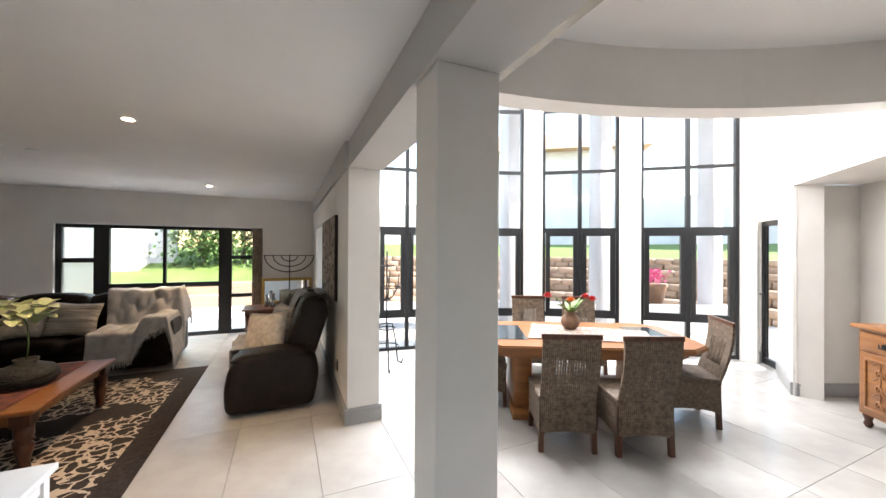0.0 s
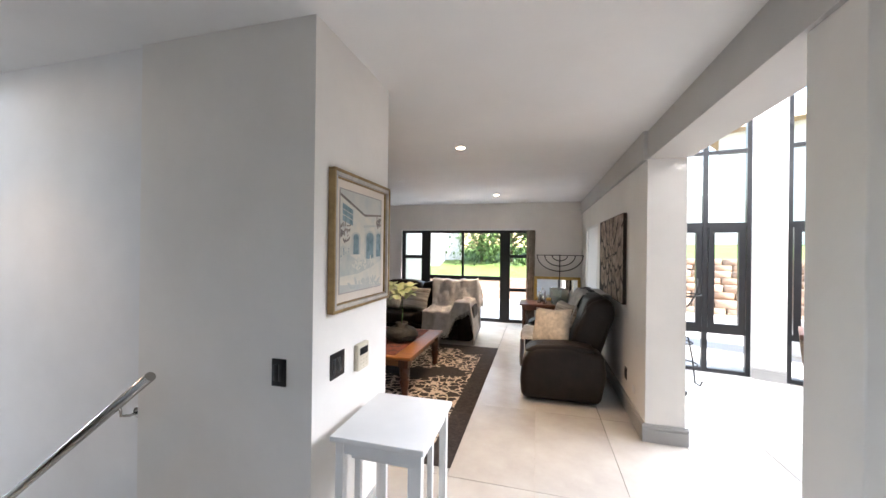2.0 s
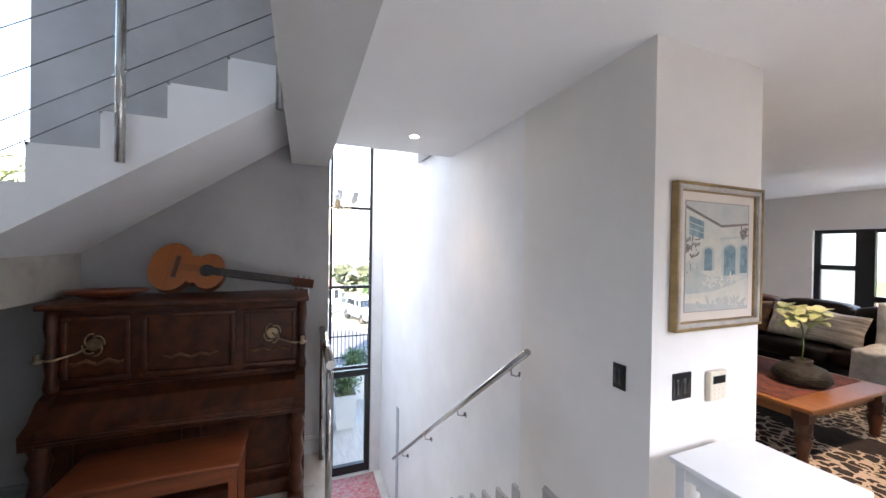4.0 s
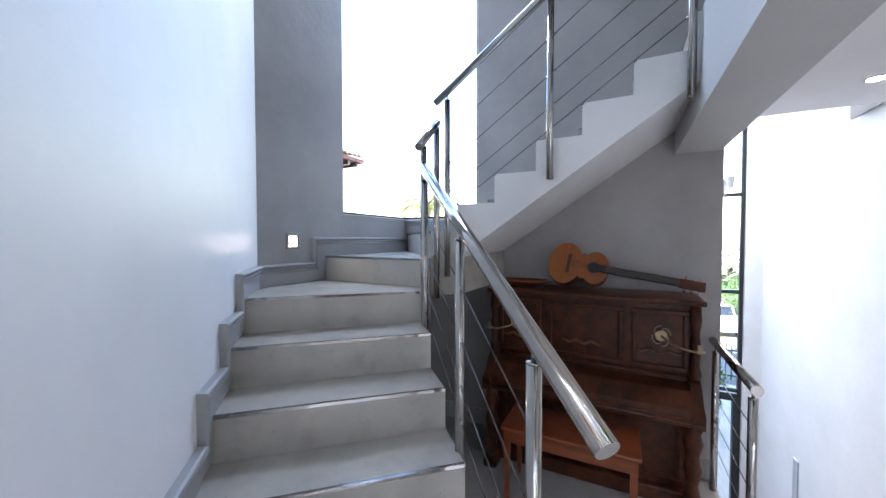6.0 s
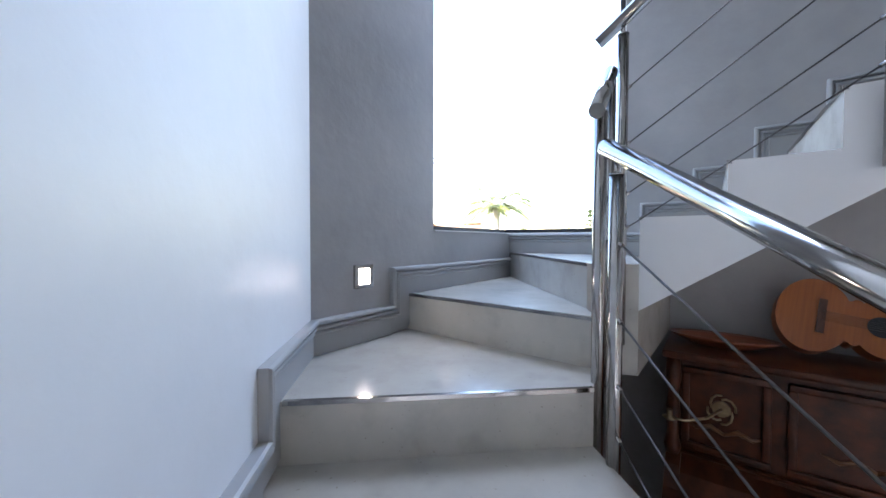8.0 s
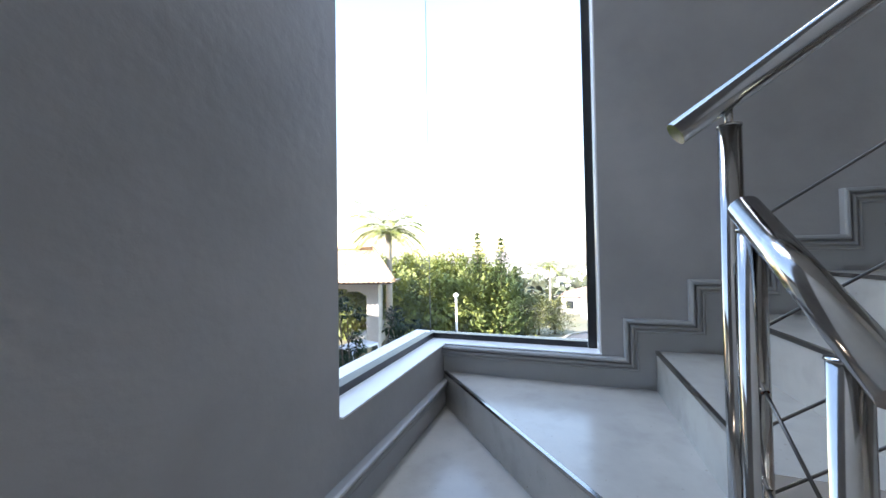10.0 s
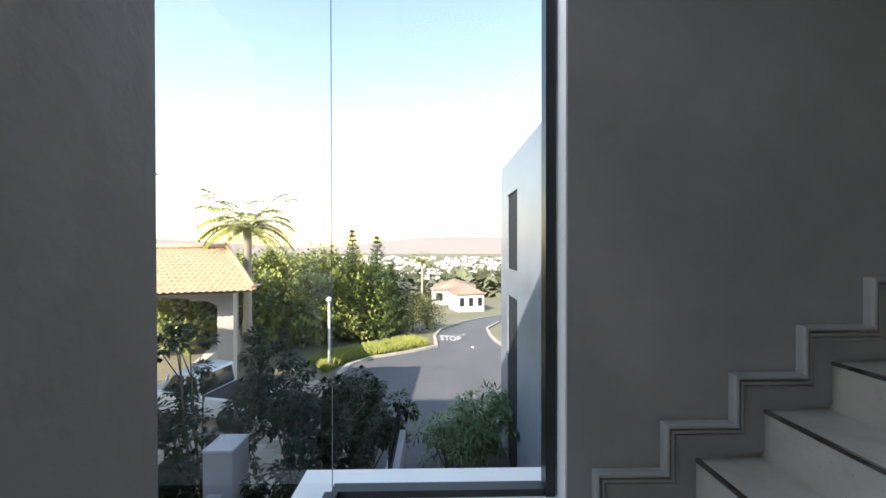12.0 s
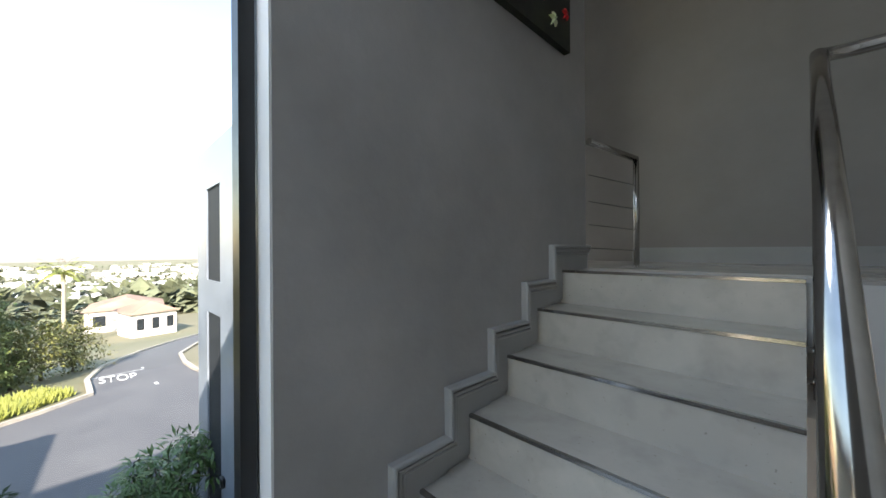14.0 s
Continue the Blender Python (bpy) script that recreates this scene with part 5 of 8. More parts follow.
bm = bm_new()
for i in range(3):
    for j in range(3):
        soft_box(bm, -0.045 + 0.032 * i, -0.045 + 0.032 * i + 0.024, 0.027, 0.031, -0.06 + 0.02 * j, -0.06 + 0.02 * j + 0.014, 0.002, 1)
part("keys", bm, M_CREAM, kp)

plate("wall_socket", pose(2.6, 5.33, 0.355, 0, 0, 90), 0.075, 0.12, M_SWITCH, "black wall socket low on the living room wall", "socket")
plate("wall_socket", pose(2.6, 5.02, 0.30, 0, 0, 90), 0.07, 0.07, M_WHITE, "small white wall socket above the skirting", "socket")

# white side table
wt_ = thing("console_table", pose(1.04, 2.87, 0), "small white painted side table against the wall", "side table")
bm = bm_new()
soft_box(bm, -0.215, 0.215, -0.25, 0.25, 0.775, 0.80, 0.004, 2)
part("tabletop", bm, M_WHITE, wt_)
for sx in (-1, 1):
    for sy in (-1, 1):
        bm = bm_new()
        box(bm, sx * 0.18 - 0.018, sx * 0.18 + 0.018, sy * 0.21 - 0.018, sy * 0.21 + 0.018, 0.0, 0.775)
        part("leg", bm, M_WHITE, wt_)
    bm = bm_new()
    box(bm, sx * 0.18 - 0.009, sx * 0.18 + 0.009, -0.192, 0.192, 0.715, 0.775)
    part("apron", bm, M_WHITE, wt_)
    bm = bm_new()
    box(bm, -0.162, 0.162, sx * 0.21 - 0.009, sx * 0.21 + 0.009, 0.715, 0.775)
    part("apron", bm, M_WHITE, wt_)

# a smaller table nested under it
nt_ = thing("nesting_table", pose(1.04, 2.87, 0), "smaller white table nested under the side table", "side table")
bm = bm_new()
soft_box(bm, -0.15, 0.15, -0.175, 0.175, 0.672, 0.695, 0.004, 2)
part("tabletop", bm, M_WHITE, nt_)
for sx in (-1, 1):
    for sy in (-1, 1):
        bm = bm_new()
        box(bm, sx * 0.128 - 0.013, sx * 0.128 + 0.013, sy * 0.145 - 0.013, sy * 0.145 + 0.013, 0.0, 0.672)
        part("leg", bm, M_WHITE, nt_)
    bm = bm_new()
    box(bm, sx * 0.128 - 0.007, sx * 0.128 + 0.007, -0.132, 0.132, 0.63, 0.672)
    part("apron", bm, M_WHITE, nt_)

# ---- dining things ----
DU, DV = Vector((0.89, -0.456)).normalized(), Vector((0.456, 0.89)).normalized()
DANG = math.degrees(math.atan2(DU.y, DU.x))
TC = Vector((4.93, 4.15))


def dpose(u, v, z=0.0, turn=0.0):
    p = TC + DU * u + DV * v
    return pose(p.x, p.y, z, 0, 0, DANG + turn)


def weave_material():
    m = mat("rattan_weave", (0.38, 0.27, 0.18), 0.75, second=(0.13, 0.088, 0.058), scale=34, island=0.06)
    nt = m.node_tree
    b = nt.nodes["Principled BSDF"]
    tc = nt.nodes.new("ShaderNodeTexCoord")
    w1 = nt.nodes.new("ShaderNodeTexWave")
    w1.bands_direction = 'Z'
    w1.inputs["Scale"].default_value = 26.0
    w1.inputs["Distortion"].default_value = 1.2
    w2 = nt.nodes.new("ShaderNodeTexWave")
    w2.bands_direction = 'X'
    w2.inputs["Scale"].default_value = 20.0
    for w_ in (w1, w2):
        nt.links.new(tc.outputs["Object"], w_.inputs["Vector"])
    ad = nt.nodes.new("ShaderNodeMath")
    ad.operation = 'MULTIPLY'
    nt.links.new(w1.outputs["Fac"], ad.inputs[0])
    nt.links.new(w2.outputs["Fac"], ad.inputs[1])
    bp = nt.nodes.new("ShaderNodeBump")
    bp.inputs["Strength"].default_value = 0.7
    bp.inputs["Distance"].default_value = 0.005
    nt.links.new(ad.outputs[0], bp.inputs["Height"])
    nt.links.new(bp.outputs[0], b.inputs["Normal"])
    old = b.inputs["Base Color"].links[0].from_socket
    mx = nt.nodes.new("ShaderNodeMixRGB")
    mx.blend_type = 'MULTIPLY'
    mx.inputs[0].default_value = 0.6
    nt.links.new(old, mx.inputs[1])
    nt.links.new(ad.outputs[0], mx.inputs[2])
    nt.links.new(old, mx.inputs[1])
    nt.links.new(mx.outputs[0], b.inputs["Base Color"])
    return m


M_WEAVE = weave_material()


def rattan_chair(m):
    """Seen from the front it looks along local +Y; the back is at -Y."""
    c = thing("dining_chair", m, "woven rattan dining chair with a wooden top rail", "chair", "chairs round the dining table")
    bm = bm_new()
    soft_box(bm, -0.235, 0.235, -0.22, 0.25, 0.40, 0.46, 0.015, 2)
    part("seat", bm, M_WEAVE, c)
    # skirt with an arched lower edge
    for sx, sy, ln in ((0, 1, 0.44), (0, -1, 0.44), (1, 0, 0.44), (-1, 0, 0.44)):
        bm = bm_new()
        n = 10
        for i in range(n):
            for_u = [(-ln / 2 + ln * (i + e) / n) for e in (0, 1)]
            zz = [0.13 + 0.045 * max(0.0, 1 - (2 * u / ln) ** 2) ** 0.5 for u in for_u]
            vs = []
            for th in (0.0, 0.014):
                for u, z in zip(for_u, zz):
                    for zt in (z, 0.41):
                        if sy:
                            vs.append(bm.verts.new((u, sy * (0.232 - th) + 0.012, zt)))
                        else:
                            vs.append(bm.verts.new((sx * (0.232 - th), u + 0.012, zt)))
            for f in ((0, 1, 3, 2), (4, 6, 7, 5), (0, 2, 6, 4), (1, 5, 7, 3)):
                bm.faces.new([vs[q] for q in f])
        bmesh.ops.remove_doubles(bm, verts=bm.verts[:], dist=1e-5)
        part("skirt", bm, M_WEAVE, c)
    for sx in (-1, 1):
        for sy in (-1, 1):
            bm = bm_new()
            x, y = sx * 0.205, sy * 0.205 + 0.012
            v0 = box(bm, x - 0.02, x + 0.02, y - 0.02, y + 0.02, 0.0, 0.40)
            for v in v0[:4]:
                v.co.x += sx * 0.008
                v.co.y += sy * 0.012
            part("leg", bm, M_DARKWOOD, c, "dark wooden leg")
    lean = lambda z: -0.20 - (z - 0.44) * 0.20 - 0.03 * math.sin((z - 0.44) / 0.54 * math.pi)
    # back: solid border with an open woven centre
    def panel(x0, x1, z0, z1, t=0.022, nz=6):
        bm = bm_new()
        rows = []
        for i in range(nz + 1):
            z = z0 + (z1 - z0) * i / nz
            y = lean(z)
            rows.append([bm.verts.new(p) for p in ((x0, y, z), (x1, y, z), (x1, y - t, z), (x0, y - t, z))])
        for a, b in zip(rows, rows[1:]):
            for k in range(4):
                bm.faces.new((a[k], a[(k + 1) % 4], b[(k + 1) % 4], b[k]))
        bm.faces.new(rows[0]), bm.faces.new(list(reversed(rows[-1])))
        return bm
    part("backrest", panel(-0.225, -0.13, 0.44, 0.955), M_WEAVE, c)
    part("backrest", panel(0.13, 0.225, 0.44, 0.955), M_WEAVE, c)
    part("backrest", panel(-0.13, 0.13, 0.80, 0.955), M_WEAVE, c)
    part("backrest", panel(-0.13, 0.13, 0.44, 0.56), M_WEAVE, c)
    bm = bm_new()
    for i in range(13):
        x = -0.12 + 0.02 * i
        tube(bm, [(x, lean(z) - 0.011 + 0.003 * math.sin(i * 3.1 + z * 40), z) for z in (0.55, 0.62, 0.68, 0.74, 0.81)], 0.0084, 6)
    for k in range(7):
        z = 0.575 + 0.035 * k
        tube(bm, [(-0.135, lean(z) - 0.013, z), (0.135, lean(z) - 0.013, z)], 0.0045, 5)
    part("open_weave", bm, M_WEAVE, c, "open cane weave in the back")
    bm = bm_new()
    soft_box(bm, -0.235, 0.235, -0.015, 0.015, -0.02, 0.022, 0.008, 2, Matrix.Translation((0, lean(0.965) - 0.011, 0.965)))
    part("top_rail", bm, M_DARKWOOD, c, "dark wooden top rail")
    return c


chair0 = rattan_chair(dpose(-0.37, -0.74))
for u, v, turn in ((0.22, -0.76, 4), (0.98, -0.22, 80), (-0.28, 1.05, 180), (0.42, 1.05, 176), (-1.0, 0.1, -92)):
    copy_thing(chair0, dpose(u, v, 0, turn))

dt = thing("dining_table", dpose(0, 0.0), "large honey-coloured wooden dining table with glass insets", "dining table")
oct_ = [(-1.08, -0.42), (-0.86, -0.60), (0.86, -0.60), (1.08, -0.42), (1.08, 0.42), (0.86, 0.60), (-0.86, 0.60), (-1.08, 0.42)]
bm = bm_new()
prism(bm, oct_, 0.70, 0.76)
bmesh.ops.bevel(bm, geom=[e for e in bm.edges if abs(e.verts[0].co.z - e.verts[1].co.z) < 0.01], offset=0.012, segments=2, affect='EDGES')
part("tabletop", bm, M_HONEY, dt)
bm = bm_new()
prism(bm, [(x * 0.88, y * 0.82) for x, y in oct_], 0.62, 0.70)
part("apron", bm, M_HONEY, dt)
for sx in (-1, 1):
    bm = bm_new()
    soft_box(bm, sx * 0.62 - 0.09, sx * 0.62 + 0.09, -0.30, 0.30, 0.07, 0.62, 0.02, 2)
    part("pedestal", bm, M_HONEY, dt)
    bm = bm_new()
    soft_box(bm, sx * 0.62 - 0.12, sx * 0.62 + 0.12, -0.42, 0.42, 0.0, 0.075, 0.015, 2)
    part("foot", bm, M_HONEY, dt)
    bm = bm_new()
    box(bm, sx * 0.74 - 0.16, sx * 0.74 + 0.16, -0.34, 0.34, 0.757, 0.764)
    part("glass_inset", bm, mat("dark_glass_inset", (0.03, 0.04, 0.045), 0.05, var=0.05), dt, "dark glass inset")
bm = bm_new()
box(bm, -0.62, 0.62, -0.05, 0.05, 0.20, 0.30)
part("stretcher", bm, M_HONEY, dt)
M_LACE = mat("runner_cloth", (0.52, 0.45, 0.37), 0.9, second=(0.16, 0.07, 0.055), scale=26, bump=0.3)
bm = bm_new()
pts = [(-0.62, -0.30), (0.55, -0.42), (0.72, 0.10), (-0.45, 0.42)]
prism(bm, pts, 0.0, 0.005)
solo("table_cloth", bm, M_LACE, "cream patterned cloth lying across the dining table", "tablecloth", m=dpose(0.05, 0.0, 0.765))
M_CLAY = mat("brown_clay", (0.24, 0.13, 0.07), 0.55, second=(0.14, 0.08, 0.05), scale=14, bump=0.4, bscale=60)
fv = thing("flower_vase", pose(4.98, 4.30, 0.771), "round brown clay vase with red and yellow flowers", "vase")
bm = bm_new()
lathe(bm, [(0.05, 0), (0.085, 0.03), (0.105, 0.08), (0.09, 0.13), (0.055, 0.165), (0.07, 0.195), (0.06, 0.195), (0.045, 0.165), (0.06, 0.12)], seg=26)
part("vase", bm, M_CLAY, fv)
rnd = random.Random(11)
for i in range(14):
    a = rnd.uniform(0, 6.28)
    bm = bm_new()
    petal(bm, (0.02 * math.cos(a), 0.02 * math.sin(a), 0.17), (math.cos(a) * 0.6, math.sin(a) * 0.6, rnd.uniform(0.5, 1.0)), 0.05, rnd.uniform(0.12, 0.22), 0.3)
    part("leaf", bm, mat("fresh_leaf", (0.16, 0.26, 0.05), 0.5, var=0.25, scale=12) if i == 0 else bpy.data.materials["fresh_leaf"], fv)
for i, (dx, dy, dz) in enumerate(((-0.22, 0.12, 0.36), (0.20, -0.12, 0.33), (0.02, 0.02, 0.31), (0.16, -0.06, 0.35))):
    bm = bm_new()
    tube(bm, [(0, 0, 0.15), (dx * 0.3, dy * 0.3, 0.24), (dx * 0.7, dy * 0.7, dz + 0.01), (dx, dy, dz - 0.02)], 0.005, 6)
    part("stem", bm, M_STEM, fv)
    bm = bm_new()
    for ring in range(3):
        for k in range(5):
            a = 2 * math.pi * k / 5 + ring
            petal(bm, (dx, dy, dz - 0.02), (math.cos(a) * (0.3 + 0.35 * ring), math.sin(a) * (0.3 + 0.35 * ring), 1.0 - 0.3 * ring), 0.055, 0.065, -0.2)
    part("flower", bm, M_RED if i != 2 else mat("orange_petal", (0.75, 0.20, 0.04), 0.5, var=0.2), fv)

# iron candle stand
cs = thing("candle_stand", pose(3.36, 6.10, 0), "tall black wrought-iron candle stand on three feet", "candle stand")
rail = lambda name, pts, r=0.009: part(name, (lambda b: (tube(b, pts, r, 7), b)[1])(bm_new()), M_IRON, cs)
rail("stem", [(0, 0, 0.25), (0, 0, 1.62)], 0.011)
for k in range(3):
    a = 2 * math.pi * k / 3 + 0.4
    u = Vector((math.cos(a), math.sin(a), 0))
    rail("foot", [Vector((0, 0, 0.62)), u * 0.10 + Vector((0, 0, 0.60)), u * 0.16 + Vector((0, 0, 0.35)), u * 0.20 + Vector((0, 0, 0.05)), u * 0.27 + Vector((0, 0, 0.01)), u * 0.30 + Vector((0, 0, 0.06))])
    rail("arm", [Vector((0, 0, 0.95)), u * 0.10 + Vector((0, 0, 0.98)), u * 0.2 + Vector((0, 0, 1.12)), u * 0.22 + Vector((0, 0, 1.3))])
for z, r in ((0.30, 0.17), (0.55, 0.12), (0.95, 0.05), (1.12, 0.20), (1.42, 0.10)):
    rail("ring", [(r * math.cos(2 * math.pi * k / 24), r * math.sin(2 * math.pi * k / 24), z) for k in range(25)], 0.008)

# carved sideboard in the opening
sbd = thing("sideboard", pose(6.71, 2.29, 0, 0, 0, -125) @ Matrix.Diagonal((1, 1, 1.07, 1)), "carved honey-brown wooden sideboard with drawers and doors", "sideboard")
bm = bm_new()
soft_box(bm, -0.62, 0.62, 0, 0.45, 0.86, 0.90, 0.012, 2)
part("top", bm, M_HONEY, sbd)
bm = bm_new()
box(bm, -0.57, 0.57, 0.04, 0.44, 0.12, 0.86)
part("body", bm, M_HONEY, sbd)
for sx in (-1, 1):
    bm = bm_new()
    soft_box(bm, sx * 0.29 - 0.25, sx * 0.29 + 0.25, 0.018, 0.045, 0.68, 0.83, 0.008, 2)
    d_ = part("drawer", bm, M_HONEY, sbd)
    bm = bm_new()
    tube(bm, [(sx * 0.29 - 0.05, 0.0, 0.76), (sx * 0.29 - 0.03, -0.012, 0.735), (sx * 0.29 + 0.03, -0.012, 0.735), (sx * 0.29 + 0.05, 0.0, 0.76)], 0.006, 8)
    tube(bm, [(sx * 0.29, 0.02, 0.755), (sx * 0.29, -0.006, 0.755)], 0.02, 12)
    part("handle", bm, M_IRON, d_, "dark iron drawer pull")
    bm = bm_new()
    soft_box(bm, sx * 0.29 - 0.25, sx * 0.29 + 0.25, 0.02, 0.045, 0.15, 0.66, 0.008, 2)
    d_ = part("door", bm, M_HONEY, sbd)
    bm = bm_new()
    for b in ((-0.20, 0.20, 0.18, 0.20), (-0.20, 0.20, 0.60, 0.62), (-0.20, -0.18, 0.20, 0.60), (0.18, 0.20, 0.20, 0.60)):
        soft_box(bm, sx * 0.29 + b[0], sx * 0.29 + b[1], 0.008, 0.022, b[2], b[3], 0.004, 1)
    for q in range(3):
        zc = 0.27 + 0.13 * q
        for sg in (-1, 1):
            tube(bm, [(sx * 0.29 + sg * (0.015 + 0.055 * t_ + 0.045 * math.sin(t_ * 3.1)), 0.018, zc - 0.055 + 0.06 * t_ + 0.04 * math.sin(t_ * 5)) for t_ in [k / 8 for k in range(17)]], [0.011 - 0.0004 * k for k in range(17)], 6)
        tube(bm, [(sx * 0.29, 0.018, zc - 0.05), (sx * 0.29, 0.016, zc), (sx * 0.29, 0.018, zc + 0.05)], [0.006, 0.017, 0.005], 7)
    part("carving", bm, M_HONEY, d_, "carved scroll panel")
    for y in (0.08, 0.40):
        bm = bm_new()
        lathe(bm, [(0.02, 0), (0.035, 0.03), (0.025, 0.06), (0.04, 0.10), (0.04, 0.125)], (sx * 0.53, y, 0), 14)
        part("foot", bm, M_DARKWOOD, sbd)

# side door
sd2 = tagged(new("door_side"), "narrow black glazed side door", "door", kind="structure")
ang = math.degrees(math.atan2(DO1.y - DO0.y, DO1.x - DO0.x))
q0 = DO0
sd2.matrix_basis = pose(q0.x, q0.y, 0, 0, 0, ang)
bm = bm_new()
for b in ((0, 0.06, 0, 2.09), (0.38, 0.44, 0, 2.09), (0.06, 0.38, 2.02, 2.09), (0.06, 0.38, 0, 0.09)):
    box(bm, b[0], b[1], 0.03, 0.09, b[2], b[3])
part("door_frame", bm, M_BLACK, sd2)
bm = bm_new()
box(bm, 0.06, 0.38, 0.057, 0.063, 0.09, 2.02)
part("pane", bm, M_GLASS, sd2).visible_shadow = False
bm = bm_new()
tube(bm, [(0.05, 0.03, 1.02), (0.05, -0.02, 1.02), (0.16, -0.025, 1.02)], 0.009, 8)
part("door_handle", bm, M_BLACK, sd2)

# ---- piano ----
pn = thing("piano", pose(XC + 0.03, 0.49, 0, 0, 0, -90), "dark carved upright piano with brass candle arms", "piano")
# local: x along the wall (towards -Y of the world is +x), y out into the room
PW = 0.68
M_INLAY = mat("worn_gilt_inlay", (0.17, 0.075, 0.028), 0.4, var=0.3, scale=18)
bm = bm_new()
soft_box(bm, -PW - 0.02, PW + 0.02, 0.0, 0.43, 1.295, 1.33, 0.012, 2)
part("lid", bm, M_PIANO, pn)
bm = bm_new()
box(bm, -PW, PW, 0.0, 0.34, 0.10, 1.295)
part("case", bm, M_PIANO, pn)
for x0, x1 in ((-PW + 0.06, -0.30), (-0.25, 0.25), (0.30, PW - 0.06)):
    bm = bm_new()
    for b in ((x0, x1, 0.86, 0.89), (x0, x1, 1.22, 1.25), (x0, x0 + 0.03, 0.89, 1.22), (x1 - 0.03, x1, 0.89, 1.22)):
        soft_box(bm, b[0], b[1], 0.34, 0.362, b[2], b[3], 0.006, 2)
    part("panel_moulding", bm, M_PIANO, pn)
    bm = bm_new()
    c = (x0 + x1) / 2
    for sgn in (-1, 1):
        tube(bm, [(c, 0.343, 0.96), (c + sgn * 0.05, 0.345, 0.985), (c + sgn * 0.10, 0.345, 0.965), (c + sgn * 0.15, 0.343, 0.985)], [0.008, 0.012, 0.009, 0.003], 7)
    part("carving", bm, M_INLAY, pn, "carved scroll ornament")
bm = bm_new()
soft_box(bm, -PW, PW, 0.26, 0.56, 0.60, 0.66, 0.012, 2)
part("key_bed", bm, M_PIANO, pn)
bm = bm_new()
t = bm_new()
v = [t.verts.new((x, y, z)) for x in (-PW + 0.06, PW - 0.06) for y, z in ((0.34, 0.66), (0.55, 0.66), (0.55, 0.70), (0.44, 0.775), (0.34, 0.80))]
for i in range(5):
    j = (i + 1) % 5
    t.faces.new((v[i], v[j], v[5 + j], v[5 + i]))
t.faces.new(v[:5]), t.faces.new(list(reversed(v[5:])))
part("fallboard", t, M_PIANO, pn, "closed keyboard lid")
bm.free()
for sx in (-1, 1):
    bm = bm_new()
    profile = [(0.34, 0.60), (0.57, 0.60), (0.575, 0.68), (0.50, 0.72), (0.44, 0.80), (0.34, 0.84)]
    a = [bm.verts.new((sx * (PW - 0.06), y, z)) for y, z in profile]
    b = [bm.verts.new((sx * PW, y, z)) for y, z in profile]
    bm.faces.new(a), bm.faces.new(list(reversed(b)))
    for i in range(len(profile)):
        j = (i + 1) % len(profile)
        bm.faces.new((a[i], a[j], b[j], b[i]))
    part("cheek", bm, M_PIANO, pn)
    bm = bm_new()
    lathe(bm, [(0.035, 0), (0.05, 0.03), (0.03, 0.07), (0.045, 0.16), (0.03, 0.24), (0.05, 0.34), (0.035, 0.42), (0.055, 0.50), (0.04, 0.55), (0.055, 0.60)], (sx * (PW - 0.05), 0.50, 0), 16)
    part("leg", bm, M_PIANO, pn, "turned front leg")
    bm = bm_new()
    soft_box(bm, sx * (PW - 0.05) - 0.05, sx * (PW - 0.05) + 0.05, 0.30, 0.56, 0.0, 0.07, 0.02, 2)
    part("toe_block", bm, M_PIANO, pn)
    bm = bm_new()
    lathe(bm, [(0.03, 0.82), (0.036, 0.86), (0.024, 0.92), (0.032, 1.02), (0.022, 1.12), (0.034, 1.2), (0.028, 1.29)], (sx * (PW - 0.025), 0.36, 0), 14)
    part("column", bm, M_PIANO, pn, "carved corner column")
    # brass candle arm
    bm = bm_new()
    tube(bm, [(sx * 0.47, 0.345, 1.08), (sx * 0.47, 0.36, 1.08)], 0.035, 14)
    for k in range(4):
        a0 = math.pi / 2 * k
        tube(bm, [(sx * 0.47 + 0.035 * math.cos(a0 + q * 0.8) * (1 + 0.5 * math.sin(q)), 0.362, 1.08 + 0.045 * math.sin(a0 + q * 0.8) * (1 + 0.5 * math.sin(q))) for q in (0, 0.5, 1, 1.5, 2)], 0.005, 6)
    tube(bm, [(sx * 0.47, 0.36, 1.08), (sx * 0.52, 0.42, 1.05), (sx * 0.60, 0.46, 1.03), (sx * 0.66, 0.47, 1.03)], 0.006, 8)
    lathe(bm, [(0.012, 1.02), (0.03, 1.035), (0.012, 1.04), (0.014, 1.07)], (sx * 0.66, 0.47, 0), 14)
    part("candle_arm", bm, M_BRASS, pn, "scrolled brass candle arm")
for x0, x1 in ((-PW + 0.09, -0.04), (0.04, PW - 0.09)):
    bm = bm_new()
    for b in ((x0, x1, 0.15, 0.175), (x0, x1, 0.53, 0.555), (x0, x0 + 0.025, 0.175, 0.53), (x1 - 0.025, x1, 0.175, 0.53)):
        soft_box(bm, b[0], b[1], 0.338, 0.354, b[2], b[3], 0.005, 2)
    part("kneeboard_moulding", bm, M_PIANO, pn)
bm = bm_new()
tube(bm, [(-PW + 0.01, 0.565, 0.635), (PW - 0.01, 0.565, 0.635)], 0.012, 8)
tube(bm, [(-PW + 0.06, 0.352, 0.835), (PW - 0.06, 0.352, 0.835)], 0.010, 8)
part("front_moulding", bm, M_PIANO, pn)
bm = bm_new()
soft_box(bm, -PW, PW, 0.02, 0.40, 0.0, 0.10, 0.012, 2)
part("plinth", bm, M_PIANO, pn)

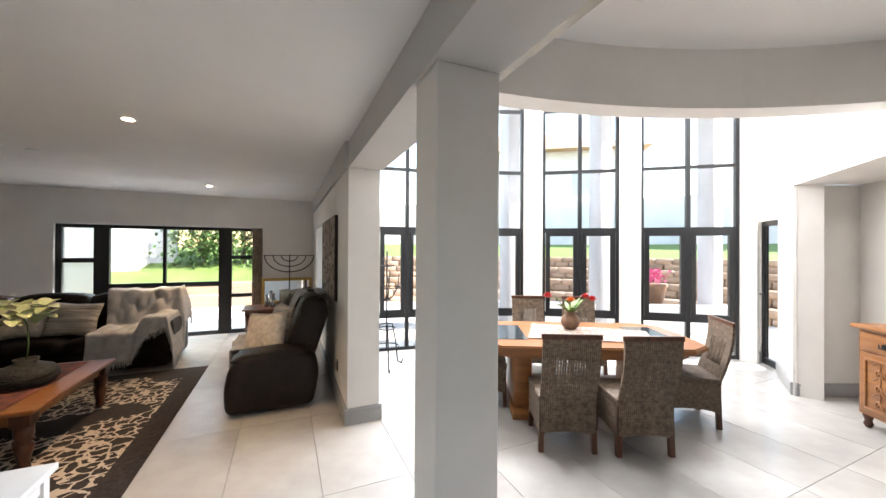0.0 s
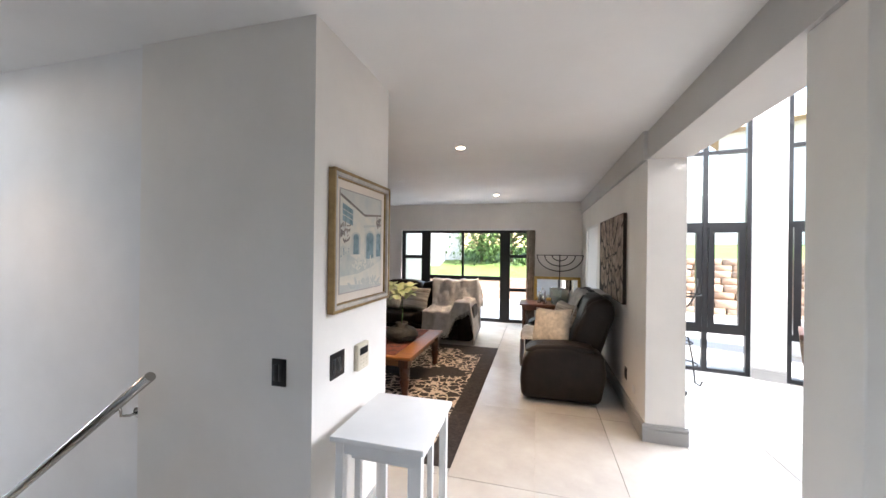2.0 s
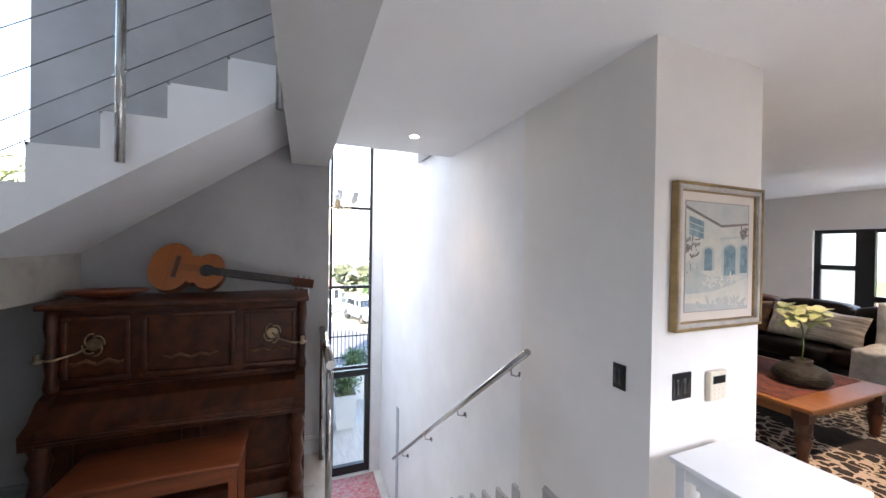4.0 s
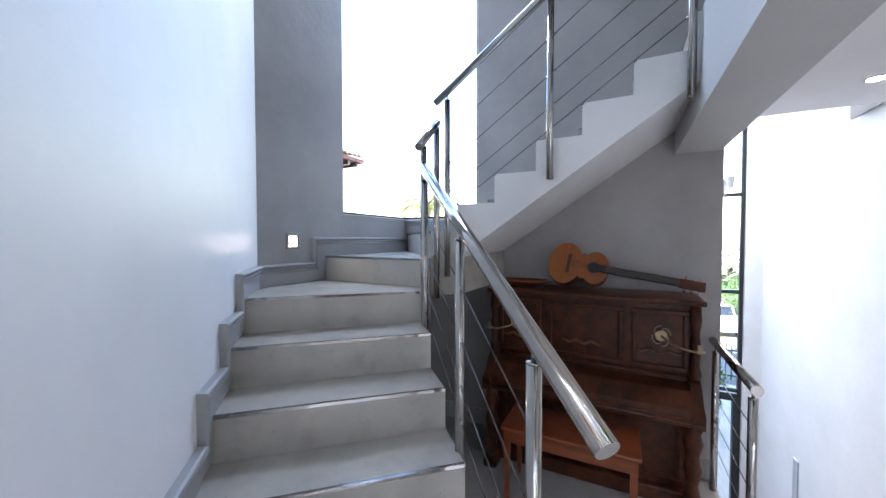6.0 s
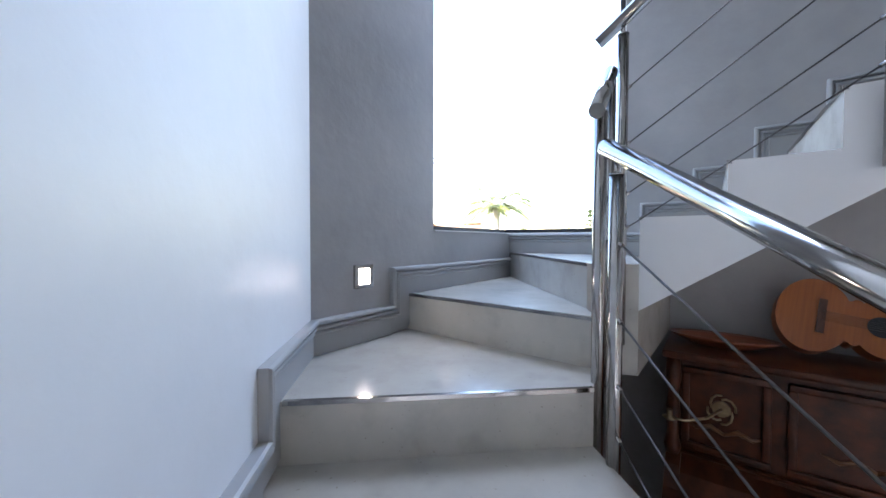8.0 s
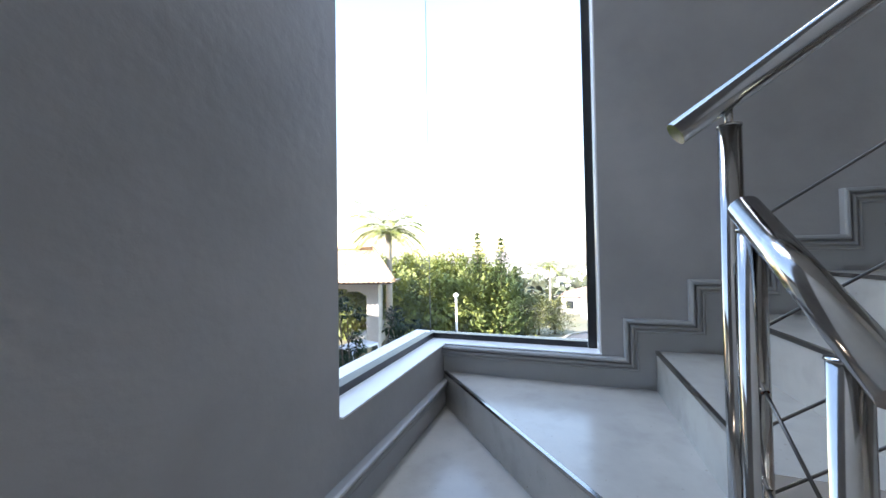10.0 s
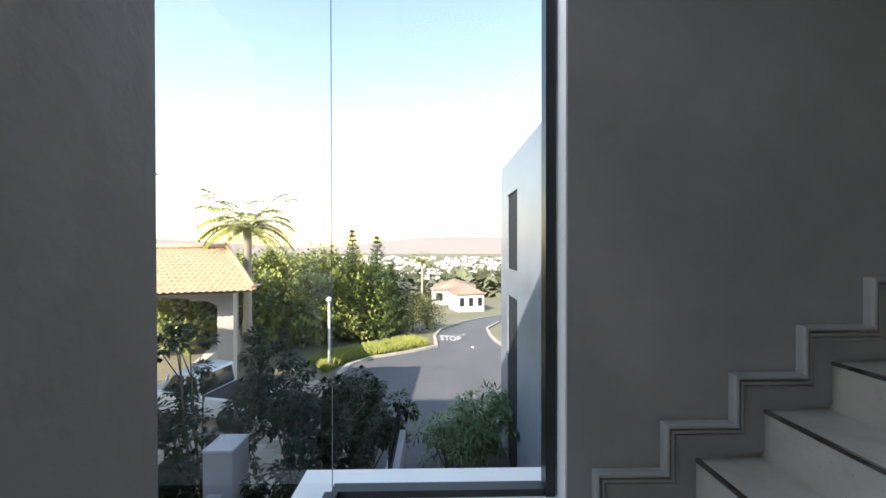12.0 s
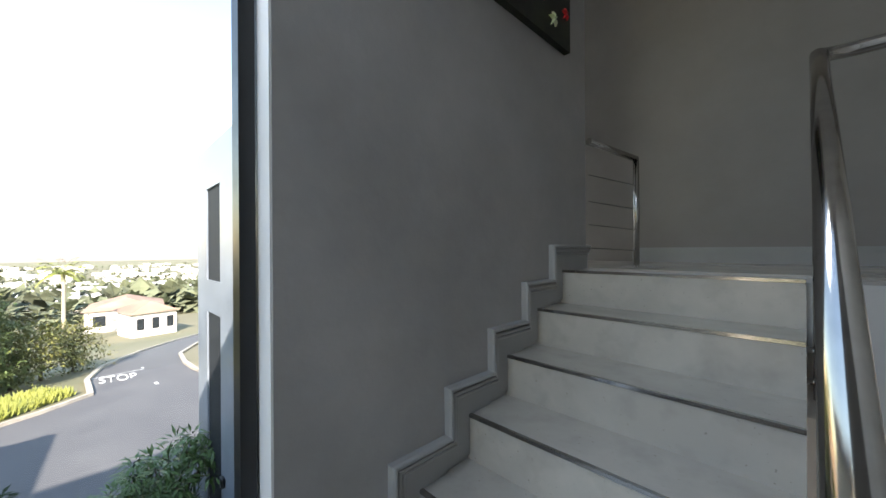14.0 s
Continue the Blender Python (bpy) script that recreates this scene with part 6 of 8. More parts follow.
# piano stool
M_BENCH = mat("orange_brown_wood", (0.24, 0.065, 0.022), 0.3, second=(0.16, 0.042, 0.016), scale=3, stretch=(8, 1, 8), rvar=0.06)
ps = thing("piano_bench", pose(-0.48, 0.44, 0), "orange-brown wooden piano bench before the piano", "bench")
bm = bm_new()
soft_box(bm, -0.19, 0.19, -0.40, 0.40, 0.475, 0.50, 0.008, 2)
part("seat", bm, M_BENCH, ps)
for sx in (-1, 1):
    bm = bm_new()
    box(bm, sx * 0.165 - 0.01, sx * 0.165 + 0.01, -0.35, 0.35, 0.40, 0.475)
    part("apron", bm, M_BENCH, ps)
    bm = bm_new()
    box(bm, -0.14, 0.14, sx * 0.36 - 0.01, sx * 0.36 + 0.01, 0.40, 0.475)
    part("apron", bm, M_BENCH, ps)
    for sy in (-1, 1):
        bm = bm_new()
        vv = box(bm, sx * 0.155 - 0.02, sx * 0.155 + 0.02, sy * 0.365 - 0.02, sy * 0.365 + 0.02, 0.0, 0.475)
        for q in vv[:4]:
            q.co.x += (sx * 0.155 - q.co.x) * 0.35
            q.co.y += (sy * 0.365 - q.co.y) * 0.35
        part("leg", bm, M_BENCH, ps)

# guitar lying back against the wall on the piano
M_GTOP = mat("guitar_spruce", (0.34, 0.10, 0.018), 0.3, second=(0.26, 0.07, 0.012), scale=3, stretch=(1, 30, 1), rvar=0.05)
gt = thing("guitar", pose(XC + 0.15, 0.46, 1.487), "orange classical guitar lying on the piano", "guitar")
gt.matrix_basis = pose(XC + 0.15, 0.46, 1.487) @ Matrix.Rotation(radians(-9), 4, 'X') @ Matrix.Rotation(radians(68), 4, 'Y')
# local: y along the neck, x across, z out of the soundboard


def guitar_outline(n=48):
    """Half widths along the body from the tail (0) to the heel (1)."""
    out = []
    for i in range(n + 1):
        t = i / n
        lower = 0.165 * math.sqrt(max(0, 1 - ((t - 0.28) / 0.285) ** 2)) if t < 0.56 else 0
        upper = 0.125 * math.sqrt(max(0, 1 - ((t - 0.78) / 0.225) ** 2)) if t > 0.55 else 0
        waist = 0.100 * math.exp(-((t - 0.58) / 0.12) ** 2)
        out.append((max(lower, upper, waist, 0.004), -0.25 + 0.43 * t))
    return out


ol = guitar_outline()
bm = bm_new()
loop = [(w_, y) for w_, y in ol] + [(-w_, y) for w_, y in reversed(ol)]
tv = [bm.verts.new((x, y, 0.05)) for x, y in loop]
bv = [bm.verts.new((x, y, -0.04)) for x, y in loop]
bm.faces.new(tv), bm.faces.new(list(reversed(bv)))
for i in range(len(loop)):
    j = (i + 1) % len(loop)
    bm.faces.new((tv[i], bv[i], bv[j], tv[j]))
bmesh.ops.remove_doubles(bm, verts=bm.verts[:], dist=0.0005)
part("body", bm, M_GTOP, gt)
bm = bm_new()
lathe(bm, [(0.043, 0.051), (0.043, 0.053)], (0, 0.075, 0), 28)
part("sound_hole", bm, M_SWITCH, gt, "dark round sound hole")
bm = bm_new()
box(bm, -0.075, 0.075, -0.115, -0.09, 0.05, 0.06)
part("bridge", bm, M_DARKWOOD, gt)
bm = bm_new()
box(bm, -0.026, 0.026, 0.09, 0.62, 0.05, 0.066)
box(bm, -0.022, 0.022, 0.18, 0.62, 0.03, 0.05)
part("neck", bm, mat("ebony_fingerboard", (0.02, 0.014, 0.012), 0.4), gt, "dark fingerboard and neck")
bm = bm_new()
soft_box(bm, -0.034, 0.034, 0.62, 0.77, 0.036, 0.056, 0.006, 2)
hd = part("headstock", bm, M_PIANO, gt)
for sx in (-1, 1):
    for k in range(3):
        bm = bm_new()
        tube(bm, [(sx * 0.03, 0.655 + 0.04 * k, 0.046), (sx * 0.055, 0.655 + 0.04 * k, 0.046)], 0.006, 8)
        part("tuning_peg", bm, M_STEEL, hd, "silver tuning peg")
for k in range(6):
    bm = bm_new()
    x = -0.02 + 0.008 * k
    tube(bm, [(x, -0.10, 0.063), (x * 0.9, 0.62, 0.070)], 0.0007, 4)
    part("string", bm, M_STEEL, gt)
# shallow wooden bowl on the piano
bm = bm_new()
lathe(bm, [(0.02, 0.0), (0.12, 0.008), (0.20, 0.04), (0.22, 0.055), (0.19, 0.045), (0.10, 0.02), (0.0, 0.015)], seg=28, squash=(0.45, 1.0))
solo("wooden_bowl", bm, M_BENCH, "shallow reddish wooden dish on the piano", "bowl", m=pose(XC + 0.24, 0.02, 1.331))

# canvas on the upper stair wall
ar = thing("canvas_painting", pose(XC + 0.002, 0.46, 4.0), "dark canvas painting with red flowers", "painting")
bm = bm_new()
box(bm, 0, 0.035, -0.62, 0.62, 0.0, 0.9)
part("canvas", bm, mat("dark_floral_canvas", (0.008, 0.008, 0.008), 0.6, second=(0.022, 0.028, 0.012), scale=7), ar)
rnd = random.Random(4)
for i in range(44):
    bm = bm_new()
    y, z, r = rnd.uniform(-0.56, 0.56), rnd.uniform(0.03, 0.8), rnd.uniform(0.02, 0.05)
    for k in range(5):
        a = 2 * math.pi * k / 5 + i
        petal(bm, (0.036, y, z), (0.06, math.cos(a), math.sin(a)), r, r, 0.0)
    part("painted_flower", bm, (M_RED, M_STEM, M_PETAL)[i % 3], ar)

# ---- outdoors ----
M_GROUND = mat("ground", (0.22, 0.19, 0.13), 0.95, second=(0.12, 0.13, 0.06), scale=0.03, bump=0.0)
bm = bm_new()
gv = {}


def ground_z(x, y):
    """The land falls away from the house towards the valley."""
    d = -x
    z = -3.1
    if d > 14:
        z -= (min(d, 26) - 14) * 0.055
    if d > 26:
        z -= (min(d, 60) - 26) * 0.14
    if d > 60:
        z -= (min(d, 400) - 60) * 0.06
    if x > -3:
        z = -3.1
    return z


xs_ = [-4000, -2500, -1500, -900, -600, -400, -260, -180, -120, -90, -70, -60, -50, -40, -32, -26, -20, -14, -10, -6, -3, 20, 60, 300, 1500, 4000]
ys_ = [-4000, -1500, -600, -250, -120, -60, -30, -15, -8, -3, 0, 3, 8, 15, 30, 60, 120, 250, 600, 1500, 4000]
for i, x in enumerate(xs_):
    for j, y in enumerate(ys_):
        gv[i, j] = bm.verts.new((x, y, ground_z(x, y)))
for i in range(len(xs_) - 1):
    for j in range(len(ys_) - 1):
        bm.faces.new((gv[i, j], gv[i + 1, j], gv[i + 1, j + 1], gv[i, j + 1]))
struct("ground", bm, M_GROUND, "dry ground falling to a valley and the horizon", "ground")

M_ASPH = mat("asphalt", (0.115, 0.115, 0.118), 0.85, second=(0.085, 0.085, 0.09), scale=0.6, bump=0.3, bscale=60)
M_KERB = mat("kerb_stone", (0.42, 0.38, 0.32), 0.85, var=0.12, scale=3)
M_MARK = mat("road_paint", (0.75, 0.75, 0.72), 0.7, var=0.05)
M_PAVE = mat("brick_paving", (0.34, 0.25, 0.19), 0.85, second=(0.24, 0.18, 0.14), scale=5, bump=0.3)


def strip(name, left, right, dz, material, label, kind_cat, thick=0.0):
    bm = bm_new()
    a, b = [], []
    for (x, y), (x2, y2) in zip(left, right):
        a.append(bm.verts.new((x, y, ground_z(x, y) + dz)))
        b.append(bm.verts.new((x2, y2, ground_z(x2, y2) + dz)))
    for i in range(len(a) - 1):
        bm.faces.new((a[i], a[i + 1], b[i + 1], b[i]))
    if thick:
        g = bmesh.ops.extrude_face_region(bm, geom=bm.faces[:])
        for v in [e for e in g["geom"] if isinstance(e, bmesh.types.BMVert)]:
            v.co.z += thick
    return struct(name, bm, material, label, kind_cat)


ROAD_L = [(-8.7, -2.9), (-9.5, -3.2), (-12, -4.2), (-14, -4.74), (-15, -5.0), (-17, -5.5), (-18.4, -5.4), (-19.9, -4.5), (-21.3, -2.3), (-22.7, -0.85), (-24, -0.9), (-26, -1.0), (-32, -0.4), (-40, 2.0), (-48, 5.5), (-56, 10)]
ROAD_R = [(-8.7, 6.0), (-9.5, 6.0), (-12, 6.0), (-14, 5.74), (-15, 5.6), (-17, 5.0), (-18.4, 4.5), (-19.9, 4.0), (-21.3, 3.5), (-22.7, 3.2), (-24, 3.0), (-26, 2.9), (-32, 3.5), (-40, 6.0), (-48, 9.6), (-56, 14.5)]
strip("road", ROAD_L, ROAD_R, 0.03, M_ASPH, "grey asphalt road bending down the hill", "road")
KL = [(x - 0.02, y - 0.22) for x, y in ROAD_L]
strip("kerb_1", KL, ROAD_L, 0.03, M_KERB, "pale stone kerb along the road", "kerb", 0.13)
KR = [(x, y + 0.22) for x, y in ROAD_R]
strip("kerb_2", ROAD_R, KR, 0.03, M_KERB, "pale stone kerb along the road", "kerb", 0.13)
# STOP on the road, read by drivers coming up the hill
tx = bpy.data.curves.new("stop_marking", 'FONT')
tx.body = "STOP"
tx.size = 1.0
tx.align_x = 'CENTER'
tx.extrude = 0.002
st_ = new("road_marking_stop", tx)
st_.matrix_basis = pose(-24.6, 0.05, ground_z(-24.6, 0) + 0.045, 0, 3.0, 90) @ Matrix.Diagonal((0.62, 1.7, 1, 1))
dg = bpy.context.evaluated_depsgraph_get()
dg.update()
me = bpy.data.meshes.new_from_object(st_.evaluated_get(dg))
mtx = st_.matrix_basis.copy()
bpy.data.objects.remove(st_)
bpy.data.curves.remove(tx)
me.materials.clear()
me.materials.append(M_MARK)
o = new("road_marking_stop", me)
o.matrix_basis = mtx
tagged(o, "white STOP lettering painted on the asphalt", "road marking", kind="structure")
bm = bm_new()
for p, q in (((-22.2, 1.35), (-27.8, 1.2)), ((-26.6, -1.0), (-26.8, 1.2))):
    d = (Vector(q) - Vector(p)).normalized()
    n = Vector((-d.y, d.x)) * 0.07
    v = [bm.verts.new((c.x, c.y, ground_z(c.x, c.y) + 0.045)) for c in (Vector(p) - n, Vector(q) - n, Vector(q) + n, Vector(p) + n)]
    bm.faces.new(v)
struct("road_marking_line", bm, M_MARK, "white painted road lines", "road marking")

# driveway paving near the house
rnd = random.Random(8)
pv = tagged(new("pavement"), "mixed tan and grey stone paving of the driveway", "paving", kind="structure")
M_STONE = mat("driveway_stone", (0.36, 0.30, 0.22), 0.85, second=(0.28, 0.25, 0.21), scale=4, island=0.35, bump=0.3)
stone_meshes = []
for s_ in range(3):
    bm = bm_new()
    a, b = 0.42 + 0.06 * s_, 0.30 + 0.03 * s_
    prism(bm, [(-a / 2, -b / 2), (a / 2 - 0.02 * s_, -b / 2), (a / 2, b / 2 - 0.02), (-a / 2 + 0.02, b / 2)], 0, 0.05)
    stone_meshes.append(mesh_of("paving_stone", bm, M_STONE))
for i in range(17):
    for j in range(16):
        o = new("paving_stone", stone_meshes[(i * 7 + j * 3) % 3])
        o.parent = pv
        o.location = (-8.0 - i * 0.47 + 0.22 * (j % 2), -9.6 + j * 0.34, -3.085 + 0.004 * ((i * 5 + j) % 3))
        o.rotation_euler = (0, 0, rnd.uniform(-0.03, 0.03))

# own house outside: fin wall with slots, garden walls
fin = tagged(new("house_fin_wall"), "tall plastered fin wall with two slots, blue shade in its colour", "wall", kind="structure")
# blue-grey of the fin's shaded face, put into the plaster colour
M_FINSHADE = mat("fin_shaded_plaster", (0.27, 0.31, 0.36), 0.38, second=(0.19, 0.22, 0.26), scale=0.9, bump=0.2, bscale=14)
bm = bm_new()
F0, F1, FT = -10.65, -5.45, 5.22
sa, sb = -9.7, -8.5
for b in ((F0, sa, -3.2, FT), (sb, F1, -3.2, FT), (sa, sb, 4.30, FT), (sa, sb, 2.0, 2.95 - 1.45), (sa, sb, -3.2, -3.19)):
    if b[2] < b[3]:
        box(bm, b[0], b[1], 1.02, 1.27, b[2], b[3])
box(bm, sa, sb, 1.02, 1.27, 1.58, 2.28)
part("wall", bm, M_FINSHADE, fin)
# matt dark sheets fill the slots in place of the shade inside them
bm = bm_new()
box(bm, sa, sb, 1.055, 1.10, 2.28, 4.30)
box(bm, sa, sb, 1.055, 1.10, -3.1, 1.58)
part("slot_glass", bm, mat("dark_slot_shade", (0.03, 0.035, 0.04), 0.7, spec=0.15), fin, "dark sheet standing in for the shade inside the slot")
bm = bm_new()
soft_box(bm, -8.35, -8.2, 0.95, 1.02, -1.72, -1.52, 0.02, 2)
solo("wall_lamp", bm, M_SWITCH, "small black outdoor wall lamp on the fin wall", "wall lamp")

bm = bm_new()
box(bm, -8.3, -6.1, -1.95, -1.68, -3.2, -1.45)
struct("garden_wall_1", bm, M_GREYWALL, "grey plastered garden wall", "garden wall")
bm = bm_new()
prism(bm, [(-6.55, -4.95), (-6.02, -4.95), (-6.02, -4.45), (-6.55, -4.45)], -3.2, -0.64)
box(bm, -6.02, -1.6, -4.85, -4.6, -3.2, -1.35)
struct("garden_wall_2", bm, M_GREYWALL, "grey plastered wall with a corner pier", "garden wall")
bm = bm_new()
v = [bm.verts.new(p) for p in ((-6.56, -4.96, -0.64), (-6.01, -4.96, -0.64), (-6.01, -4.44, -0.64), (-6.56, -4.44, -0.64))]
v2 = [bm.verts.new(p) for p in ((-6.56, -4.96, -0.60), (-6.01, -4.96, -0.60), (-6.01, -4.44, -0.60), (-6.56, -4.44, -0.60))]
ap = bm.verts.new((-6.28, -4.70, -0.45))
bm.faces.new(list(reversed(v)))
for i in range(4):
    bm.faces.new((v[i], v[(i + 1) % 4], v2[(i + 1) % 4], v2[i]))
    bm.faces.new((v2[i], v2[(i + 1) % 4], ap))
struct("garden_wall_cap", bm, M_EXT, "white pointed cap of the garden pier", "pier cap")
fence = thing("palisade_fence", pose(0, 0, 0), "black steel palisade fence on the garden wall", "fence")
bar = bm_new()
tube(bar, [(0, 0, 0), (0, 0, 0.62), (0, 0, 0.70)], [0.016, 0.016, 0.002], 6)
bar_me = mesh_of("bar", bar, M_BLACK)
for i in range(12):
    o = new("bar", bar_me)
    o.parent = fence
    o.location = (-6.4 - i * 0.165, -1.82, -1.45)
bm = bm_new()
for z in (-1.3, -0.95):
    box(bm, -8.28, -6.3, -1.83, -1.81, z, z + 0.03)
part("fence_rail", bm, M_BLACK, fence)

# ---- plants ----
M_LEAFD = mat("dark_glossy_leaf", (0.022, 0.040, 0.014), 0.65, spec=0.15, var=0.35, scale=1.2, island=0.2)
M_LEAFY = mat("sunlit_leaf", (0.30, 0.315, 0.075), 0.6, second=(0.15, 0.19, 0.045), scale=0.8)
M_LEAFG = mat("fern_leaf", (0.09, 0.17, 0.04), 0.45, second=(0.05, 0.10, 0.025), scale=2.0)
M_BARK = mat("bark", (0.16, 0.12, 0.085), 0.9, second=(0.09, 0.07, 0.05), scale=8, bump=0.6, bscale=40)
M_PALMBARK = mat("palm_trunk", (0.42, 0.36, 0.28), 0.9, second=(0.30, 0.26, 0.2), scale=5, stretch=(1, 1, 6), bump=0.5)


def leaf_verts(V, F, c, d, up, l, w):
    """One folded leaf: four quads' worth of points on a midrib."""
    s = d.cross(up)
    if s.length < 1e-4:
        s = Vector((1, 0, 0))
    s.normalize()
    n = s.cross(d)
    k = len(V)
    V += [c, c + d * l * 0.45 + s * w / 2 + n * w * 0.12, c + d * l - n * l * 0.12, c + d * l * 0.45 - s * w / 2 + n * w * 0.12, c + d * l * 0.5]
    F += [(k, k + 1, k + 4), (k + 1, k + 2, k + 4), (k + 2, k + 3, k + 4), (k + 3, k, k + 4)]


def mesh_vf(name, V, F, material):
    me = bpy.data.meshes.new(name)
    me.from_pydata([tuple(v) for v in V], [], F)
    me.materials.append(material)
    return me


def rosette_bush(name, m, seed, height, spread, n_br, material, label, leaf=0.15, wide=0.085, per=62, head=0.20):
    """A shrub of forking stems that carry separate rounded heads of leaves."""
    r = random.Random(seed)
    t = thing(name, m, label, "shrub")
    bm = bm_new()
    V, F = [], []
    for b in range(n_br):
        a = r.uniform(0, 6.283)
        rr = spread * math.sqrt(r.random())
        top = Vector((rr * math.cos(a), rr * math.sin(a), height * (0.42 + 0.58 * r.random()) * (1 - 0.25 * (rr / spread) ** 2)))
        mid = Vector((top.x * 0.5 + r.uniform(-.12, .12), top.y * 0.5 + r.uniform(-.12, .12), top.z * 0.5))
        tube(bm, [(r.uniform(-.08, .08), r.uniform(-.08, .08), 0), mid, top], [0.035, 0.022, 0.010], 6)
        for q in range(3):
            c0 = top if q == 0 else top + Vector((r.gauss(0, .26), r.gauss(0, .26), r.uniform(-0.5, -0.1)))
            if q:
                tube(bm, [mid.lerp(top, 0.5), c0], [0.014, 0.007], 5)
            hr_ = head * r.uniform(0.75, 1.25)
            for k in range(per):
                u = Vector((r.gauss(0, 1), r.gauss(0, 1), r.gauss(0.25, 0.8))).normalized()
                p = c0 + Vector((u.x, u.y, u.z * 0.75)) * hr_ * r.uniform(0.45, 1.0)
                leaf_verts(V, F, p, (u + Vector((0, 0, -0.45))).normalized(), Vector((0, 0, 1)), leaf * r.uniform(0.7, 1.15), wide * r.uniform(0.8, 1.15))
    part("stems", bm, M_BARK, t)
    o = new("leaves", mesh_vf("leaves", V, F, material))
    o.parent = t
    return t


rosette_bush("shrub", pose(-7.0, -3.6, -3.1), 1, 4.2, 1.2, 26, M_LEAFD, "dark glossy-leaved shrub beside the driveway")
rosette_bush("shrub", pose(-8.6, -2.75, -3.1), 2, 3.1, 0.9, 26, M_LEAFD, "dark glossy-leaved shrub beside the fence")
rosette_bush("shrub", pose(-7.4, -5.8, -3.1), 3, 4.7, 1.4, 24, M_LEAFD, "sparse dark glossy-leaved shrub beside the driveway")
rosette_bush("shrub", pose(-6.2, -6.6, -3.1), 4, 2.6, 1.0, 20, M_LEAFD, "dark shrub beside the neighbouring house")
rosette_bush("shrub", pose(-8.8, -0.45, -3.1), 7, 1.9, 0.8, 22, M_LEAFG, "feathery green shrub before the fin wall", 0.17, 0.035, 60, 0.24)
rosette_bush("shrub", pose(-9.6, 0.35, -3.1), 9, 2.3, 0.75, 16, M_LEAFG, "green shrub with open leaf rosettes before the fin wall", 0.30, 0.07, 26, 0.16)


def frond(V, F, base, d, length, droop, width, r, n=11):
    pts = []
    s = d.cross(Vector((0, 0, 1))).normalized()
    for i in range(n + 1):
        t = i / n
        pts.append(base + Vector((d.x, d.y, 0)) * length * t * (1 - 0.18 * t) + Vector((0, 0, d.z * length * t - droop * length * t * t)))
    for i in range(1, n + 1):
        tdir = (pts[i] - pts[i - 1]).normalized()
        for sg in (-1, 1):
            for e in (0, 0.5):
                c = pts[i - 1].lerp(pts[i], e)
                dd = (tdir * 0.55 + s * sg + Vector((0, 0, -0.25 + r.uniform(-.15, .15)))).normalized()
                l = width * (0.45 + math.sin(math.pi * (0.15 + 0.8 * i / n))) * 0.7
                leaf_verts(V, F, c, dd, Vector((0, 0, 1)), l, width * 0.13)


def palm(m, seed, h, crown, label, n=34):
    r = random.Random(seed)
    t = thing("palm_tree", m, label, "palm tree")
    bm = bm_new()
    tube(bm, [(0, 0, 0), (0.05, 0.03, h * 0.4), (0.02, 0.06, h * 0.8), (0, 0, h)], [0.27, 0.20, 0.17, 0.22], 12)
    part("trunk", bm, M_PALMBARK, t)
    V, F = [], []
    for i in range(n):
        a = i * 2.399
        el = 1.75 - 1.75 * (i / n)
        frond(V, F, Vector((0, 0, h)), Vector((math.cos(a), math.sin(a), el * 0.9)), crown * r.uniform(0.85, 1.1), 0.75, crown * 0.28, r)
    o = new("crown", mesh_vf("crown", V, F, M_LEAFY))
    o.parent = t


palm(pose(-18.6, -10.8, ground_z(-18.6, 0)), 3, 7.2, 2.8, "tall feathery palm tree behind the neighbouring house")
palm(pose(-62, -3.5, ground_z(-62, 0)), 4, 9.0, 2.6, "distant palm tree in the valley", 26)


def leafy_tree(name, m, seed, h, r0, material, label, n_clump=250, per=32, leaf=0.34, wide=0.18):
    r = random.Random(seed)
    t = thing(name, m, label, "tree")
    bm = bm_new()
    tube(bm, [(0, 0, 0), (0.05, 0, h * 0.45), (0, 0.05, h * 0.92)], [0.16 * h / 6, 0.10 * h / 6, 0.02], 8)
    V, F = [], []
    for i in range(n_clump):
        u = Vector((r.gauss(0, 1), r.gauss(0, 1), r.gauss(0, 1))).normalized()
        k = 0.55 + 0.5 * r.random()
        bumps = 1 + 0.22 * math.sin(3 * u.x + seed) + 0.2 * math.sin(4 * u.z + 2 * u.y + seed)
        c = Vector((u.x * r0 * k * bumps, u.y * r0 * k * bumps, h * 0.56 + u.z * h * 0.43 * k * bumps))
        if i % 12 == 0:
            tube(bm, [(0, 0, max(0.3, c.z * 0.6)), c], [0.05, 0.012], 5)
        for q in range(per):
            d = (u + Vector((r.gauss(0, .7), r.gauss(0, .7), r.gauss(0.1, .6)))).normalized()
            p = c + Vector((r.gauss(0, .26), r.gauss(0, .26), r.gauss(0, .26)))
            leaf_verts(V, F, p, d, Vector((0, 0, 1)), leaf * r.uniform(0.7, 1.2), wide * r.uniform(0.8, 1.2))
    part("trunk", bm, M_BARK, t)
    o = new("crown", mesh_vf("crown", V, F, material))
    o.parent = t


gz = lambda x: ground_z(x, 0) - 0.05
M_CONIF = mat("conifer_needles", (0.17, 0.22, 0.06), 0.65, second=(0.06, 0.10, 0.03), scale=0.9)


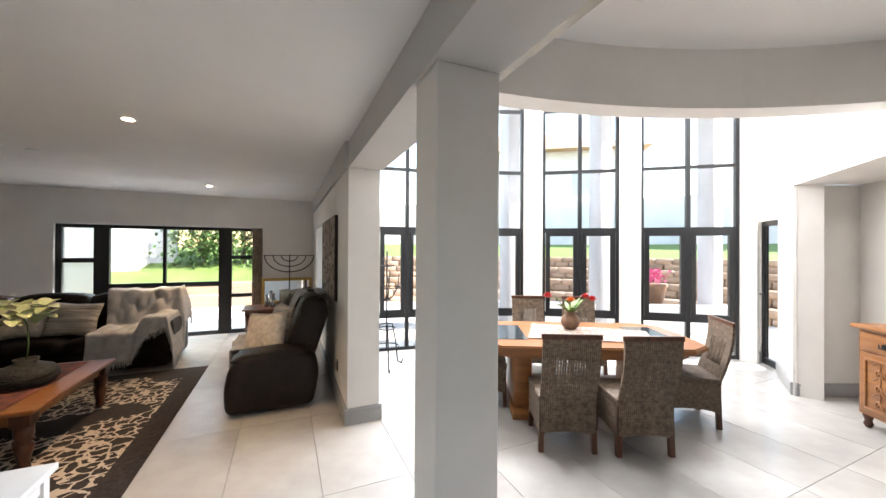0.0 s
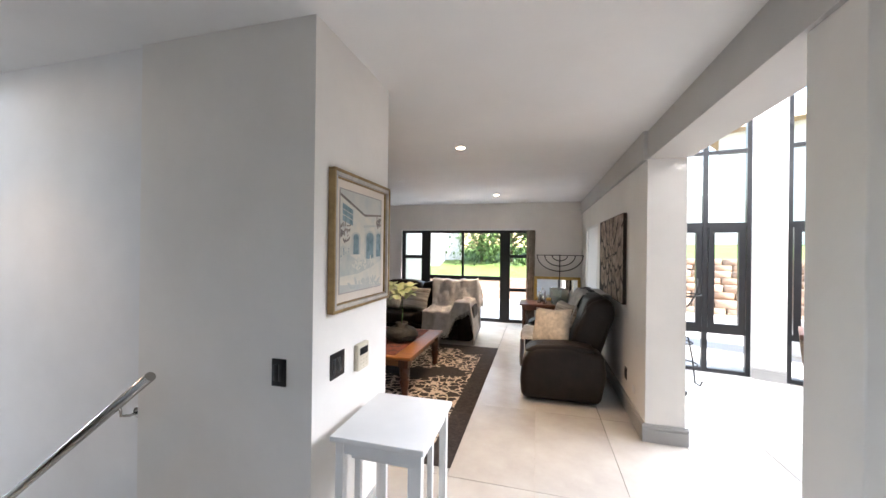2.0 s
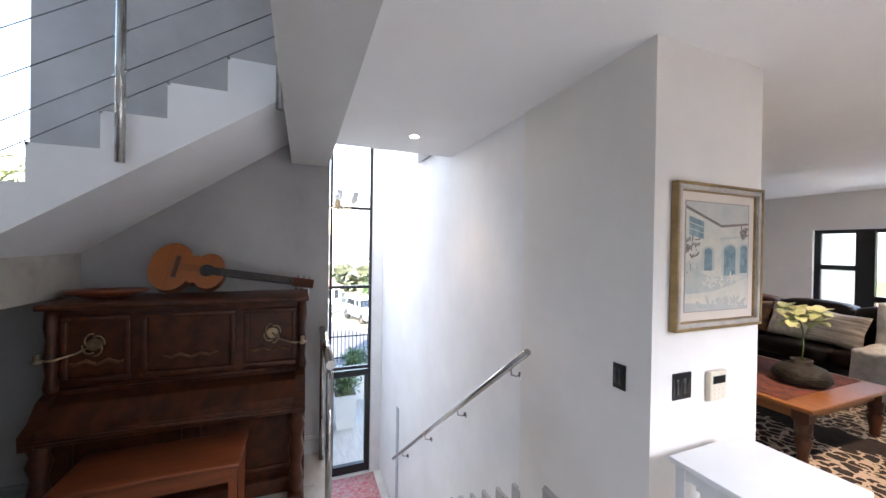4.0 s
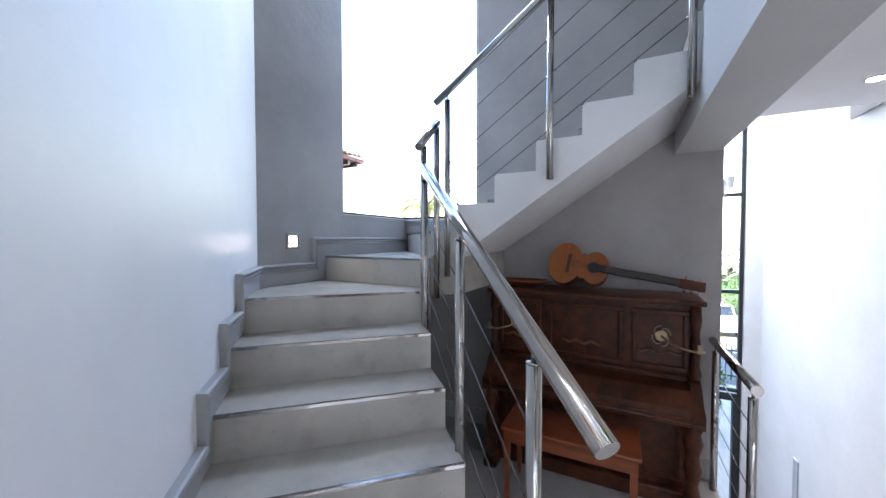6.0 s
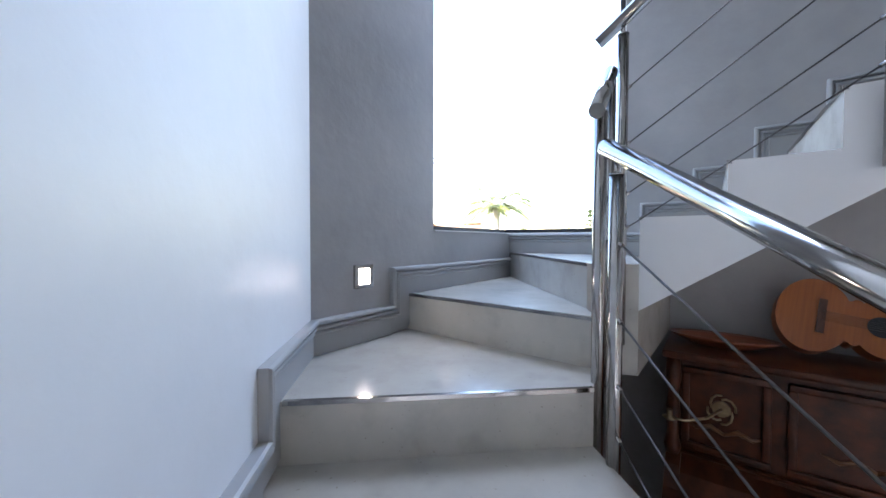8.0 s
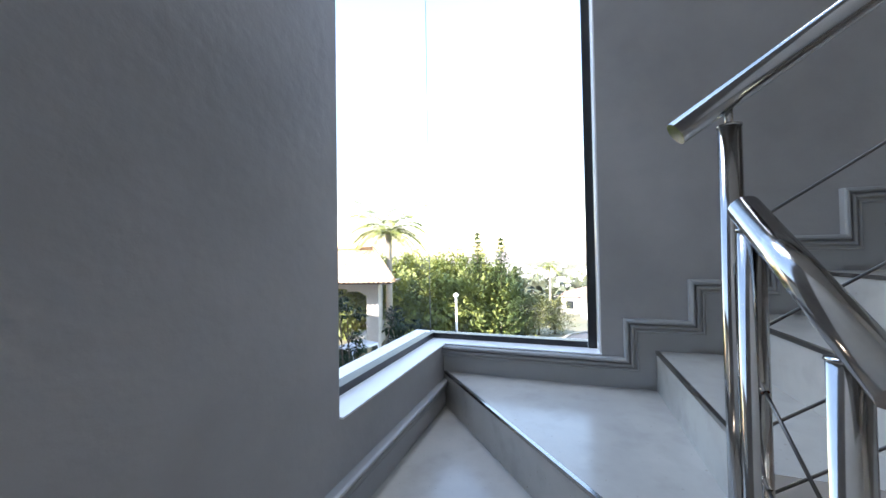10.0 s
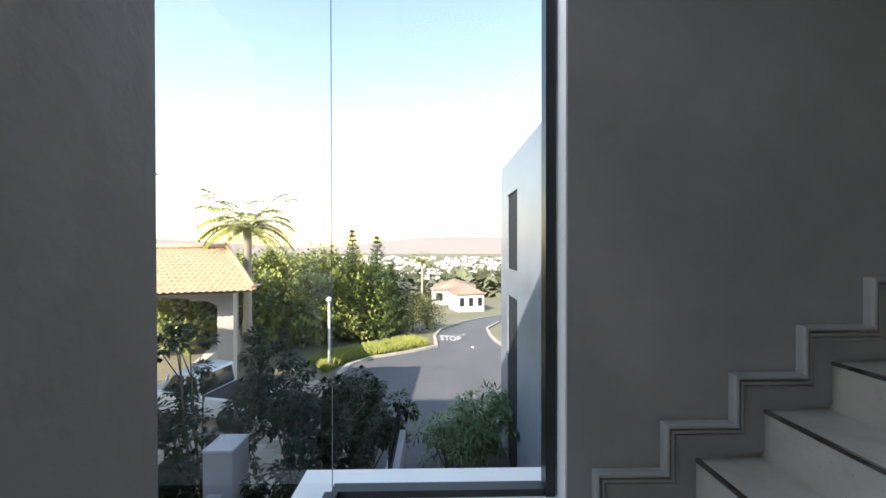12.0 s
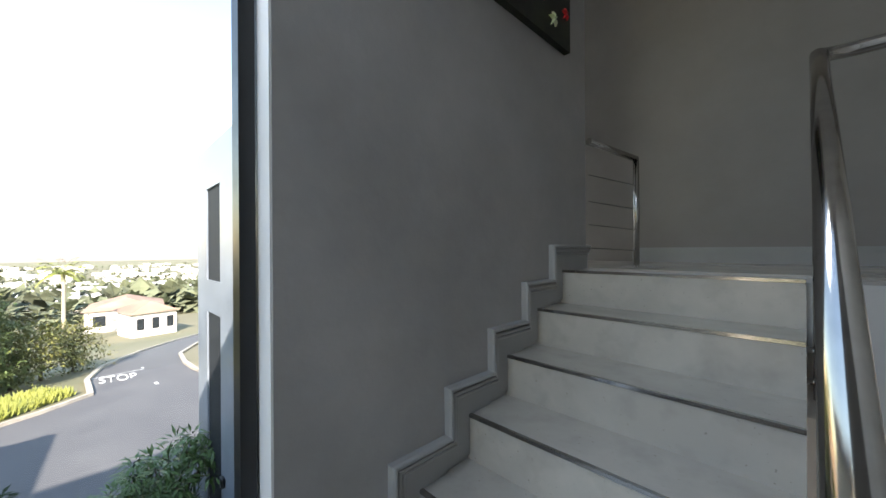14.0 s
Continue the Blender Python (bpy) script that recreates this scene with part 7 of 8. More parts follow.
def conifer_tree(m, seed, h, r0, material, label):
    """Whorls of upturned branches along one leader, shorter towards the tip."""
    r = random.Random(seed)
    t = thing("conifer", m, label, "tree")
    bm = bm_new()
    tube(bm, [(0, 0, 0), (0.03, 0, h * 0.5), (0, 0.02, h)], [0.16, 0.09, 0.01], 8)
    V, F = [], []
    tiers = 24
    for i in range(tiers):
        f = i / (tiers - 1)
        z = h * (0.07 + 0.91 * f)
        R = r0 * (1 - f) ** 0.9 + 0.10
        for b in range(9):
            a = 2.399 * (i * 9 + b) + r.uniform(-.25, .25)
            L = R * r.uniform(0.65, 1.2)
            u = Vector((math.cos(a), math.sin(a), 0))
            tip = u * L + Vector((0, 0, z + L * 0.30))
            base = Vector((0, 0, z))
            if b % 3 == 0 and L > 0.4:
                tube(bm, [base, base.lerp(tip, 0.6) - Vector((0, 0, L * 0.1)), tip], [0.025, 0.014, 0.004], 4)
            nn = max(3, int(L / 0.12))
            for k in range(nn):
                e = (k + 0.8) / nn
                p = base.lerp(tip, e) - Vector((0, 0, L * 0.22 * math.sin(math.pi * e)))
                for q in range(6):
                    d = (u * 0.9 + Vector((r.gauss(0, .6), r.gauss(0, .6), r.gauss(0.15, .35)))).normalized()
                    leaf_verts(V, F, p + Vector((r.gauss(0, .05), r.gauss(0, .05), r.gauss(0, .03))), d, Vector((0, 0, 1)), 0.26 * r.uniform(0.6, 1.2), 0.075)
    part("trunk", bm, M_BARK, t)
    o = new("crown", mesh_vf("crown", V, F, material))
    o.parent = t


for i, (x, y, h, r0) in enumerate(((-26, -13.0, 6.2, 2.6), (-27, -10.6, 6.0, 2.4), (-28, -9.0, 6.0, 2.3), (-29, -6.6, 5.4, 2.0), (-25, -15.0, 6.0, 2.4), (-22, -16.5, 5.5, 2.2), (-29, -12, 6.6, 2.6), (-23.6, -9.8, 4.4, 1.9), (-24.6, -7.6, 4.5, 1.9), (-26.0, -5.9, 3.9, 1.6), (-22.6, -12.2, 4.6, 2.0))):
    leafy_tree("tree", pose(x, y, gz(x)), 20 + i, h, r0, M_LEAFY, "dense sunlit evergreen tree beside the road")
for i, (x, y, h) in enumerate(((-25.6, -7.0, 7.9), (-25.4, -5.2, 7.4), (-28.2, -4.6, 5.6))):
    conifer_tree(pose(x, y, gz(x)), 40 + i, h, 1.75, M_CONIF, "pointed green conifer with layered branches beside the road")
for i, (x, y, h, r0) in enumerate(((-28.5, -3.9, 3.6, 1.5), (-30.5, -3.0, 3.4, 1.4), (-32.5, -1.8, 3.0, 1.2))):
    leafy_tree("bush", pose(x, y, gz(x)), 50 + i, h, r0, mat("yellow_leaf", (0.20, 0.19, 0.045), 0.6, second=(0.13, 0.14, 0.035), scale=0.8) if i == 0 else bpy.data.materials["yellow_leaf"], "yellow-green rounded bush beside the road", 110, 24, 0.2, 0.1)
for i, (x, y, h, r0) in enumerate(((-38, 9.4, 3.4, 1.6), (-34, 7.6, 3.0, 1.4), (-44, 12, 3.6, 1.8))):
    leafy_tree("bush", pose(x, y, gz(x)), 60 + i, h, r0, M_LEAFG, "green bush on the far side of the road", 90, 22, 0.2, 0.1)
# low yellow-green planting along the kerb
V, F = [], []
rnd = random.Random(70)
for i in range(6500):
    t_ = rnd.random()
    x, y = (-17.2 - 4.0 * t_, -6.2 + 2.0 * t_ ** 2) if t_ < 0.5 else (-19.2 - 8.2 * (t_ - 0.5), -5.7 + 8.6 * (t_ - 0.5))
    off = rnd.uniform(0.1, 2.1)
    x, y = x - 0.75 * off, y - 0.65 * off
    leaf_verts(V, F, Vector((x, y, ground_z(x, y))), Vector((rnd.gauss(0, .35), rnd.gauss(0, .35), 1)).normalized(), Vector((1, 0, 0)), rnd.uniform(0.25, 0.6), 0.07)
o = new("low_planting", mesh_vf("low_planting", V, F, mat("verge_grass", (0.26, 0.27, 0.05), 0.7, second=(0.15, 0.18, 0.03), scale=1.2)))
tagged(o, "yellow-green low planting along the kerb", "planting", kind="stuff")
# lamp post
lpz = ground_z(-17.5, 0)
lpst = thing("street_lamp", pose(-17.7, -6.3, lpz), "slim white street lamp post beside the road", "street lamp")
bm = bm_new()
tube(bm, [(0, 0, 0), (0, 0, 3.4)], [0.07, 0.05], 10)
part("pole", bm, M_WHITE, lpst)
bm = bm_new()
lathe(bm, [(0.06, 3.4), (0.14, 3.5), (0.15, 3.6), (0.05, 3.68)], seg=14)
part("lamp_head", bm, M_WHITE, lpst)

# ---- neighbouring house with a tiled roof ----
M_TERRA = mat("terracotta_tile", (0.44, 0.30, 0.17), 0.8, second=(0.30, 0.20, 0.13), scale=4, island=0.15, bump=0.2)
M_PLAST2 = mat("cream_plaster", (0.50, 0.46, 0.40), 0.85, var=0.08, scale=1.0, bump=0.2, bscale=30)
nb = thing("neighbour_house", pose(-16.88, -11.78, -2.2, 0, 0, -74), "neighbouring cream house with a terracotta tiled roof", "house")
bm = bm_new()
for x, y in ((4.1, 3.0), (-1.6, 3.0)):
    box(bm, x - 0.28, x + 0.28, y - 0.28, y + 0.28, -0.95, 3.35)
# arched beam
n = 16
for i in range(n):
    xa, xb = -1.32 + 5.14 * i / n, -1.32 + 5.14 * (i + 1) / n
    za, zb = 2.75 + 0.42 * math.sin(math.pi * i / n) ** 0.5, 2.75 + 0.42 * math.sin(math.pi * (i + 1) / n) ** 0.5
    v = [bm.verts.new(p) for p in ((xa, 2.75, za), (xb, 2.75, zb), (xb, 2.75, 3.4), (xa, 2.75, 3.4), (xa, 3.25, za), (xb, 3.25, zb), (xb, 3.25, 3.4), (xa, 3.25, 3.4))]
    for f in ((0, 3, 2, 1), (4, 5, 6, 7), (0, 1, 5, 4), (3, 7, 6, 2)):
        bm.faces.new([v[q] for q in f])
box(bm, 3.85, 4.35, -8, 2.7, 2.9, 3.4)
box(bm, -0.6, -0.2, -8, 2.7, -0.95, 0.35)
box(bm, -0.6, -0.2, -8, 2.7, 2.9, 3.4)
box(bm, -0.6, -0.2, -3.2, -2.7, 0.35, 2.9)
box(bm, -0.6, 4.1, -8.2, -7.9, -0.95, 3.4)
part("wall", bm, M_PLAST2, nb)


def tile_roof(parent, x0, x1, y_eave, z_eave, y_ridge, z_ridge, inset0, inset1, rows=14):
    """Curved roof tiles on a hipped slope; every row a wavy strip with a thick lower edge."""
    bm = bm_new()
    for r_ in range(rows):
        t0, t1 = r_ / rows, (r_ + 1.12) / rows
        ya, yb = y_eave + (y_ridge - y_eave) * t0, y_eave + (y_ridge - y_eave) * t1
        za, zb = z_eave + (z_ridge - z_eave) * t0 + 0.05, z_eave + (z_ridge - z_eave) * t1 + 0.01
        xa0, xa1 = x0 + inset0 * t0, x1 - inset1 * t0
        nseg = max(4, int((xa1 - xa0) / 0.055))
        prev = None
        for i in range(nseg + 1):
            x = xa0 + (xa1 - xa0) * i / nseg
            wv = 0.035 * math.cos(2 * math.pi * x / 0.22)
            cur = (bm.verts.new((x, ya, za + wv)), bm.verts.new((x, yb, zb + wv)), bm.verts.new((x, ya, za + wv - 0.03)))
            if prev:
                for q in ((prev[0], cur[0], cur[1], prev[1]), (prev[2], cur[2], cur[0], prev[0])):
                    f = bm.faces.new(q)
                    f.smooth = True
            prev = cur
    o = part("roof", bm, M_TERRA, parent, "terracotta pan tiles")
    return o


tile_roof(nb, -2.9, 4.9, 4.5, 3.45, -1.0, 5.0, 2.3, 2.3)
# slope that faces the stair window
bm = bm_new()
for r_ in range(14):
    t0, t1 = r_ / 14, (r_ + 1.12) / 14
    prev = None
    for i in range(150):
        y = 4.5 - (11.0) * i / 149
        lim = 4.5 - 5.5 * t0
        if y > lim:
            prev = None
            continue
        wv = 0.035 * math.cos(2 * math.pi * y / 0.22)
        cur = (bm.verts.new((4.9 - 2.3 * t0, y, 3.5 + 1.55 * t0 + wv)), bm.verts.new((4.9 - 2.3 * t1, y, 3.46 + 1.55 * t1 + wv)), bm.verts.new((4.9 - 2.3 * t0, y, 3.47 + 1.55 * t0 + wv)))
        if prev:
            for q in ((prev[0], cur[0], cur[1], prev[1]), (prev[2], cur[2], cur[0], prev[0])):
                bm.faces.new(q).smooth = True
        prev = cur
part("roof", bm, M_TERRA, nb, "terracotta pan tiles")
bm = bm_new()
box(bm, -2.7, 4.75, 1.9, 4.35, 3.38, 3.46)
box(bm, -0.7, 4.75, -8, 1.9, 3.38, 3.46)
part("soffit", bm, M_DARKWOOD, nb, "dark timber soffit")
bm = bm_new()
tube(bm, [(4.85, 4.45, 3.55), (2.6, -1.0, 5.12)], 0.10, 8)
tube(bm, [(-2.85, 4.45, 3.55), (-0.6, -1.0, 5.12)], 0.10, 8)
tube(bm, [(-0.6, -1.0, 5.12), (2.6, -1.0, 5.12)], 0.10, 8)
part("ridge", bm, M_TERRA, nb)
# upper roof corner nearer the window
nb2 = thing("neighbour_upper_roof", pose(-2.0, -8.67, -3.9), "overhanging terracotta roof corner of the neighbouring house", "roof")
tile_roof(nb2, -6.0, 1.3, 1.5, 8.35, -3.0, 9.6, 1.8, 1.8, 10)
bm = bm_new()
box(bm, -5.9, 1.2, -4.5, 1.38, 8.20, 8.33)
part("fascia", bm, mat("brick_red_fascia", (0.25, 0.10, 0.07), 0.7), nb2, "red-brown fascia")
bm = bm_new()
for i in range(16):
    box(bm, -5.7 + i * 0.43, -5.6 + i * 0.43, -4.4, 1.30, 8.06, 8.20)
part("rafters", bm, M_DARKWOOD, nb2, "dark exposed rafters")
bm = bm_new()
box(bm, -5.4, 0.4, -6.0, 0.2, 0.0, 8.1)
part("wall", bm, M_PLAST2, nb2)

# ---- cars ----
M_CARW = mat("white_car_paint", (0.72, 0.73, 0.74), 0.25, var=0.03, coat=0.4)
M_CARG = mat("car_glass", (0.02, 0.025, 0.03), 0.06, var=0.1)
M_TYRE = mat("tyre_rubber", (0.02, 0.02, 0.02), 0.8, var=0.1)


def car(name, m, label, pickup):
    t = thing(name, m, label, "car")
    L = 2.55 if pickup else 2.1
    body = [(-L, 0.38), (-L, 0.95), (-L + 0.25, 1.02)]
    if pickup:
        cabin = [(-0.55, 1.02), (-0.42, 1.68), (0.55, 1.72), (1.10, 1.08)]
    else:
        cabin = [(-1.75, 1.02), (-1.45, 1.52), (0.30, 1.55), (1.0, 1.05)]
    body += [(x, 1.02) for x, _ in cabin[:1]] + [(cabin[-1][0], 1.06), (L - 0.35, 0.96), (L - 0.05, 0.75), (L, 0.38)]
    bm = bm_new()
    profile_solid(bm, body, -0.86, 0.86, 0.07)
    part("body", bm, M_CARW, t)
    bm = bm_new()
    profile_solid(bm, [(cabin[0][0], 0.98), cabin[1], cabin[2], (cabin[3][0], 1.0)], -0.74, 0.74, 0.08)
    part("cabin_glass", bm, M_CARG, t, "dark tinted windows")
    bm = bm_new()
    profile_solid(bm, [(cabin[1][0] - 0.05, cabin[1][1] - 0.07), (cabin[1][0], cabin[1][1] + 0.02), (cabin[2][0], cabin[2][1] + 0.02), (cabin[2][0] + 0.1, cabin[2][1] - 0.08)], -0.75, 0.75, 0.03)
    part("roof", bm, M_CARW, t)
    for x in (cabin[0][0] + 0.05, 0.1, cabin[3][0] - 0.12):
        bm = bm_new()
        for sy in (-1, 1):
            tube(bm, [(x, sy * 0.77, 1.0), (x * 0.75, sy * 0.74, cabin[1][1])], 0.035, 6)
        part("door_pillar", bm, M_CARW, t)
    for x in (-L * 0.62, L * 0.64):
        for sy in (-1, 1):
            bm = bm_new()
            tube(bm, [(x, sy * 0.66, 0.35), (x, sy * 0.88, 0.35)], 0.35, 24)
            wh = part("wheel", bm, M_TYRE, t, "black tyre")
            bm = bm_new()
            tube(bm, [(x, sy * 0.80, 0.35), (x, sy * 0.895, 0.35)], 0.22, 16)
            part("rim", bm, M_STEEL, wh)
    for sy in (-1, 1):
        bm = bm_new()
        soft_box(bm, -L - 0.01, -L + 0.05, sy * 0.76 - 0.08, sy * 0.76 + 0.08, 0.68, 0.95, 0.01, 1)
        part("tail_light", bm, M_RED, t, "red tail light")
    if pickup:
        bm = bm_new()
        box(bm, -L + 0.12, -0.62, -0.78, 0.78, 1.0, 1.035)
        part("load_cover", bm, M_TYRE, t, "black load bed cover")
    return t


car("pickup_truck", pose(-12.6, -9.1, -3.06, 0, 0, -102), "white pickup truck parked on the driveway", True)

# ---- street seen through the entrance glazing ----
car("hatchback", pose(-23.5, 5.3, ground_z(-23.5, 0) + 0.03, 0, 0, 15), "small white car parked across the street", False)
for i, (x, y) in enumerate(((-7.3, 2.17), (-8.9, 2.65))):
    pl = thing("planter", pose(x, y, -2.86), "tall white square planter with a shrub", "planter", "entrance planters")
    bm = bm_new()
    v0 = box(bm, -0.28, 0.28, -0.28, 0.28, 0, 0.85)
    for q in v0[:4]:
        q.co.x *= 0.72
        q.co.y *= 0.72
    part("pot", bm, M_WHITE, pl)
    bm = bm_new()
    box(bm, -0.25, 0.25, -0.25, 0.25, 0.85, 0.86)
    part("soil", bm, M_BARK, pl)
    r = random.Random(i)
    V, F = [], []
    for q in range(520):
        d = Vector((r.gauss(0, .6), r.gauss(0, .6), r.random() + 0.2)).normalized()
        leaf_verts(V, F, Vector((r.gauss(0, .16), r.gauss(0, .16), 0.85 + 0.5 * r.random())), d, Vector((0, 0, 1)), 0.16, 0.06)
    o = new("plant", mesh_vf("plant", V, F, M_LEAFG))
    o.parent = pl
bm = bm_new()
box(bm, -12, -5.45, 1.35, 6.0, -3.1, -2.86)
struct("deck", bm, mat("deck_boards", (0.42, 0.38, 0.33), 0.8, second=(0.32, 0.29, 0.25), scale=3, stretch=(1, 12, 1)), "pale paved entrance path", "path")
gf = thing("street_gate", pose(-13.0, 2.2, -3.05), "black steel gate at the end of the entrance path", "gate")
for i in range(26):
    o = new("bar", bar_me)
    o.parent = gf
    o.location = (0, i * 0.15, 0.0)
    o.scale = (1, 1, 1.9)
bm = bm_new()
for z in (0.15, 1.0):
    box(bm, -0.02, 0.02, 0, 3.8, z, z + 0.05)
part("gate_rail", bm, M_BLACK, gf)
leafy_tree("tree", pose(-33, 13.5, ground_z(-33, 0) + 1.5), 71, 6.0, 3.0, M_LEAFG, "green tree across the street", 120, 24)
leafy_tree("tree", pose(-36, 16.5, ground_z(-36, 0) + 1.5), 72, 6.5, 3.0, M_LEAFG, "green tree across the street", 120, 24)

# ---- valley with houses and hills ----
rnd = random.Random(90)
M_HOUSEW = mat("far_white_wall", (0.70, 0.66, 0.60), 0.9, var=0.05)
M_HOUSER = mat("far_roof", (0.34, 0.22, 0.16), 0.9, var=0.2, scale=0.2)


def simple_house(m, w, d, h, roof, label, name="house"):
    t = thing(name, m, label, "house")
    bm = bm_new()
    box(bm, -w / 2, w / 2, -d / 2, d / 2, 0, h)
    part("wall", bm, M_HOUSEW, t)
    bm = bm_new()
    a = [bm.verts.new(p) for p in ((-w / 2 - .4, -d / 2 - .4, h), (w / 2 + .4, -d / 2 - .4, h), (w / 2 + .4, d / 2 + .4, h), (-w / 2 - .4, d / 2 + .4, h))]
    r1, r2 = bm.verts.new((-w / 4, 0, h + roof)), bm.verts.new((w / 4, 0, h + roof))
    bm.faces.new(list(reversed(a)))
    for f in ((a[0], a[1], r2, r1), (a[1], a[2], r2), (a[2], a[3], r1, r2), (a[3], a[0], r1)):
        bm.faces.new(f)
    part("roof", bm, M_HOUSER, t)
    for i in range(3):
        for sd_ in (1,):
            bm = bm_new()
            y = -d / 2 + d * (i + 0.3) / 3
            box(bm, w / 2 - 0.05, w / 2 + 0.03, y, y + d * 0.16, h * 0.35, h * 0.8)
            part("window", bm, M_CARG, t)
    return t


simple_house(pose(-66, 4.5, gz(-66), 0, 0, 12), 6, 5, 3.4, 1.4, "cream house with a red-framed porch down the road")
simple_house(pose(-80, 3.0, gz(-80), 0, 0, -5), 11, 9, 3.6, 1.6, "low white house down the road")
# far houses and trees: one joined mass each
bm = bm_new()
for i in range(900):
    x = -140 - 900 * rnd.random() ** 1.4
    y = rnd.uniform(-1.0, 1.15) * (-x) * 0.75
    z = ground_z(x, y)
    w_, d_, h_ = rnd.uniform(7, 15), rnd.uniform(7, 14), rnd.uniform(3, 6)
    box(bm, x - w_ / 2, x + w_ / 2, y - d_ / 2, y + d_ / 2, z - 2, z + h_)
tagged(new("far_houses", mesh_of("far_houses", bm, M_HOUSEW)), "many white houses of a suburb in the valley", "houses", kind="stuff")
V, F = [], []
for i in range(2600):
    x = -95 - 900 * rnd.random() ** 1.5
    y = rnd.uniform(-1.0, 1.15) * (-x) * 0.75
    z = ground_z(x, y)
    s_ = rnd.uniform(2.0, 4.5)
    for q in range(14):
        d = Vector((rnd.gauss(0, 1), rnd.gauss(0, 1), rnd.gauss(0.3, .8))).normalized()
        leaf_verts(V, F, Vector((x, y, z + s_ * 0.6)) + d * s_ * 0.4, d, Vector((0, 0, 1)), s_ * 0.9, s_ * 0.8)
tagged(new("far_trees", mesh_vf("far_trees", V, F, mat("far_foliage", (0.15, 0.165, 0.095), 0.9, var=0.3, scale=0.05))), "dark green tree masses across the valley", "trees", kind="stuff")
# distance haze is mixed into the hills' base colour
M_HILL = mat("haze_tinted_hill", (0.34, 0.26, 0.22), 0.95, second=(0.27, 0.235, 0.21), scale=0.004)
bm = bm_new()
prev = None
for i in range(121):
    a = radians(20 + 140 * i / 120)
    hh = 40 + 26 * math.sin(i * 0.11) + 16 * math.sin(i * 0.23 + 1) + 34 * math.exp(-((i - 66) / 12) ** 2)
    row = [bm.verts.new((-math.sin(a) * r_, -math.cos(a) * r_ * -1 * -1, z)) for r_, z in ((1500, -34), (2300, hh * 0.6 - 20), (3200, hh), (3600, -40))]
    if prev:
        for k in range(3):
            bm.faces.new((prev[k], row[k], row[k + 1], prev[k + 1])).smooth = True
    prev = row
struct("backdrop_hills", bm, M_HILL, "pinkish hills on the horizon, haze tinted into their colour", "hills")

# ---- garden behind the dining room and living room ----
M_PATIO = mat("patio_paving", (0.52, 0.50, 0.46), 0.7, second=(0.44, 0.42, 0.38), scale=1.2, bump=0.1)
bm = bm_new()
prism(bm, [(-3.0, 9.5), (2.9, 9.5), (2.9, 7.0), (9.3, 4.2), (14.0, 5.0), (10.5, 11.5), (4.0, 13.6), (-3.0, 13.6)], -0.25, -0.03)
struct("patio", bm, M_PATIO, "pale paved patio behind the house", "patio")
GC = Vector((4.0, 4.5))
M_TERR = mat("terrace_stone", (0.36, 0.25, 0.17), 0.9, second=(0.26, 0.19, 0.14), scale=3, bump=0.5, bscale=12, island=0.2)
terr = tagged(new("terrace"), "curved terraces of brown stone blocks", "retaining wall", kind="structure")
blk = []
for s_ in range(3):
    bm = bm_new()
    soft_box(bm, -0.24, 0.24, -0.16, 0.16, 0, 0.2, 0.02 + 0.008 * s_, 1)
    blk.append(mesh_of("stone_block", bm, M_TERR))
bm_t = bm_new()
for lvl in range(4):
    R = 8.3 + lvl * 0.75
    for c in range(2):
        cnt = int(math.radians(100) * R / 0.5)
        for k in range(cnt):
            a = radians(-12 + 100 * (k + 0.5 * c) / cnt)
            o = new("stone_block", blk[(k + lvl + c) % 3])
            o.parent = terr
            o.location = (GC.x + R * math.cos(a), GC.y + R * math.sin(a), -0.05 + lvl * 0.36 + c * 0.185)
            o.rotation_euler = (0, 0, a + math.pi / 2)
    pts_o = [(GC.x + (R + 0.95) * math.cos(radians(-12 + 100 * k / 40)), GC.y + (R + 0.95) * math.sin(radians(-12 + 100 * k / 40))) for k in range(41)]
    pts_i = [(GC.x + (R + 0.05) * math.cos(radians(-12 + 100 * k / 40)), GC.y + (R + 0.05) * math.sin(radians(-12 + 100 * k / 40))) for k in range(41)]
    for k in range(40):
        prism(bm_t, [pts_i[k], pts_o[k], pts_o[k + 1], pts_i[k + 1]], -0.2, lvl * 0.36 + 0.29)
part("terrace_soil", bm_t, mat("terrace_soil", (0.30, 0.20, 0.13), 0.95, var=0.2, scale=2), terr)
M_LAWN = mat("lawn", (0.10, 0.17, 0.03), 0.9, second=(0.14, 0.20, 0.05), scale=1.2, bump=0.5, bscale=60)
bm = bm_new()
for k in range(60):
    a0, a1 = radians(-15 + 104 * k / 60), radians(-15 + 104 * (k + 1) / 60)
    v = []
    for a in (a0, a1):
        for r_, z in ((11.3, 1.36), (17.0, 2.0)):
            v.append(bm.verts.new((GC.x + r_ * math.cos(a), GC.y + r_ * math.sin(a), z)))
    bm.faces.new((v[0], v[1], v[3], v[2]))
struct("lawn", bm, M_LAWN, "green lawn above the stone terraces", "lawn")
bm = bm_new()
for k in range(40):
    a0, a1 = radians(-15 + 104 * k / 40), radians(-15 + 104 * (k + 1) / 40)
    p = [(GC.x + r_ * math.cos(a), GC.y + r_ * math.sin(a)) for a, r_ in ((a0, 17.0), (a0, 17.25), (a1, 17.25), (a1, 17.0))]
    prism(bm, p, -1, 4.3)
struct("garden_wall_3", bm, mat("pale_garden_wall", (0.58, 0.58, 0.60), 0.85, var=0.06, scale=0.7), "pale grey boundary wall above the lawn", "garden wall")
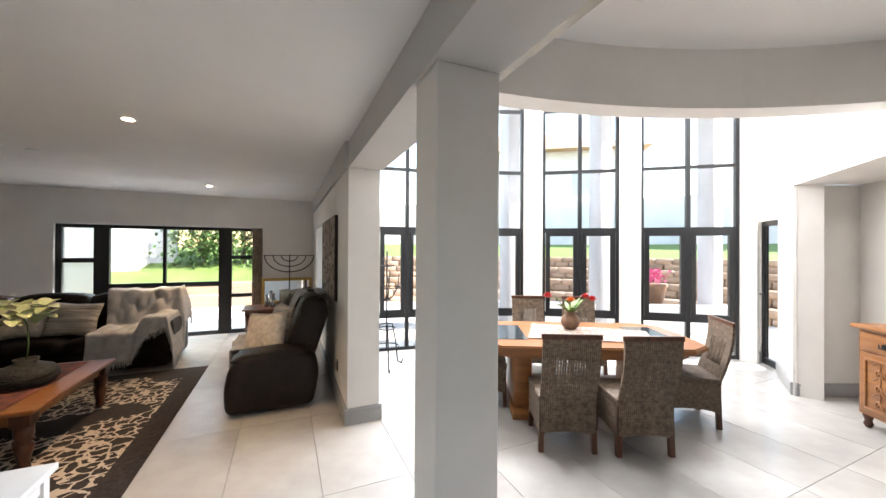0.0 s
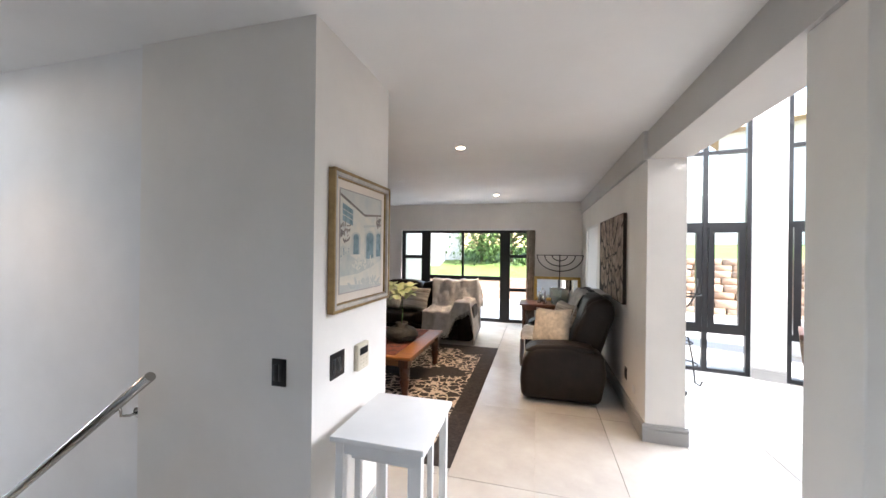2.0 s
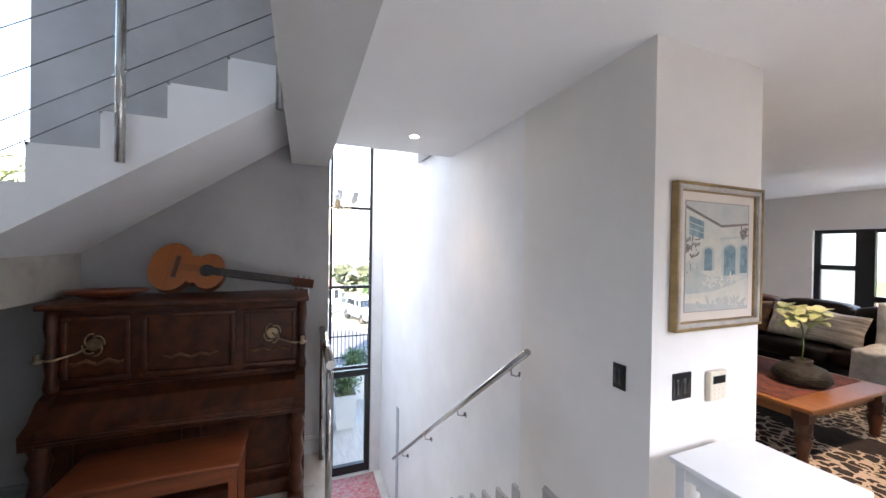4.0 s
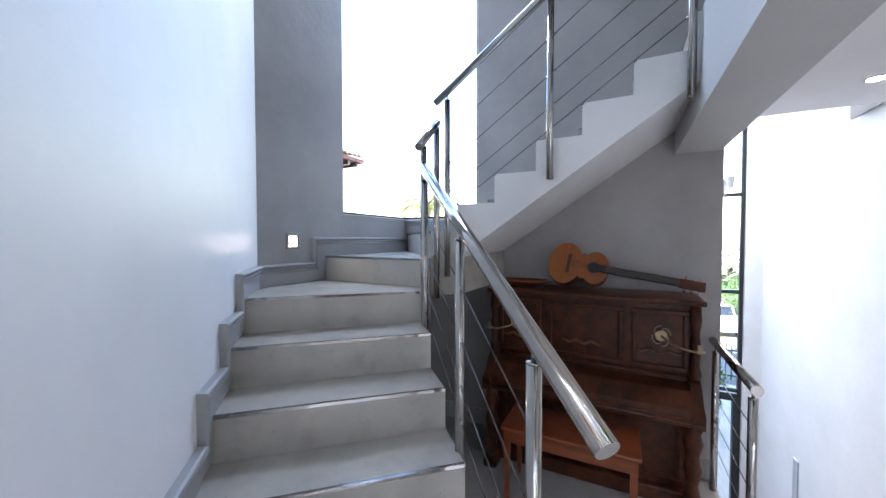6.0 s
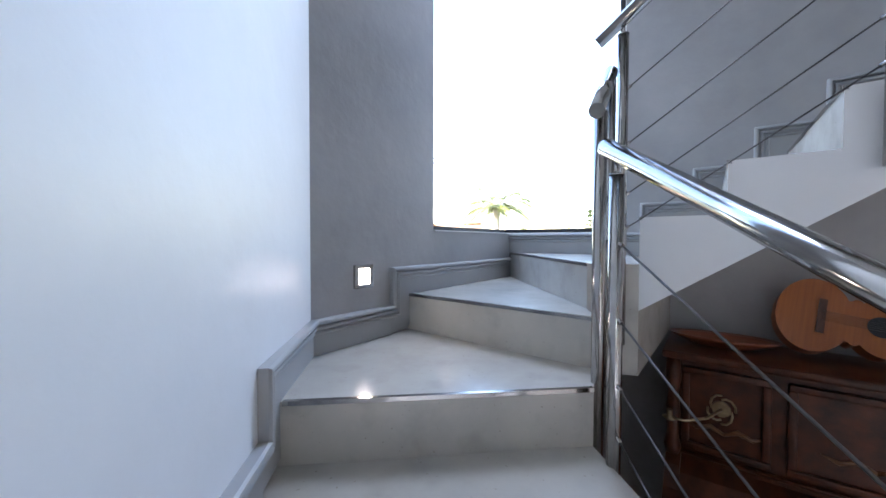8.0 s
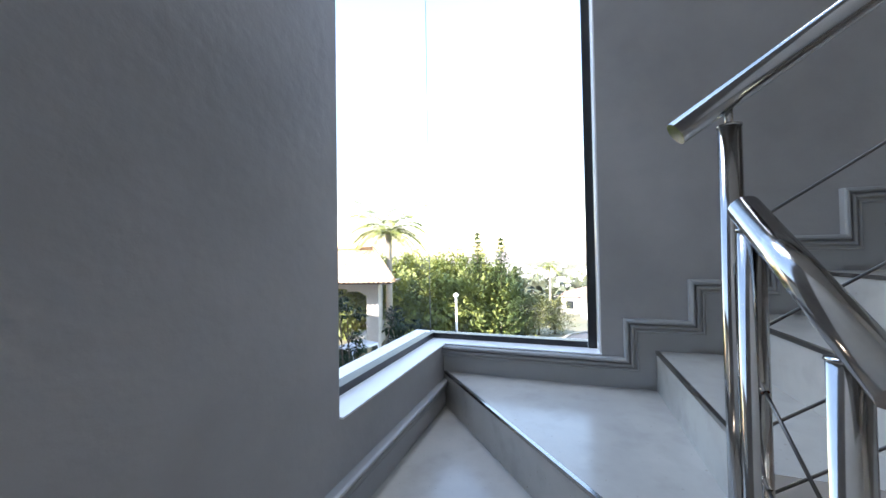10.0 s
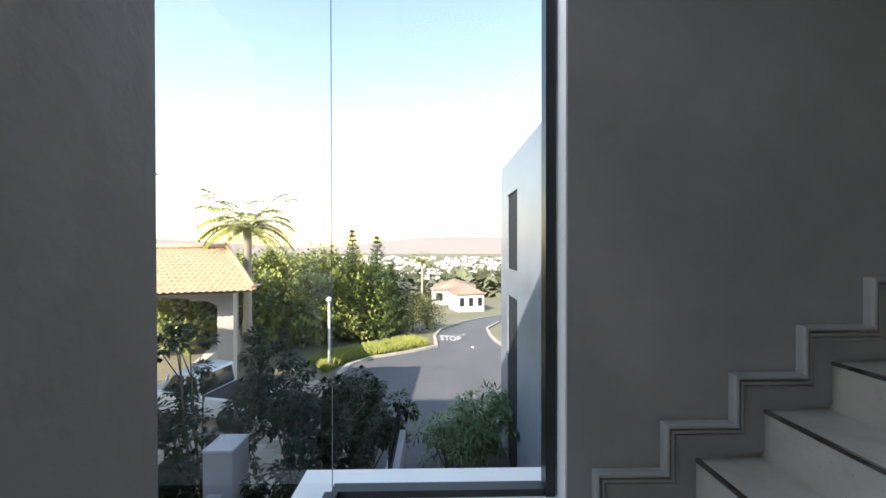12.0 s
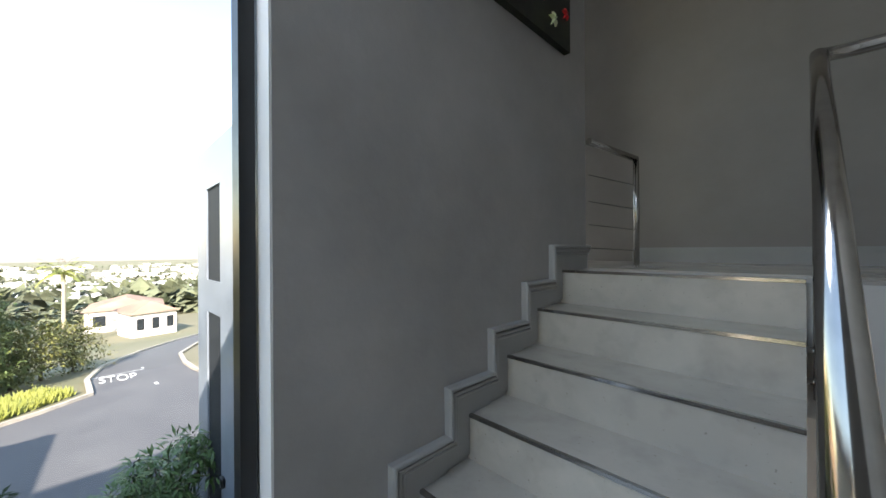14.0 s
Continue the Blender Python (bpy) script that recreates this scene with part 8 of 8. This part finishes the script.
# low white wall and patio posts
bm = bm_new()
slab_between(bm, (5.3, 8.4), (10.2, 5.3), 0.2, -0.1, 0.55, 1)
struct("patio_wall", bm, M_WHITE, "low white wall along the patio", "low wall")
for x, y in ((6.39, 7.52), (8.12, 6.75), (10.2, 5.8)):
    bm = bm_new()
    soft_box(bm, x - 0.16, x + 0.16, y - 0.16, y + 0.16, -0.1, 5.4, 0.01, 1)
    struct("patio_post", bm, M_GREYWALL, "grey square patio post", "post")
pf = thing("flower_pot", pose(9.6, 6.6, -0.05), "terracotta pot with pink flowers on the patio", "flower pot")
bm = bm_new()
lathe(bm, [(0.16, 0), (0.24, 0.4), (0.27, 0.46), (0.23, 0.46), (0.2, 0.4)], (0, 0, 0.5), 20)
lathe(bm, [(0.22, 0), (0.22, 0.5)], (0, 0, 0), 16)
part("pot", bm, M_CLAY, pf)
r = random.Random(6)
V, F = [], []
for q in range(160):
    d = Vector((r.gauss(0, .6), r.gauss(0, .6), r.random() + 0.1)).normalized()
    leaf_verts(V, F, Vector((r.gauss(0, .1), r.gauss(0, .1), 0.98 + 0.28 * r.random())), d, Vector((0, 0, 1)), 0.09, 0.07)
o = new("flowers", mesh_vf("flowers", V, F, mat("pink_petal", (0.60, 0.10, 0.25), 0.6, var=0.2)))
o.parent = pf
# garden of the living room: white wall, steps, shrub
bm = bm_new()
box(bm, -6.0, -1.7, 17.6, 17.85, -0.3, 3.0)
box(bm, -3.2, -2.5, 16.4, 17.6, -0.3, 3.2)
struct("garden_wall_4", bm, M_EXT, "white plastered garden wall", "garden wall")
for i, (x, y, h, r0) in enumerate(((-0.75, 17.1, 2.5, 0.95), (0.55, 17.3, 2.7, 1.0), (1.9, 17.8, 2.9, 1.1), (3.3, 18.2, 2.8, 1.1))):
    leafy_tree("garden_bush", pose(x, y, 0.95), 80 + i, h, r0, M_LEAFG, "dense green bush in the back garden", 90, 30, 0.2, 0.1)
bm = bm_new()
for lvl in range(2):
    box(bm, -2.6, 4.4, 13.4 + lvl * 0.7, 14.2 + lvl * 0.7, -0.2, 0.28 + lvl * 0.3)
struct("garden_step", bm, M_TERR, "brown stone garden steps", "steps")
bm = bm_new()
v = [bm.verts.new(p) for p in ((-5, 14.8, 0.56), (6, 14.8, 0.56), (6, 21.0, 1.9), (-5, 21.0, 1.7))]
bm.faces.new(v)
struct("lawn_2", bm, M_LAWN, "green lawn in the back garden", "lawn")
# upper neighbouring house behind the garden
# pale blue base colour imitates a reflection in these panes
M_SKYGLASS = mat("painted_reflection_glass", (0.42, 0.50, 0.56), 0.2, var=0.1, scale=0.6)
uh = thing("hill_house", pose(15.5, 19.0, 3.0, 0, 0, -35), "house on the slope above the garden", "house")
bm = bm_new()
box(bm, -6, 6, 0, 6, 0, 4.6)
part("wall", bm, M_EXT, uh)
bm = bm_new()
v = [bm.verts.new(p) for p in ((-6.8, -0.8, 4.6), (6.8, -0.8, 4.6), (6.8, 6.8, 4.6), (-6.8, 6.8, 4.6), (-2, 3, 6.6), (2, 3, 6.6))]
for f in ((3, 2, 1, 0), (0, 1, 5, 4), (1, 2, 5), (2, 3, 4, 5), (3, 0, 4)):
    bm.faces.new([v[q] for q in f])
part("roof", bm, M_TERRA, uh)
for x in (-4, -0.7, 2.6):
    bm = bm_new()
    box(bm, x, x + 1.6, -0.03, 0.05, 2.0, 3.4)
    part("window", bm, M_SKYGLASS, uh)

# ---- entrance rug and chandelier ----
bm = bm_new()
soft_box(bm, -0.6, 0.6, -0.45, 0.45, 0, 0.01, 0.004, 1)
solo("entrance_rug", bm, mat("persian_rug", (0.36, 0.05, 0.07), 0.95, second=(0.30, 0.26, 0.24), scale=14, bump=0.3), "red patterned rug on the entrance floor", "rug", m=pose(-4.55, 2.05, ENTRY))
ch = thing("chandelier", pose(-3.55, 1.62, 2.28), "brass chandelier with frosted glass shades over the entrance", "chandelier")
bm = bm_new()
tube(bm, [(0, 0, 0), (0, 0, TOP - 2.28)], 0.008, 6)
part("rod", bm, M_BRASS, ch)
bm = bm_new()
lathe(bm, [(0.0, -0.08), (0.04, -0.06), (0.05, 0), (0.03, 0.06), (0.012, 0.1)], seg=14)
part("hub", bm, M_BRASS, ch)
for k in range(6):
    a = math.pi / 3 * k
    c, s = math.cos(a), math.sin(a)
    bm = bm_new()
    tube(bm, [(0, 0, 0), (0.1 * c, 0.1 * s, -0.06), (0.22 * c, 0.22 * s, -0.05), (0.27 * c, 0.27 * s, 0.03)], 0.007, 7)
    arm = part("arm", bm, M_BRASS, ch)
    bm = bm_new()
    lathe(bm, [(0.025, 0.03), (0.04, 0.10), (0.045, 0.17), (0.038, 0.17), (0.03, 0.06)], (0.27 * c, 0.27 * s, 0), 14)
    part("shade", bm, M_WHITE, arm, "frosted glass shade")

# ---- floor tiles ----
fl = bpy.data.objects["floor"]
TX, TY = 0.61, 1.24
cut_me = {}


def inside_floor(x, y):
    if x > 9.2 or y > 9.3 or y < -3.0 or x < -2.7:
        return False
    if y > 2.7 and x < 2.9:
        return True
    if x > 2.6 and (y - 7.0) > (x - 2.9) * -0.10 and y > 7.0 - (x - 3.4) * 0.52:
        return False
    if x < -0.05:
        return x > XC and y < 1.33
    return True


for i in range(-8, 13):
    for j in range(-6, 6):
        x0, y0 = 1.69 + TX * i, 3.72 + TY * j
        x1, y1 = x0 + TX, y0 + TY
        if not inside_floor((x0 + x1) / 2, (y0 + y1) / 2):
            continue
        a0, a1, b0, b1 = x0, x1, y0, y1
        if y1 > 1.33 and y0 < 2.7 and x0 < -0.05:
            if (y0 + y1) / 2 < 1.33:
                b1 = min(b1, 1.33)
            else:
                continue
        key = (round(a1 - a0, 3), round(b1 - b0, 3))
        if key not in cut_me:
            bm = bm_new()
            box(bm, 0.002, a1 - a0 - 0.002, 0.002, b1 - b0 - 0.002, -0.012, 0.0)
            cut_me[key] = mesh_of("tile", bm, M_TILE)
        o = new("tile", cut_me[key])
        o.parent = fl
        o.location = (a0, b0, 0)
